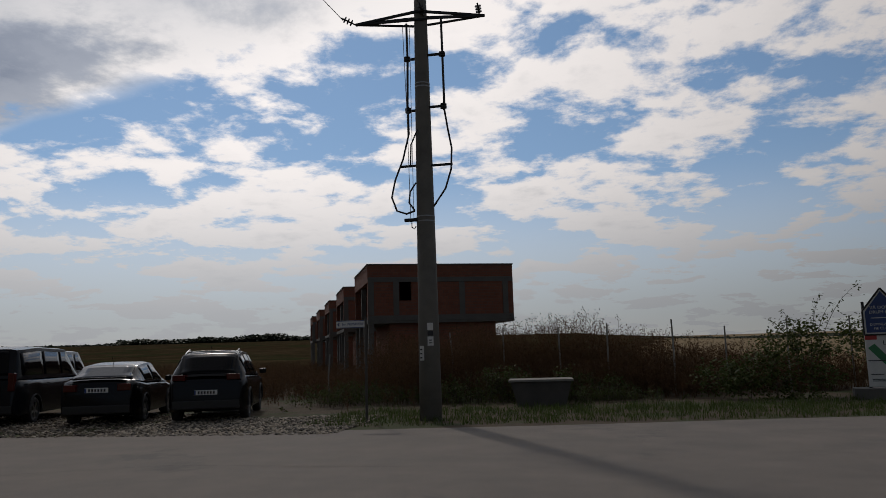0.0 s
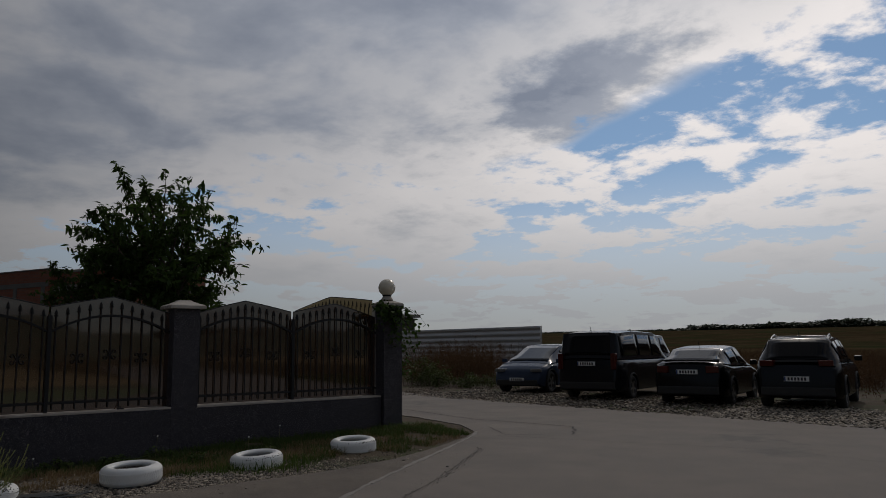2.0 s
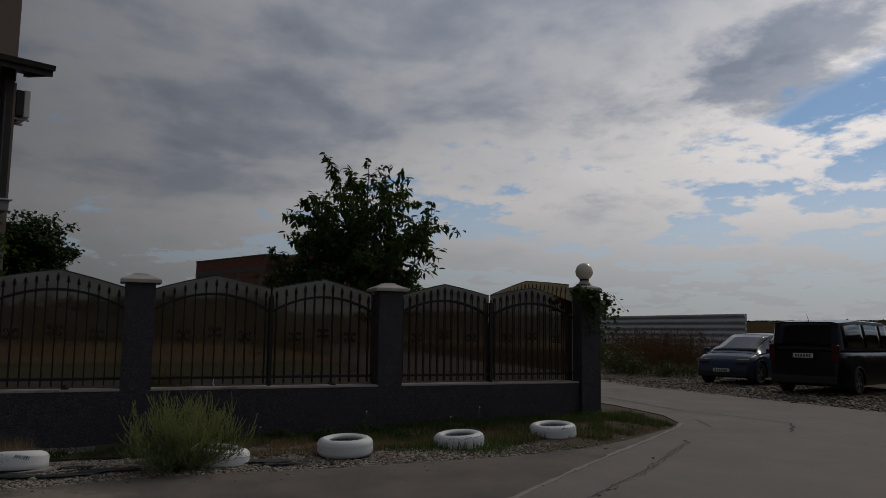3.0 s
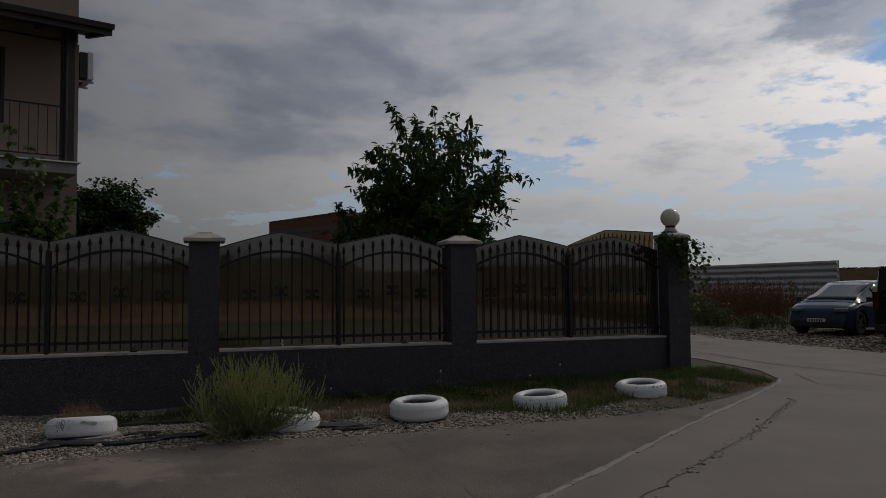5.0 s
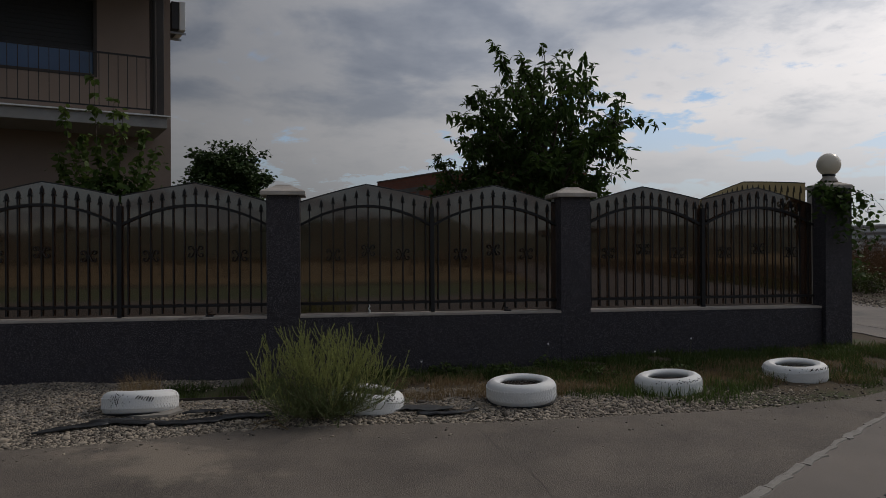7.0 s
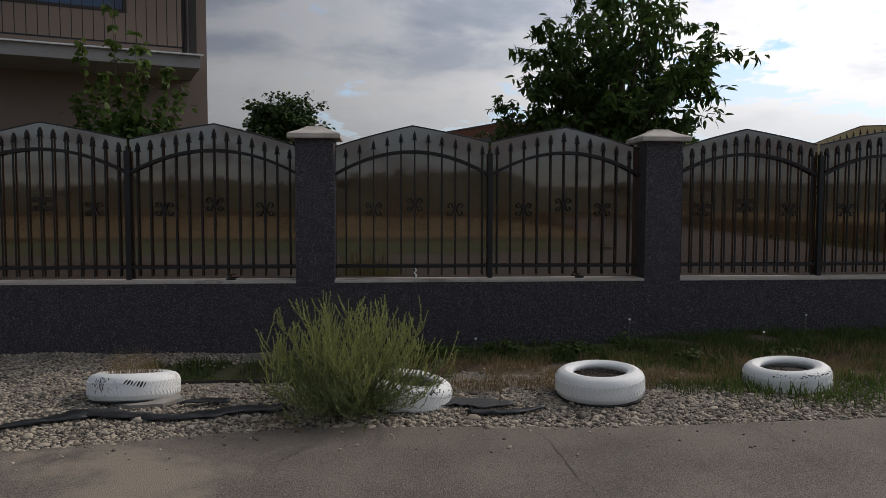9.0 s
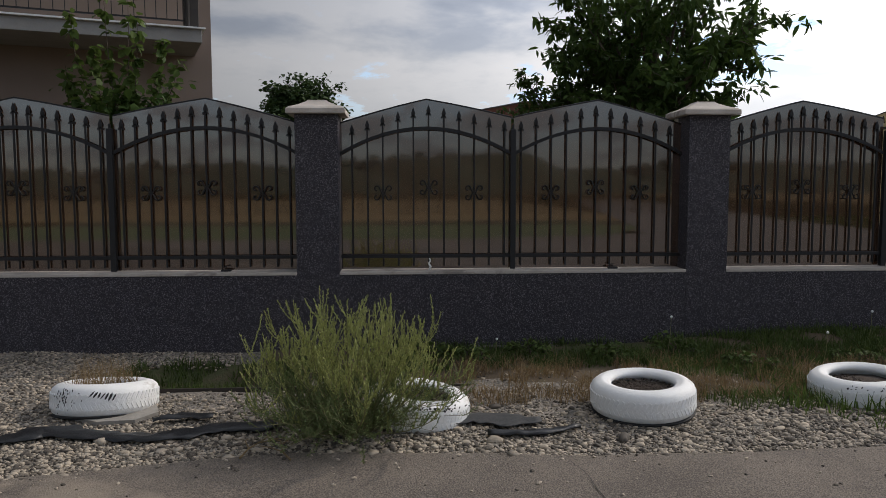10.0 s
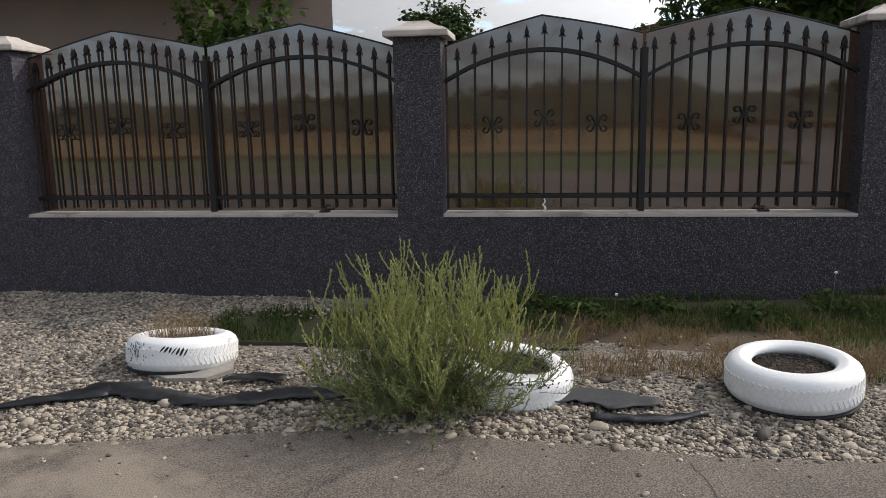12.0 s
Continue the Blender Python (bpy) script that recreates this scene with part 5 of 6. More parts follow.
clump_shrub("shrub", [(14.9, 21.9, 0.5, 0.6, 40), (15.6, 21.8, 0.75, 0.65, 44), (16.3, 21.9, 0.95, 0.7, 46), (16.9, 22.1, 1.25, 0.75, 46), (17.6, 22.3, 1.4, 0.7, 46), (18.4, 22.4, 1.5, 0.7, 44),
             (15.3, 21.4, 0.35, 0.5, 40), (16.2, 21.4, 0.4, 0.5, 40), (17.2, 21.5, 0.5, 0.55, 40), (19.4, 22.6, 1.5, 0.8, 40)], 0.10, "shrub", "dense green shrub beside the notice boards")
clump_shrub("shrub", [(8.9, 22.2, 0.55, 0.5, 34), (9.5, 22.4, 0.4, 0.4, 30), (10.9, 22.5, 0.5, 0.45, 30), (7.4, 22.0, 0.35, 0.4, 30), (12.1, 22.4, 0.35, 0.4, 26)], 0.08, "shrub", "low yellow-green bush among the dry weeds", 6)
clump_shrub("shrub", [(-12.4, 17.6, 0.45, 0.5, 34), (-11.6, 17.5, 0.3, 0.4, 30), (-13.3, 18.0, 0.6, 0.55, 34), (-10.4, 17.9, 0.25, 0.35, 26)], 0.085, "shrub", "green bramble at the field edge behind the corner", 7)
weed_bank("dry_weeds", [(x_, 34 + 5 * (k % 3), 4.5, 4, 0.9 + 0.25 * math.sin(k * 2.3)) for k, x_ in enumerate(range(-40, 1, 4))],
          "brown weeds covering the field towards the horizon", "weeds", 12, 26, 1.0)
weed_bank("dry_weeds", [(x_, 50 + 9 * (k % 4), 5.5, 5, 0.9 + 0.3 * math.sin(k * 1.7)) for k, x_ in enumerate(range(-52, -2, 3))],
          "dark brown weeds far out on the field", "weeds", 8, 16, 1.15)
# leafy weeds along the foot of the fence
for k, (cx, cy, rad) in enumerate(((0.55, 1.15, 0.11), (0.75, 1.55, 0.09), (0.6, 2.1, 0.08), (0.9, 2.75, 0.10), (0.7, 3.35, 0.12), (1.15, 4.7, 0.12), (0.9, 6.6, 0.13), (0.55, 7.1, 0.16), (1.2, 3.75, 0.08))):
    clump_shrub("weed", [(cx, cy, 0.06, rad, 7), (cx + 0.1, cy + 0.12, 0.04, rad * 0.8, 6), (cx - 0.08, cy - 0.13, 0.05, rad * 0.8, 6)], 0.045, "grass", "low broad-leaved green weed at the foot of the fence", 30 + k)
# scrub across the side road, behind the walker
weed_bank("dry_weeds", [(33, -20 + 5.5 * k, 3.2, 3.4, 2.3 + 0.7 * math.sin(k * 1.9)) for k in range(9)], "pale brown scrub across the field behind the side road", "dry", 12, 14, 1.0)


def whip(loc, tips, label):
    t = thing("shrub", label, "shrub", loc)
    pts = []
    r = random.Random(12)
    bm = bmesh.new()
    for x, y, z in tips:
        v = bezier(Vector((0, 0, 0.1)), Vector((x * 0.3, y * 0.3, z * 0.8)), Vector((x, y, z)), 8)
        tube(bm, v, 0.012, 5, 0.003, False)
        for i in range(40):
            f = 0.45 + 0.55 * r.random()
            j = min(int(f * 8), 7)
            pts.append(v[j].lerp(v[j + 1], f * 8 - j) + Vector((r.gauss(0, 0.05), r.gauss(0, 0.05), r.gauss(0, 0.04))))
    tagged(part("twig", bm, "bark", t), kind="stuff")
    tagged(leafy("leaves", np.array([p[:] for p in pts]), 0.09, "shrub", t, 0.8, 0.4), kind="stuff")


whip((17.2, 22.2, 0), [(0.45, 0, 2.75), (-0.55, 0.1, 2.35), (0.75, 0.1, 2.5), (-0.9, 0, 2.1), (1.5, 0.1, 3.0)], "arching leafy shoots above a green shrub")

# ---- distance ----
def far_woods(x0, y0, x1, y1, h, label, n=2600, size=3.2):
    """A low wooded skyline: a long ridge of uneven height, set with clumps of leaves."""
    t = thing("far_woods", label, "woods", kind="stuff")
    f = np.linspace(0, 1, 240)
    tall = h * (0.55 + 0.25 * np.sin(f * 23) * np.sin(f * 7 + 1) + 0.12 * np.sin(f * 91)) * (1 - np.abs(2 * f - 1) ** 6) + 0.05
    x, y = x0 + (x1 - x0) * f, y0 + (y1 - y0) * f
    low = far_rise(x, y)
    tall = tall + low
    V = np.concatenate([np.stack([x, y, low - 3], -1), np.stack([x, y, tall], -1), np.stack([x - 15, y + 15, tall], -1), np.stack([x - 25, y + 25, low - 3], -1)])
    i = np.arange(239)
    F = np.concatenate([np.stack([i + 240 * k, i + 1 + 240 * k, i + 1 + 240 * (k + 1), i + 240 * (k + 1)], -1) for k in range(3)])
    tagged(cloud_mesh("ridge", V, F, "woods", t), kind="stuff")
    g = rng.random(n)
    p = np.stack([x0 + (x1 - x0) * g + rng.normal(0, 6, n), y0 + (y1 - y0) * g + rng.normal(0, 6, n), np.interp(g, f, low) + np.interp(g, f, tall - low) * rng.random(n) ** 0.5 * 1.08], -1)
    tagged(leafy("foliage", p, size, "woods", t, 0.5, 0.9, True), kind="stuff")


far_woods(-420, 620, -160, 760, 8, "low dark wooded skyline beyond the fields", 6000, 3.0)
far_woods(-900, 420, -400, 650, 1.5, "hazy line of distant hedges", 6000, 3.0)
far_woods(30, 260, 140, 230, 1.0, "distant hedge on the stubble field", 1500, 0.9)
far_woods(150, -120, 160, 140, 9, "tree line far across the meadow", 5000, 2.5)


# ---- house ----
def house():
    """Plastered two-storey house; its front is turned a little from the fence."""
    h = thing("house", "beige plastered two-storey house with a railed balcony", "house", (-6.43, -2.24, 0), 20.0)
    # local: x outward from the front wall, y along it towards the side wall; the front corner is the origin
    W, D, top = 9.0, 8.0, 6.55
    wy0, wy1, wz0, wz1 = -3.3, -1.33, 4.74, 6.24
    for y0, y1, z0, z1 in ((-W, wy0, 0, top), (wy1, 0, 0, top), (wy0, wy1, 0, wz0), (wy0, wy1, wz1, top)):
        part("front_wall", boxed((-0.15, (y0 + y1) / 2, (z0 + z1) / 2), (0.3, y1 - y0, z1 - z0)), "house_wall", h)
    part("side_wall", boxed((-D / 2 - 0.3, -0.15, top / 2), (D - 0.6, 0.3, top)), "house_wall", h)
    part("back_wall", boxed((-D - 0.15, -W / 2, top / 2), (0.3, W, top)), "house_wall", h)
    part("far_wall", boxed((-D / 2 - 0.3, -W + 0.15, top / 2), (D - 0.6, 0.3, top)), "house_wall", h)
    fr = part("window", boxed((-0.18, (wy0 + wy1) / 2, (wz0 + wz1) / 2 + 0.25), (0.05, wy1 - wy0 - 0.02, wz1 - wz0 - 0.52)), "trim_black", h, "dark roller shutter half lowered over the window")
    for z in (wz0 + 0.03, wz1 - 0.03):
        part("frame", boxed((-0.06, (wy0 + wy1) / 2, z), (0.14, wy1 - wy0, 0.06)), "dark_wood", fr)
    for y in (wy0 + 0.03, wy1 - 0.03):
        part("frame", boxed((-0.06, y, (wz0 + wz1) / 2), (0.14, 0.06, wz1 - wz0 - 0.12)), "dark_wood", fr)
    # the sky blue of this pane sits in its base colour, not in a reflection
    part("pane", boxed((-0.17, (wy0 + wy1) / 2, wz0 + 0.29), (0.02, wy1 - wy0 - 0.12, 0.44)), "blue_glass", fr, "pane with sky blue put into its base colour")
    for k in range(10):
        part("slat", boxed((-0.152, (wy0 + wy1) / 2, wz0 + 0.58 + k * 0.085), (0.012, wy1 - wy0 - 0.14, 0.07), 0, 0.003), "trim_black", fr)
    part("window", boxed((0.01, -3.2, 2.15), (0.05, 2.6, 0.5), 0, 0.01), "dark_wood", h, "dark shuttered opening under the balcony")
    slab = part("balcony", boxed((0.665, -W / 2 - 0.28, 3.755), (1.33, W, 0.20), 0, 0.008), "slab", h, "grey concrete balcony slab")
    part("edge", boxed((0.68, -W / 2 - 0.26, 3.868), (1.42, W + 0.06, 0.026), 0, 0.004), "white_metal", slab, "pale metal edge trim")
    rail = part("railing", boxed((1.22, -W / 2 - 0.38, 4.93), (0.03, W - 0.3, 0.03), 0, 0.004), "iron", h, "thin black steel railing")
    part("rail", boxed((1.22, -W / 2 - 0.38, 3.99), (0.025, W - 0.3, 0.025)), "iron", rail)
    for k in range(52):
        part("bar", boxed((1.22, -0.62 - k * 0.155, 4.46), (0.012, 0.012, 0.93)), "iron", rail)
    post = part("corner_post", boxed((1.10, -0.42, 5.17), (0.20, 0.22, 2.58), 0, 0.006), "dark_wood", h, "dark brown balcony post")
    part("downpipe", tubed([(1.24, -0.48, 6.4), (1.24, -0.48, 5.0), (1.26, -0.48, 4.8), (1.24, -0.48, 3.9)], 0.035, 10), "dark_void", post, "dark rain pipe")
    # roof over the balcony
    bm = prism(bmesh.new(), [(1.75, 6.42), (1.78, 6.52), (-0.3, 7.0), (-0.3, 6.86)], "y", -W - 0.4, 0.25)
    roof = part("roof", bm, "dark_wood", h, "dark tiled roof with overhanging eaves")
    part("fascia", boxed((1.66, -W / 2 - 0.08, 6.40), (0.03, W + 0.62, 0.16)), "dark_wood", roof)
    for k in range(10):
        part("rafter", prism(bmesh.new(), [(1.6, 6.34), (1.6, 6.44), (-0.1, 6.84), (-0.1, 6.74)], "y", 0.13 - k * 0.95, 0.21 - k * 0.95), "dark_wood", roof)
    part("attic_wall", boxed((-2.25, -W / 2, 7.85), (4.4, W - 0.02, 2.5)), "house_wall", h, "plain attic wall above the balcony roof")
    eaves = part("attic_roof", prism(bmesh.new(), [(0.35, 9.0), (0.35, 9.16), (-2.3, 9.9), (-4.9, 9.16), (-4.9, 9.0), (-2.3, 9.72)], "y", -W - 0.4, 0.55), "dark_wood", h, "dark attic roof with overhanging eaves")
    part("rafter", boxed((0.2, -W / 2, 9.02), (0.06, W + 0.8, 0.12), 0, 0.01), "dark_wood", eaves)
    part("main_roof", prism(bmesh.new(), [(-0.31, 6.9), (-0.31, 6.56), (-D - 0.5, 6.56), (-D - 0.5, 6.7)], "y", -W, 0), "dark_wood", h)
    ac = thing("air_conditioner", "white outdoor air-conditioning unit on the side wall", "air conditioner", (-6.43, -2.24, 0), 20.0)
    part("casing", boxed((-0.6, 0.27, 6.2), (0.8, 0.12, 0.58), 0, 0.015), "white_metal", ac)
    # rear half in black: the shade on this side is put into the colour
    part("back_casing", boxed((-0.6, 0.135, 6.2), (0.77, 0.15, 0.55), 0, 0.01), "trim_black", ac, "rear of the casing, coloured dark for its shaded side")
    part("grille", lathe(bmesh.new(), [(0.02, 0.0), (0.21, 0.0), (0.21, 0.012), (0.02, 0.012)], 24), "trim_black", ac).matrix_basis = pose(-0.6, 0.334, 6.2, 90, 0, 0)
    for x in (-0.85, -0.35):
        part("bracket", boxed((x, 0.18, 5.88), (0.04, 0.36, 0.04)), "metal_grey", ac)


house()


# ---- unfinished brick row houses ----
def brick_unit(loc, turn, wide, deep, label, group):
    """Raw brick house: concrete frame, overhanging upper floor on columns, open window holes."""
    b = thing("brick_house", label, "house", loc, turn, group)
    # local: x along the gable, y into depth along the street front; gable faces -y
    z1, z2, ov = 3.05, 5.75, 0.7
    bm = bmesh.new()
    holes = [(1.55, 2.15, 4.0, 4.95)]
    for x0, x1, lo, hi in ((0, 1.55, z1, z2), (2.15, wide, z1, z2), (1.55, 2.15, z1, 4.0), (1.55, 2.15, 4.95, z2)):
        box(bm, ((x0 + x1) / 2, 0.12, (lo + hi) / 2), (x1 - x0, 0.24, hi - lo))
    up = part("upper_wall", bm, "brick", b, "raw red hollow-brick upper wall")
    part("upper_wall", boxed((wide - 0.12, deep / 2, (z1 + z2) / 2), (0.24, deep - 0.5, z2 - z1)), "brick", b)
    part("upper_wall", boxed((wide / 2, deep - 0.12, (z1 + z2) / 2), (wide, 0.24, z2 - z1)), "brick", b)
    # street front: parapet band over an open loggia
    part("parapet", boxed((0.12, deep / 2, z2 - 0.42), (0.24, deep - 0.5, 0.84)), "brick", b)
    part("inner_wall", boxed((1.3, deep / 2, (z1 + z2) / 2 - 0.2), (0.2, deep - 0.5, z2 - z1 - 0.4)), "brick", b)
    for x, z, s in ((wide / 2, z2 - 0.72, 0.24), (wide / 2, z1 + 0.10, 0.26)):
        part("beam", boxed((x, -0.004, z), (wide - 0.01, 0.05, s), 0, 0.01), "frame_concrete", b, "cast concrete ring beam")
    part("coping", boxed((wide / 2, deep / 2, z2 + 0.03), (wide + 0.08, deep + 0.08, 0.06), 0, 0.01), "frame_concrete", b)
    for x in (0.02, 1.25, wide * 0.62, wide - 0.55):
        part("column", boxed((x + 0.14, -0.002, (z1 + z2) / 2 - 0.2), (0.28, 0.04, z2 - z1 - 0.9)), "frame_concrete", b)
    part("floor_slab", boxed((wide / 2, deep / 2, z1 - 0.05), (wide + 0.02, deep + 0.02, 0.2), 0, 0.01), "frame_concrete", b)
    bm = bmesh.new()
    for x0, x1, lo, hi in ((1.1, 1.65, 0, 2.94), (2.25, wide - 0.9, 0, 2.94), (1.65, 2.25, 0, 1.3), (1.65, 2.25, 2.3, 2.94)):
        box(bm, ((x0 + x1) / 2, 0.4, (lo + hi) / 2), (x1 - x0, 0.24, hi - lo))
    part("ground_wall", bm, "brick", b, "raw brick ground floor set back under the slab")
    part("ground_wall", boxed((1.25, deep / 2 + 0.3, 1.47), (0.24, deep - 1.4, 2.94)), "brick", b)
    for y in (0.15, deep * 0.33, deep * 0.66, deep - 0.2):
        part("column", boxed((0.15, y, 1.47), (0.26, 0.26, 2.94)), "frame_concrete", b, "slender concrete column")
    part("column", boxed((0.15, deep * 0.5, (z1 + z2) / 2 - 0.45), (0.22, 0.22, z2 - z1 - 0.9)), "frame_concrete", b)
    return b


ang = 23.0
u0 = brick_unit((1.05, 35.2, 0), ang, 7.35, 6.6, "unfinished red-brick row house with concrete frame", "brick row houses")
for k in range(1, 5):
    p = Vector((1.05, 35.2)) + Vector((-4.95, 11.2)) * k
    copy_thing(u0, pose(p.x, p.y, 0, 0, 0, ang))
# another raw brick house behind the garden
u1 = copy_thing(u0, pose(-36.2, 4.1, -0.25, 0, 0, 24.0))
tagged(u1, "low unfinished brick house behind the fruit tree")
wing = thing("brick_wing", "long raw brick wing of an unfinished house", "house", (-36.2, 4.1, 0), 24.0)
part("wall", boxed((7.5, 3.0, 2.65), (9.0, 5.4, 5.3)), "brick", wing)
part("beam", boxed((7.5, 3.0, 4.55), (9.06, 5.46, 0.28)), "concrete", wing, "cast concrete ring beam")
part("coping", boxed((7.5, 3.0, 5.36), (9.12, 5.52, 0.12), 0, 0.02), "concrete", wing)
# the wall is solid; dark panels paint the shade of open window holes
for x in (4.3, 6.9, 9.5):
    part("window", boxed((x, 0.30, 3.6), (1.3, 0.06, 1.2)), "dark_void", wing, "dark panel standing in for the shade in a window hole")


# ---- corrugated fence and shed ----
def tin_fence(a, b, h, lift):
    """A run of horizontally ribbed metal sheets on posts."""
    d = Vector((b[0] - a[0], b[1] - a[1], 0))
    f = thing("metal_fence", "long pale corrugated metal fence behind the weeds", "fence", (a[0], a[1], 0), math.degrees(math.atan2(d.y, d.x)))
    n = max(1, int(d.length / 2.4))
    L = d.length / n
    z = np.linspace(0, 1, 41)
    prof = [(0.03 * math.sin(2 * math.pi * 7 * t), lift + (h - lift) * t) for t in z]
    bm = bmesh.new()
    back = [(u - 0.012, v) for u, v in prof[::-1]]
    prism(bm, prof + back, "x", 0, L + 0.02)
    first = part("metal_sheet", bm, "tin", f)
    for k in range(1, n):
        o = new("metal_sheet", first.data)
        o.parent = f
        o.matrix_basis = pose(k * L, 0.01 * (k % 2), 0)
    for k in range(n + 1):
        part("post", boxed((k * L, 0.09, h / 2 - 0.1), (0.06, 0.06, h + 0.2)), "metal_grey", f)


tin_fence((-34.0, 30.0), (-19.9, 31.2), 2.68, 0.3)
shed = thing("shed", "flat-roofed dark shed behind the metal fence", "shed", (-48.4, 38.2, 0), 4)
part("wall", boxed((0, 0, 2.1), (6.4, 4.0, 4.2)), "dark_wood", shed)
part("roof", boxed((0, 0, 4.4), (7.2, 4.8, 0.28), 0, 0.03), "slab", shed, "flat pale roof edge")


# ---- power pole ----
def power_pole(loc):
    p = thing("power_pole", "tall tapered concrete power pole with steel crossarm", "power pole", loc)
    part("shaft", tubed([(0, 0, -0.3), (0, 0, 3), (0, 0, 6), (0, 0, 9), (0, 0, 11.4)], 0.255, 18, 0.125), "pole", p, "", True)
    # crossarm: two angle irons that meet at the tips
    a, b = Vector((-1.52, -0.25, 9.22)), Vector((1.5, 0.25, 9.33))
    arm = bmesh.new()
    for s in (-1, 1):
        m = Vector((0, s * 0.18, 9.42))
        tube(arm, [a, a.lerp(m, 0.5), m + Vector((-0.02, 0, 0)), m.lerp(b, 0.5), b], 0.038, 4)
        tube(arm, [a + Vector((0, 0, -0.0)), Vector((-0.2, s * 0.17, 9.22)), Vector((0.2, s * 0.17, 9.22)), b], 0.03, 4)
    part("crossarm", arm, "iron", p, "dark steel crossarm")

    def insulator(at, to):
        at, to = Vector(at), Vector(to)
        bm = tubed([at, to], 0.018, 8)
        for k in range(3):
            c = at.lerp(to, 0.3 + 0.22 * k)
            d = (to - at).normalized() * 0.012
            tube(bm, [c - d, c + d], 0.075, 12)
        return bm
    part("insulator", insulator(a, a + Vector((-0.32, -0.12, 0.16))), "cable", p, "dark disc insulator")
    part("insulator", insulator(b + Vector((-0.12, 0, 0.02)), b + Vector((-0.14, -0.2, 0.24))), "cable", p, "dark disc insulator")
    part("insulator", insulator((0.1, -0.1, 9.3), (0.05, -0.35, 9.55)), "cable", p, "dark disc insulator")
    # cable supports and fused conductors down both sides
    for s, x in ((-1, -0.36), (1, 0.5)):
        for z, w in ((8.36, 0.05), (7.10, 0.06)):
            bk = part("bracket", boxed((x * 0.55, -0.05 * s, z + 0.01 * s), (abs(x) * 0.95, 0.045, 0.05)), "iron", p)
            part("clamp", insulator((x, -0.05 * s, z - w * 1.6), (x, -0.05 * s, z + w * 1.6)), "cable", bk)
        part("conductor", tubed([(x, -0.05 * s, 9.25), (x + 0.01, -0.05 * s, 8.3), (x + 0.02 * s, -0.05 * s, 7.1)], 0.028, 8), "cable", p)
    part("bracket", boxed((-0.3, -0.05, 5.74), (0.5, 0.04, 0.05)), "iron", p)
    part("bracket", boxed((0.42, -0.05, 5.72), (0.5, 0.04, 0.05)), "iron", p)
    part("cable", tubed([(-0.34, -0.06, 7.05), (-0.33, -0.08, 6.5), (-0.47, -0.12, 5.9), (-0.66, -0.16, 5.4), (-0.74, -0.18, 5.0), (-0.62, -0.2, 4.68), (-0.4, -0.2, 4.6), (-0.2, -0.2, 4.66)], 0.022, 8), "cable", p, "looping black cable")
    part("cable", tubed([(-0.1, -0.2, 6.55), (-0.26, -0.2, 6.2), (-0.28, -0.2, 5.7)], 0.018, 8), "cable", p)
    part("cable", tubed([(-0.16, -0.22, 5.3), (-0.3, -0.22, 5.1), (-0.33, -0.22, 4.85), (-0.2, -0.22, 4.66)], 0.02, 8), "cable", p)
    part("cable", tubed([(0.5, 0.05, 7.05), (0.57, 0.0, 6.6), (0.66, -0.05, 6.1), (0.64, -0.08, 5.6), (0.5, -0.1, 5.15), (0.22, -0.12, 4.75)], 0.022, 8), "cable", p, "looping black cable")
    part("wire", tubed([(-0.42, -0.1, 9.1), (-0.36, -0.1, 7.0), (-0.33, -0.1, 4.5)], 0.008, 5), "metal_grey", p)
    part("wire", tubed([(-0.25, -0.12, 9.1), (-0.25, -0.12, 4.5)], 0.007, 5), "metal_grey", p)
    part("bracket", boxed((-0.32, -0.1, 4.47), (0.3, 0.1, 0.07), 0, 0.01), "iron", p)
    part("hook", tubed([(-0.3, -0.12, 4.45), (-0.3, -0.12, 4.3), (-0.24, -0.12, 4.26), (-0.2, -0.12, 4.32)], 0.012, 6), "iron", p)
    for z in (4.42, 4.53, 7.60, 7.68):
        r0 = 0.255 - (z + 0.3) / 11.7 * 0.13 + 0.004
        part("strap", lathe(bmesh.new(), [(r0, z), (r0 + 0.008, z), (r0 + 0.008, z + 0.022), (r0, z + 0.022)], 20), "metal_grey", p, "steel strap")
    # paper notices stuck to the shaft: curved to it
    def notice(mid_a, wide, z0, z1, mat):
        r0 = 0.26 - (z0 + 0.3) / 11.7 * 0.13 + 0.006
        bm = bmesh.new()
        cols = [[bm.verts.new((r0 * math.cos(a_), r0 * math.sin(a_), z)) for z in (z0, z1)] for a_ in [mid_a + wide * (k / 4 - 0.5) for k in range(5)]]
        for c0, c1 in zip(cols, cols[1:]):
            bm.faces.new((c0[0], c1[0], c1[1], c0[1]))
        ob = part("notice", bm, mat, p, "weathered paper notice" if mat == "paper" else "")
        ob.modifiers.new("thickness", "SOLIDIFY").thickness = 0.003
        return ob
    notice(-1.22, 0.55, 1.62, 1.82, "paper")
    notice(-1.22, 0.5, 1.84, 1.94, "ink")
    notice(-1.22, 0.55, 1.96, 2.12, "paper")
    notice(-2.1, 0.5, 1.30, 1.62, "paper")
    for z in (1.36, 1.45, 1.54):
        part("print", boxed((0.257 * math.cos(-2.1), 0.257 * math.sin(-2.1), z), (0.03, 0.05, 0.03), -30), "ink", p)
    for z in (1.68, 1.74):
        part("print", boxed((0.252 * math.cos(-1.22), 0.252 * math.sin(-1.22), z), (0.07, 0.02, 0.02), 18), "ink", p)


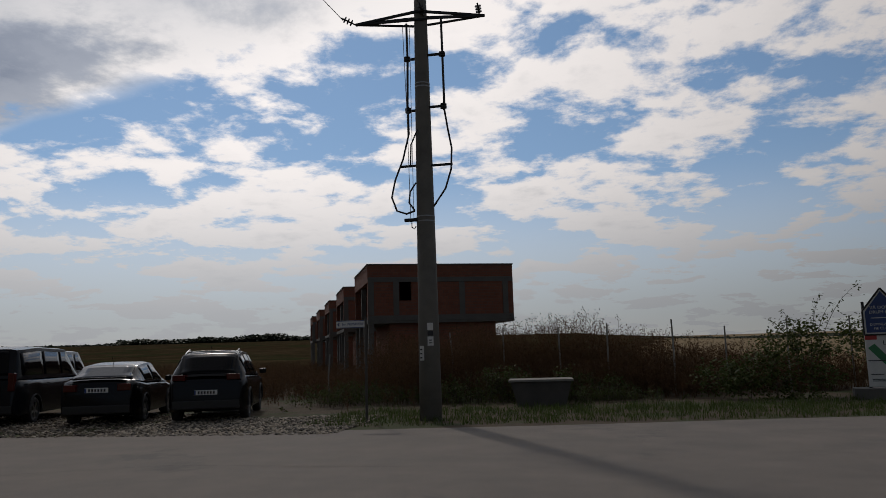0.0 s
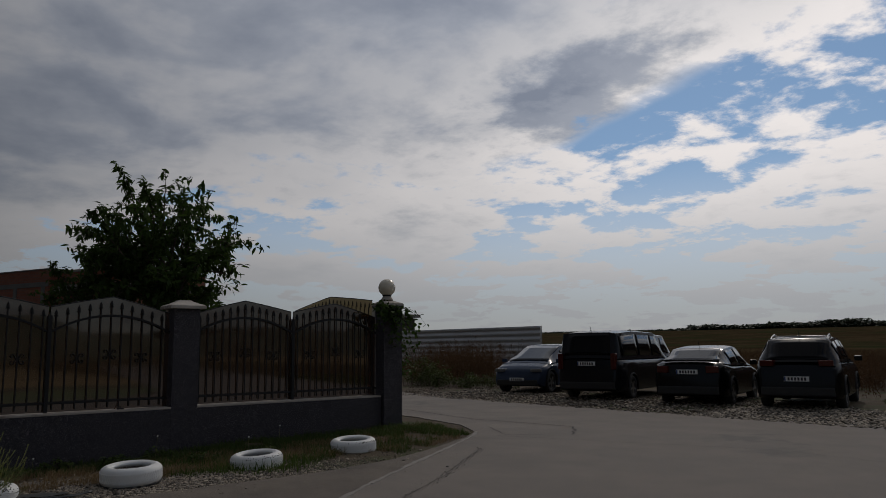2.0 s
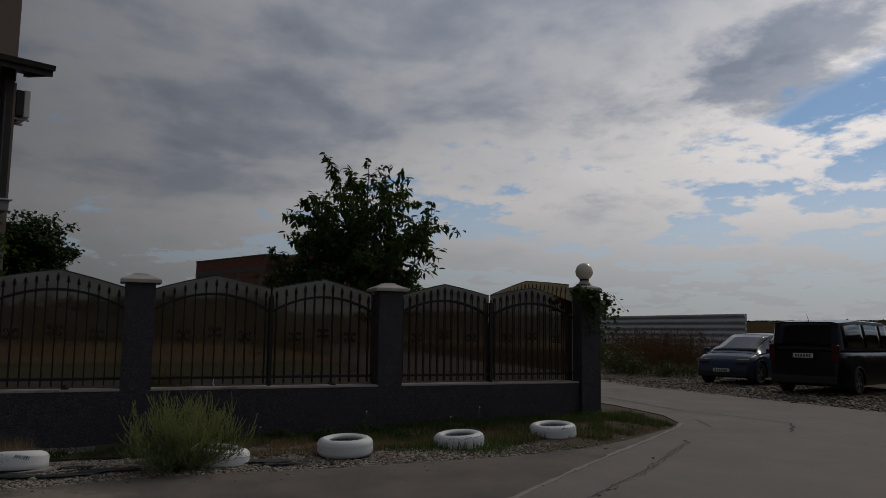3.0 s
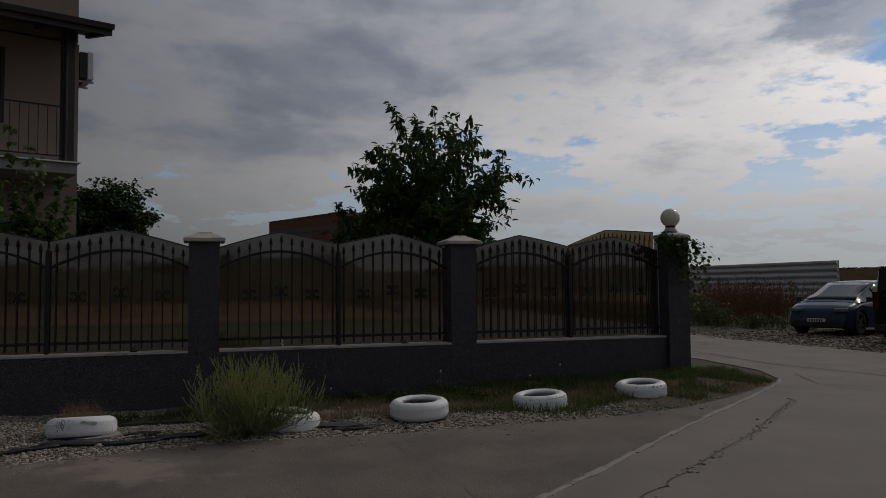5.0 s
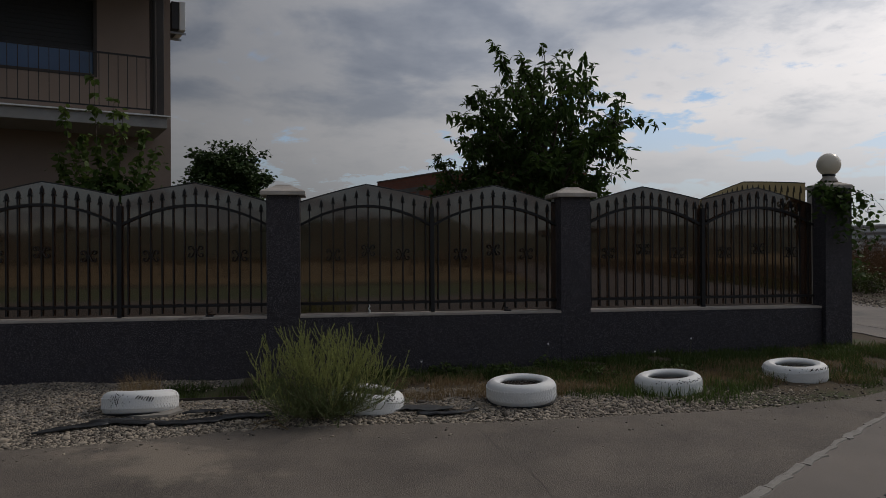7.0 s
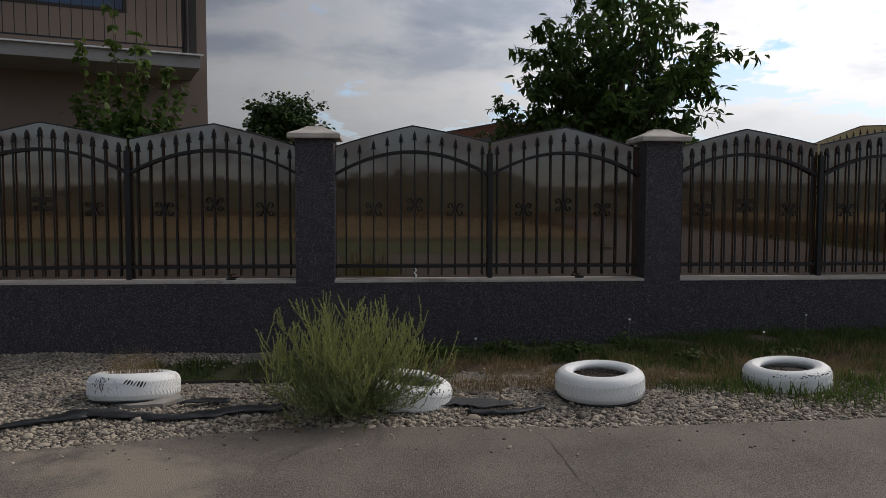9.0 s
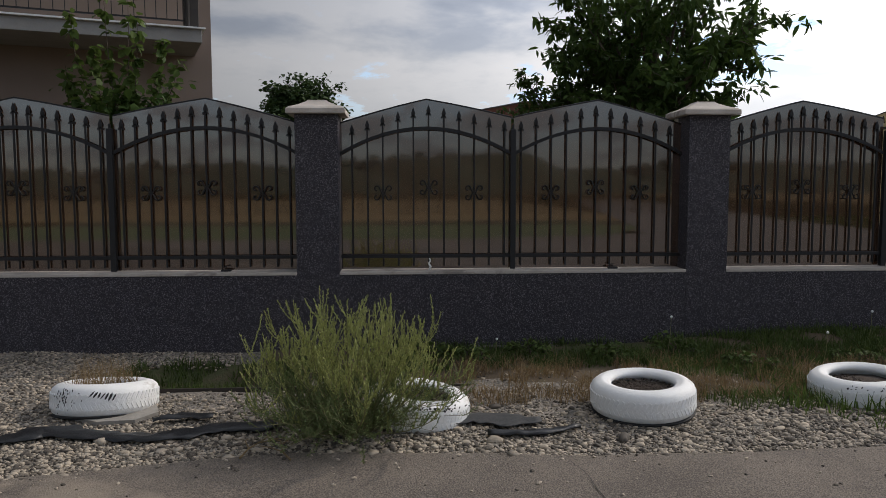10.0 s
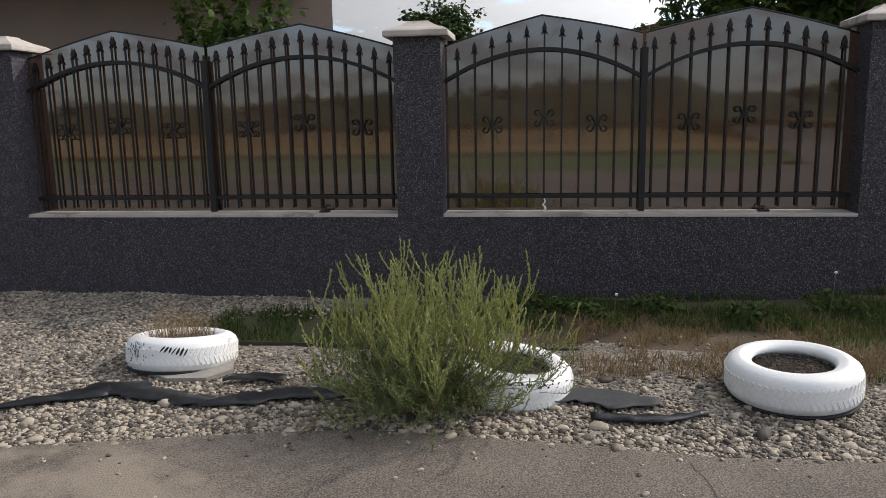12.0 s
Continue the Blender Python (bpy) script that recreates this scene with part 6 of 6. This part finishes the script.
power_pole((7.93, 16.83, 0))
overhead = thing("overhead_wire", "thin black overhead wires leaving the pole", "wire")
for x0, z0, x1, z1 in ((6.09, 9.38, 1.6, 11.0), (7.95, 9.6, 2.6, 11.2)):
    a, b = Vector((x0, 16.6, z0)), Vector((x1, -36.0, z1))
    part("wire", tubed([a.lerp(b, t) + Vector((0, 0, -1.4 * t * (1 - t))) for t in [i / 20 for i in range(21)]], 0.009, 5), "cable", overhead)
# the next pole of the line, far down the side road
far_pole = thing("power_pole", "plain concrete pole holding the overhead wires", "power pole", (2.1, -36.0, 0))
part("shaft", tubed([(0, 0, -0.2), (0, 0, 6), (0, 0, 11.3)], 0.22, 12, 0.12), "pole", far_pole)
part("crossarm", boxed((0, 0, 11.05), (1.6, 0.1, 0.1)), "iron", far_pole)


# ---- street sign ----
def text_part(name, words, size, material, parent, m):
    """Letters cut from flat sheet, from the built-in font."""
    cu = bpy.data.curves.new(name, "FONT")
    cu.body, cu.size, cu.extrude, cu.align_x, cu.align_y = words, size, 0.002, "CENTER", "CENTER"
    tmp = bpy.data.objects.new(name, cu)
    me = bpy.data.meshes.new_from_object(tmp)
    bpy.data.objects.remove(tmp)
    me.materials.clear()
    me.materials.append(M[material])
    ob = new(name, me)
    ob.parent = parent
    ob.matrix_basis = m
    return ob


s = thing("street_sign", "white street name sign with arrow on a thin dull grey post", "sign", (6.53, 16.6, 0))
part("post", tubed([(0, 0, -0.1), (0, 0, 2.29)], 0.03, 10), "old_concrete", s)
bd = part("board", boxed((-0.34, -0.045, 2.15), (0.66, 0.02, 0.17), 0, 0.004), "paper", s, "white board with blue letters")
part("border", boxed((-0.34, -0.057, 2.225), (0.66, 0.006, 0.014)), "sign_blue", bd)
part("border", boxed((-0.34, -0.057, 2.075), (0.66, 0.006, 0.014)), "sign_blue", bd)
part("arrow", prism(bmesh.new(), [(-0.645, 2.15), (-0.60, 2.195), (-0.585, 2.185), (-0.615, 2.15), (-0.585, 2.115), (-0.60, 2.105)], "y", -0.062, -0.056), "sign_blue", bd)
text_part("lettering", "Str. PRIMAVERII", 0.075, "sign_blue", bd, pose(-0.28, -0.06, 2.148, 90, 0, 0))


# ---- notice boards by the road ----
def notice_boards(loc):
    n = thing("notice_board", "blue gabled greeting board above a white advertisement panel", "sign board", loc, -12)
    # local: x to the right, y away from the road
    for x in (0.03, 0.83):
        part("post", boxed((x, 0.06, 1.2), (0.06, 0.06, 2.4)), "trim_black", n)
    g = [(0.0, 1.58), (0.86, 1.58), (0.86, 2.17), (0.43, 2.72), (0.0, 2.17)]
    blue = part("greeting_board", prism(bmesh.new(), g, "y", 0.0, 0.03), "paper", n, "white-edged blue gabled board")
    c = (0.43, 2.02)
    part("field", prism(bmesh.new(), [(c[0] + (u - c[0]) * 0.86, c[1] + (v - c[1]) * 0.88) for u, v in g], "y", -0.006, 0.0), "sign_blue", blue)
    bm = bmesh.new()
    for (ax, az), (bx, bz) in zip(g, g[1:] + g[:1]):
        tube(bm, [(ax, -0.01, az), (bx, -0.01, bz)], 0.022, 6)
    part("rim", bm, "trim_black", blue)
    for words, z, size in (("VĂ DORIM", 2.24, 0.11), ("DRUM BUN", 2.13, 0.11), ("DUMNEZEU SĂ", 1.83, 0.085), ("FIE CU VOI", 1.73, 0.085)):
        text_part("lettering", words, size, "paper", blue, pose(0.43, -0.01, z, 90, 0, 0))
    part("bar", boxed((0.43, -0.01, 1.99), (0.5, 0.006, 0.02)), "paper", blue)
    white = part("advert_panel", boxed((0.53, 0.015, 0.94), (1.06, 0.03, 1.24), 0, 0.004), "paper", n, "white advertisement panel with a green stripe")
    part("stripe", prism(bmesh.new(), [(0.05, 1.26), (0.2, 1.36), (0.86, 0.55), (0.72, 0.46)], "y", -0.006, -0.001), "sign_green", white)
    part("badge", boxed((0.13, -0.004, 1.51), (0.26, 0.008, 0.1), 0, 0.003), "sign_red", white)
    text_part("lettering", "LOT", 0.15, "ink", white, pose(0.52, -0.006, 1.38, 90, 0, 0))
    text_part("lettering", "475", 0.12, "ink", white, pose(0.52, -0.006, 1.24, 90, 0, 0))
    for z, x, w in ((0.62, 0.2, 0.28), (0.50, 0.3, 0.44), (0.46, 0.3, 0.44), (0.95, 0.53, 1.0)):
        part("bar", boxed((x, -0.004, z), (w, 0.006, 0.02)), "ink", white)
    base = thing("plinth", "low grey concrete plinth under the notice boards", "plinth", loc, -12)
    part("block", boxed((0.5, 0.1, 0.09), (1.7, 0.6, 0.40), 0, 0.02), "frame_concrete", base)


notice_boards((18.12, 20.6, 0))

# ---- concrete trough, posts ----
tr = thing("concrete_trough", "old concrete well head with a pale flat rim", "trough", (10.12, 20.7, 0), 4)
part("body", prism(bmesh.new(), [(-0.62, 0.0), (0.62, 0.0), (0.78, 0.62), (-0.78, 0.62)], "y", -0.5, 0.5), "old_concrete", tr)
part("rim", boxed((0, 0, 0.66), (1.68, 1.15, 0.06), 0, 0.015), "concrete", tr, "pale worn rim slab")
for x, y, h in ((6.9, 25.2, 2.1), (8.7, 24.9, 2.2), (10.5, 24.6, 2.15), (12.0, 24.2, 2.2), (13.9, 24.0, 2.25), (15.5, 24.4, 2.0), (17.3, 24.6, 2.2), (2.8, 24.6, 1.5), (19.2, 25, 2.2), (21.5, 25.5, 2.2)):
    fp = thing("fence_stake", "thin weathered wooden fence stake among the weeds", "post", (x, y, 0), rng.uniform(0, 90), "field fence stakes")
    part("stake", tubed([(0, 0, -0.2), (rng.normal(0, 0.02), 0.01, h / 2), (rng.normal(0, 0.04), 0.0, h)], 0.03, 6, 0.024), "concrete", fp)


# ---- parked cars ----
def wheel(parent, x, y, r, out):
    """Tyre with a five-spoke rim; out: +1 or -1, the side it faces."""
    w = part("wheel", lathe(bmesh.new(), [(r * 0.62, -0.10), (r * 0.93, -0.10), (r, -0.07), (r, 0.07), (r * 0.93, 0.10), (r * 0.62, 0.10)], 32), "rubber", parent, "black tyre", True)
    w.matrix_basis = pose(x, y, r, 0, 90, 0)
    bm = lathe(bmesh.new(), [(r * 0.60, -0.09), (r * 0.66, -0.09), (r * 0.66, 0.095), (r * 0.60, 0.095)], 28)
    for k in range(5):
        m = Matrix.Rotation(2 * math.pi * k / 5, 4, "Z") @ Matrix.Translation((r * 0.33, 0, 0.08 * out)) @ Matrix.Diagonal((r * 0.62, 0.055, 0.02, 1))
        bmesh.ops.create_cube(bm, size=1, matrix=m)
    part("rim", bm, "alloy", w, "grey alloy rim")
    part("hub", lathe(bmesh.new(), [(0.0, -0.05), (r * 0.58, -0.05), (r * 0.58, 0.03), (0.0, 0.03)], 20), "trim_black", w)


def car(name, label, loc, heading, wb, width, ro, fo, r, deck, glass, paint, inset=0.0, roof_in=0.74, tail=(0.82, 1.05), side=(), clear=0.22, front_lamps=(0.62, 0.75), rails=False, spoiler=None, tall_lamps=False, dark_rear=False, plate_z=None):
    """deck: upper line of the body as (y, z); glass: side view of the cabin as (y, z) from rear base to windscreen base. y points forwards from the rear axle."""
    c = thing(name, label, "car", loc, heading)
    W = width / 2
    y0, y1 = -ro, wb + fo
    dy, dz = [p[0] for p in deck], [p[1] for p in deck]
    gy_, gz_ = [p[0] for p in glass], [p[1] for p in glass]

    def deck_z(y):
        return float(np.interp(y, dy, dz))

    def half(y):
        s = abs((y - (y0 + y1) / 2) / ((y1 - y0) / 2))
        return W * (1 - 0.13 * max(0, (s - 0.72) / 0.28) ** 2.2)
    bm = bmesh.new()
    rows = []
    for y in np.linspace(y0, y1, 76):
        w, zt = half(y), deck_z(y)
        end = max(0, 1 - min(y - y0, y1 - y) / 0.16)
        zb = clear + 0.10 * end
        arch = zb
        for yw in (0, wb):
            d = abs(y - yw)
            if d < r + 0.07:
                arch = max(arch, r + math.sqrt((r + 0.07) ** 2 - d * d))
        arch = min(arch, zt - 0.14)
        m = (zt + arch) / 2
        sec = [(0, zt + 0.025), (0.5 * w, zt + 0.02), (0.8 * w, zt), (0.93 * w, zt - 0.03), (0.985 * w, zt - 0.09), (w, (zt - 0.09 + m) / 2), (w, m), (0.99 * w, arch + 0.02), (0.965 * w, arch), (0.72 * w, arch), (0.70 * w, zb), (0, zb)]
        sec = [(x * (1 - 0.03 * end), z) for x, z in sec]
        ring = [bm.verts.new((x, y, z)) for x, z in sec] + [bm.verts.new((-x, y, z)) for x, z in sec[-2:0:-1]]
        rows.append(ring)
    for a, b in zip(rows, rows[1:]):
        for k in range(len(a)):
            j = (k + 1) % len(a)
            bm.faces.new((a[k], a[j], b[j], b[k]))
    bm.faces.new(rows[0])
    bm.faces.new(rows[-1][::-1])
    bmesh.ops.recalc_face_normals(bm, faces=bm.faces)
    body = part("body", bm, paint, c, "", True)
    body.data.set_sharp_from_angle(angle=radians(38))

    FR = (0.0, 0.12, 0.5, 0.86, 0.97)

    def cabin_x(y, f):
        b = half(y) * 0.955 - inset
        return b * (1 - (1 - roof_in) * (f ** 1.35))

    def cabin(y):
        zb, zr = deck_z(y) - 0.02, float(np.interp(y, gy_, gz_))
        return zb, max(zr, zb + 0.012)
    bm = bmesh.new()
    rows = []
    for y in np.linspace(gy_[0], gy_[-1], 44):
        zb, zr = cabin(y)
        sec = [(cabin_x(y, f), zb + (zr - zb) * f) for f in FR] + [(cabin_x(y, 1) * 0.8, zr + 0.008), (0, zr + 0.018)]
        rows.append([bm.verts.new((x, y, z)) for x, z in sec] + [bm.verts.new((-x, y, z)) for x, z in sec[-2::-1]])
    for a, b in zip(rows, rows[1:]):
        for k in range(len(a) - 1):
            bm.faces.new((a[k], a[k + 1], b[k + 1], b[k]))
    bmesh.ops.recalc_face_normals(bm, faces=bm.faces)
    roof = part("cabin", bm, paint, c, "", True)
    roof.data.set_sharp_from_angle(angle=radians(32))

    def screen(nm, a, b, stuff="glass"):
        """A pane on the sloping end of the cabin between cabin stations a and b."""
        bm2 = bmesh.new()
        grid = []
        for t in np.linspace(0.10, 0.93, 7):
            y = a + (b - a) * t
            zb, zr = cabin(y)
            wd = cabin_x(y, 1) * 0.97 if zr - zb > 0.15 else cabin_x(y, 0) * 0.86
            wd = min(wd, half(y) * (0.80 - 0.14 * t))
            grid.append([bm2.verts.new((wd * u, y, zr + 0.02 - 0.012 * abs(u) ** 2 + 0.010)) for u in (-1, -0.6, 0, 0.6, 1)])
        for g0, g1 in zip(grid, grid[1:]):
            for k in range(4):
                bm2.faces.new((g0[k], g0[k + 1], g1[k + 1], g1[k]))
        bmesh.ops.recalc_face_normals(bm2, faces=bm2.faces)
        ob = part(nm, bm2, stuff, c, "dark glossy glass", True)
        ob.modifiers.new("thickness", "SOLIDIFY").thickness = 0.006
    screen("rear_window", gy_[0], gy_[1], "tint" if dark_rear or tall_lamps else "glass")
    screen("windscreen", gy_[-1], gy_[-2])
    for a, b in side:
        for s in (-1, 1):
            bm2 = bmesh.new()
            grid = []
            for y in np.linspace(a, b, 10):
                zb, zr = cabin(y)
                top = 0.86 if zr - zb > 0.2 else 0.4
                grid.append([bm2.verts.new((s * (cabin_x(y, f) + 0.007), y, zb + (zr - zb) * f)) for f in (0.12, 0.5, top)])
            for g0, g1 in zip(grid, grid[1:]):
                for k in range(2):
                    bm2.faces.new((g0[k], g0[k + 1], g1[k + 1], g1[k]))
            ob = part("side_window", bm2, "tint", c, "", True)
            ob.modifiers.new("thickness", "SOLIDIFY").thickness = 0.004
    for y in (0, wb):
        for s in (-1, 1):
            wheel(c, s * (W - 0.115), y, r, s)
            a = bmesh.new()
            tube(a, [(s * (W + 0.002), y + (r + 0.06) * math.cos(k), r + (r + 0.06) * math.sin(k)) for k in [math.pi * i / 12 for i in range(13)]], 0.022, 6)
            part("wheel_arch", a, "trim_black", c)
    # rear: lamps, plate, bumper; front: lamps, grille, plate
    for s in (-1, 1):
        if tall_lamps:
            part("tail_lamp", boxed((s * (W * 0.80), y0 + 0.065, (tail[0] + tail[1]) / 2), (0.14, 0.16, tail[1] - tail[0]), 0, 0.02), "lamp_red", c, "red tail lamp")
        else:
            part("tail_lamp", boxed((s * (W * 0.66), y0 + 0.075, (tail[0] + tail[1]) / 2), (0.30, 0.18, tail[1] - tail[0]), s * 14, 0.02), "lamp_red", c, "red tail lamp")
        part("head_lamp", boxed((s * (W * 0.70), y1 - 0.13, (front_lamps[0] + front_lamps[1]) / 2), (0.36, 0.24, front_lamps[1] - front_lamps[0]), s * -24, 0.025), "lamp_clear", c, "clear head lamp")
        mz = deck_z(glass[-1][0]) + 0.09
        part("mirror", boxed((s * (W + 0.10), glass[-1][0] - 0.42, mz), (0.18, 0.10, 0.13), 0, 0.025), paint, c)
        for a, b in side[:2]:
            part("door_handle", boxed((s * (W - 0.012), a + 0.15, deck_z(a) - 0.14), (0.03, 0.16, 0.025), 0, 0.006), paint, c)
        part("sill", boxed((s * (W - 0.05), wb / 2, clear + 0.05), (0.08, wb - 2 * r - 0.2, 0.1), 0, 0.015), "trim_black", c)
    part("bumper", boxed((0, y0 + 0.06, clear + 0.16), (width * 0.84, 0.16, 0.2), 0, 0.03), "trim_black", c)
    part("bumper", boxed((0, y1 - 0.06, clear + 0.12), (width * 0.80, 0.16, 0.18), 0, 0.03), "trim_black", c)
    pz = plate_z if plate_z else (tail[0] + tail[1]) / 2 - 0.06
    pl = part("number_plate", boxed((0, y0 - 0.012, pz), (0.52, 0.016, 0.11), 0, 0.003), "plate", c, "white number plate")
    part("blue_band", boxed((-0.24, y0 - 0.021, pz), (0.035, 0.004, 0.1)), "sign_blue", pl)
    for k in range(6):
        part("print", boxed((-0.16 + 0.068 * k, y0 - 0.021, pz), (0.042, 0.004, 0.07)), "ink", pl)
    pf = part("number_plate", boxed((0, y1 + 0.012, clear + 0.22), (0.52, 0.016, 0.11), 0, 0.003), "plate", c, "white number plate")
    for k in range(6):
        part("print", boxed((-0.16 + 0.068 * k, y1 + 0.021, clear + 0.22), (0.042, 0.004, 0.07)), "ink", pf)
    if rails:
        for s in (-1, 1):
            x = s * cabin_x((gy_[1] + gy_[2]) / 2, 1) * 0.93
            part("roof_rail", tubed([(x, gy_[1] + 0.05, gz_[1]), (x, gy_[1] + 0.2, gz_[1] + 0.06), (x, gy_[2] - 0.3, gz_[2] + 0.05), (x, gy_[2] - 0.1, gz_[2])], 0.018, 6), "metal_grey", c, "silver roof rail")
        for y in (gy_[1] + 0.5, gy_[2] - 0.7):
            part("roof_bar", boxed((0, y, gz_[1] + 0.075), (width * 0.62, 0.07, 0.03), 0, 0.01), "metal_grey", c)
    if spoiler:
        part("spoiler", boxed((0, spoiler[0], spoiler[1]), (width * 0.7, 0.16, 0.035), 0, 0.012), paint, c)
    part("antenna", tubed([(0.0, gy_[1] + 0.25, gz_[1]), (0.0, gy_[1] + 0.1, gz_[1] + 0.2)], 0.006, 5), "trim_black", c)
    return c


HEAD = 19.0
SEDAN = dict(wb=2.58, width=1.77, ro=0.95, fo=0.92, r=0.315, deck=[(-0.95, 0.72), (-0.90, 0.98), (-0.72, 1.05), (0.2, 0.98), (1.6, 0.95), (2.25, 0.94), (3.1, 0.80), (3.42, 0.66), (3.5, 0.5)],
             glass=[(-0.62, 1.04), (0.12, 1.38), (1.1, 1.45), (1.45, 1.42), (2.42, 0.93)], side=[(0.05, 0.82), (0.9, 1.85)], tail=(0.80, 0.97))
car("car", "black saloon car with a small boot spoiler parked on gravel", (-0.15, 17.05, 0), HEAD, paint="paint_black", spoiler=(-0.78, 1.10), **SEDAN)
car("car", "black compact SUV with silver roof rails parked on gravel", (2.32, 17.55, 0), HEAD, wb=2.66, width=1.82, ro=0.90, fo=0.95, r=0.345,
    deck=[(-0.90, 0.62), (-0.84, 0.98), (-0.55, 1.10), (0.3, 1.08), (1.7, 1.05), (2.4, 1.04), (3.2, 0.94), (3.5, 0.78), (3.61, 0.55)],
    glass=[(-0.80, 1.06), (-0.28, 1.58), (0.6, 1.65), (1.5, 1.62), (2.55, 1.03)], paint="paint_black", side=[(-0.35, 0.15), (0.25, 0.95), (1.05, 1.95)], tail=(0.98, 1.12), clear=0.26, rails=True, dark_rear=True, plate_z=0.70)
car("van", "dark grey passenger van seen from its tinted rear window", (-3.25, 16.95, 0), HEAD, wb=3.2, width=1.93, ro=1.05, fo=0.90, r=0.33,
    deck=[(-1.05, 0.6), (-1.0, 1.08), (-0.9, 1.14), (3.0, 1.12), (3.4, 1.06), (3.95, 0.86), (4.1, 0.55)],
    glass=[(-1.0, 1.13), (-0.80, 1.84), (0.3, 1.91), (2.35, 1.88), (3.55, 1.02)], paint="paint_grey", roof_in=0.88, side=[(-0.7, 0.55), (0.65, 1.75), (1.85, 2.75)], tail=(0.84, 1.28), tall_lamps=True, clear=0.24)
car("car", "blue-grey electric hatchback parked nose out on the dirt", (-7.75, 20.1, 0), HEAD + 180, wb=2.77, width=1.81, ro=0.82, fo=0.72, r=0.345,
    deck=[(-0.82, 0.6), (-0.76, 1.0), (-0.5, 1.06), (0.5, 1.02), (2.0, 1.0), (2.75, 0.96), (3.2, 0.84), (3.4, 0.72), (3.49, 0.5)],
    glass=[(-0.72, 1.03), (-0.2, 1.48), (0.6, 1.55), (1.4, 1.52), (2.85, 0.95)], paint="paint_blue", side=[(-0.1, 0.7), (0.8, 1.75)], tail=(0.85, 1.0), front_lamps=(0.68, 0.78))
car("van", "pale van parked in front of the dark van", (-7.2, 22.8, 0), HEAD, wb=3.2, width=1.93, ro=1.05, fo=0.90, r=0.33,
    deck=[(-1.05, 0.6), (-1.0, 1.08), (-0.9, 1.14), (3.0, 1.12), (3.4, 1.06), (3.95, 0.86), (4.1, 0.55)],
    glass=[(-1.0, 1.13), (-0.80, 1.84), (0.3, 1.91), (2.35, 1.88), (3.55, 1.02)], paint="paint_silver", roof_in=0.88, side=[(-0.7, 0.55), (0.65, 1.75), (1.85, 2.75)], tail=(0.84, 1.28), tall_lamps=True, clear=0.24)
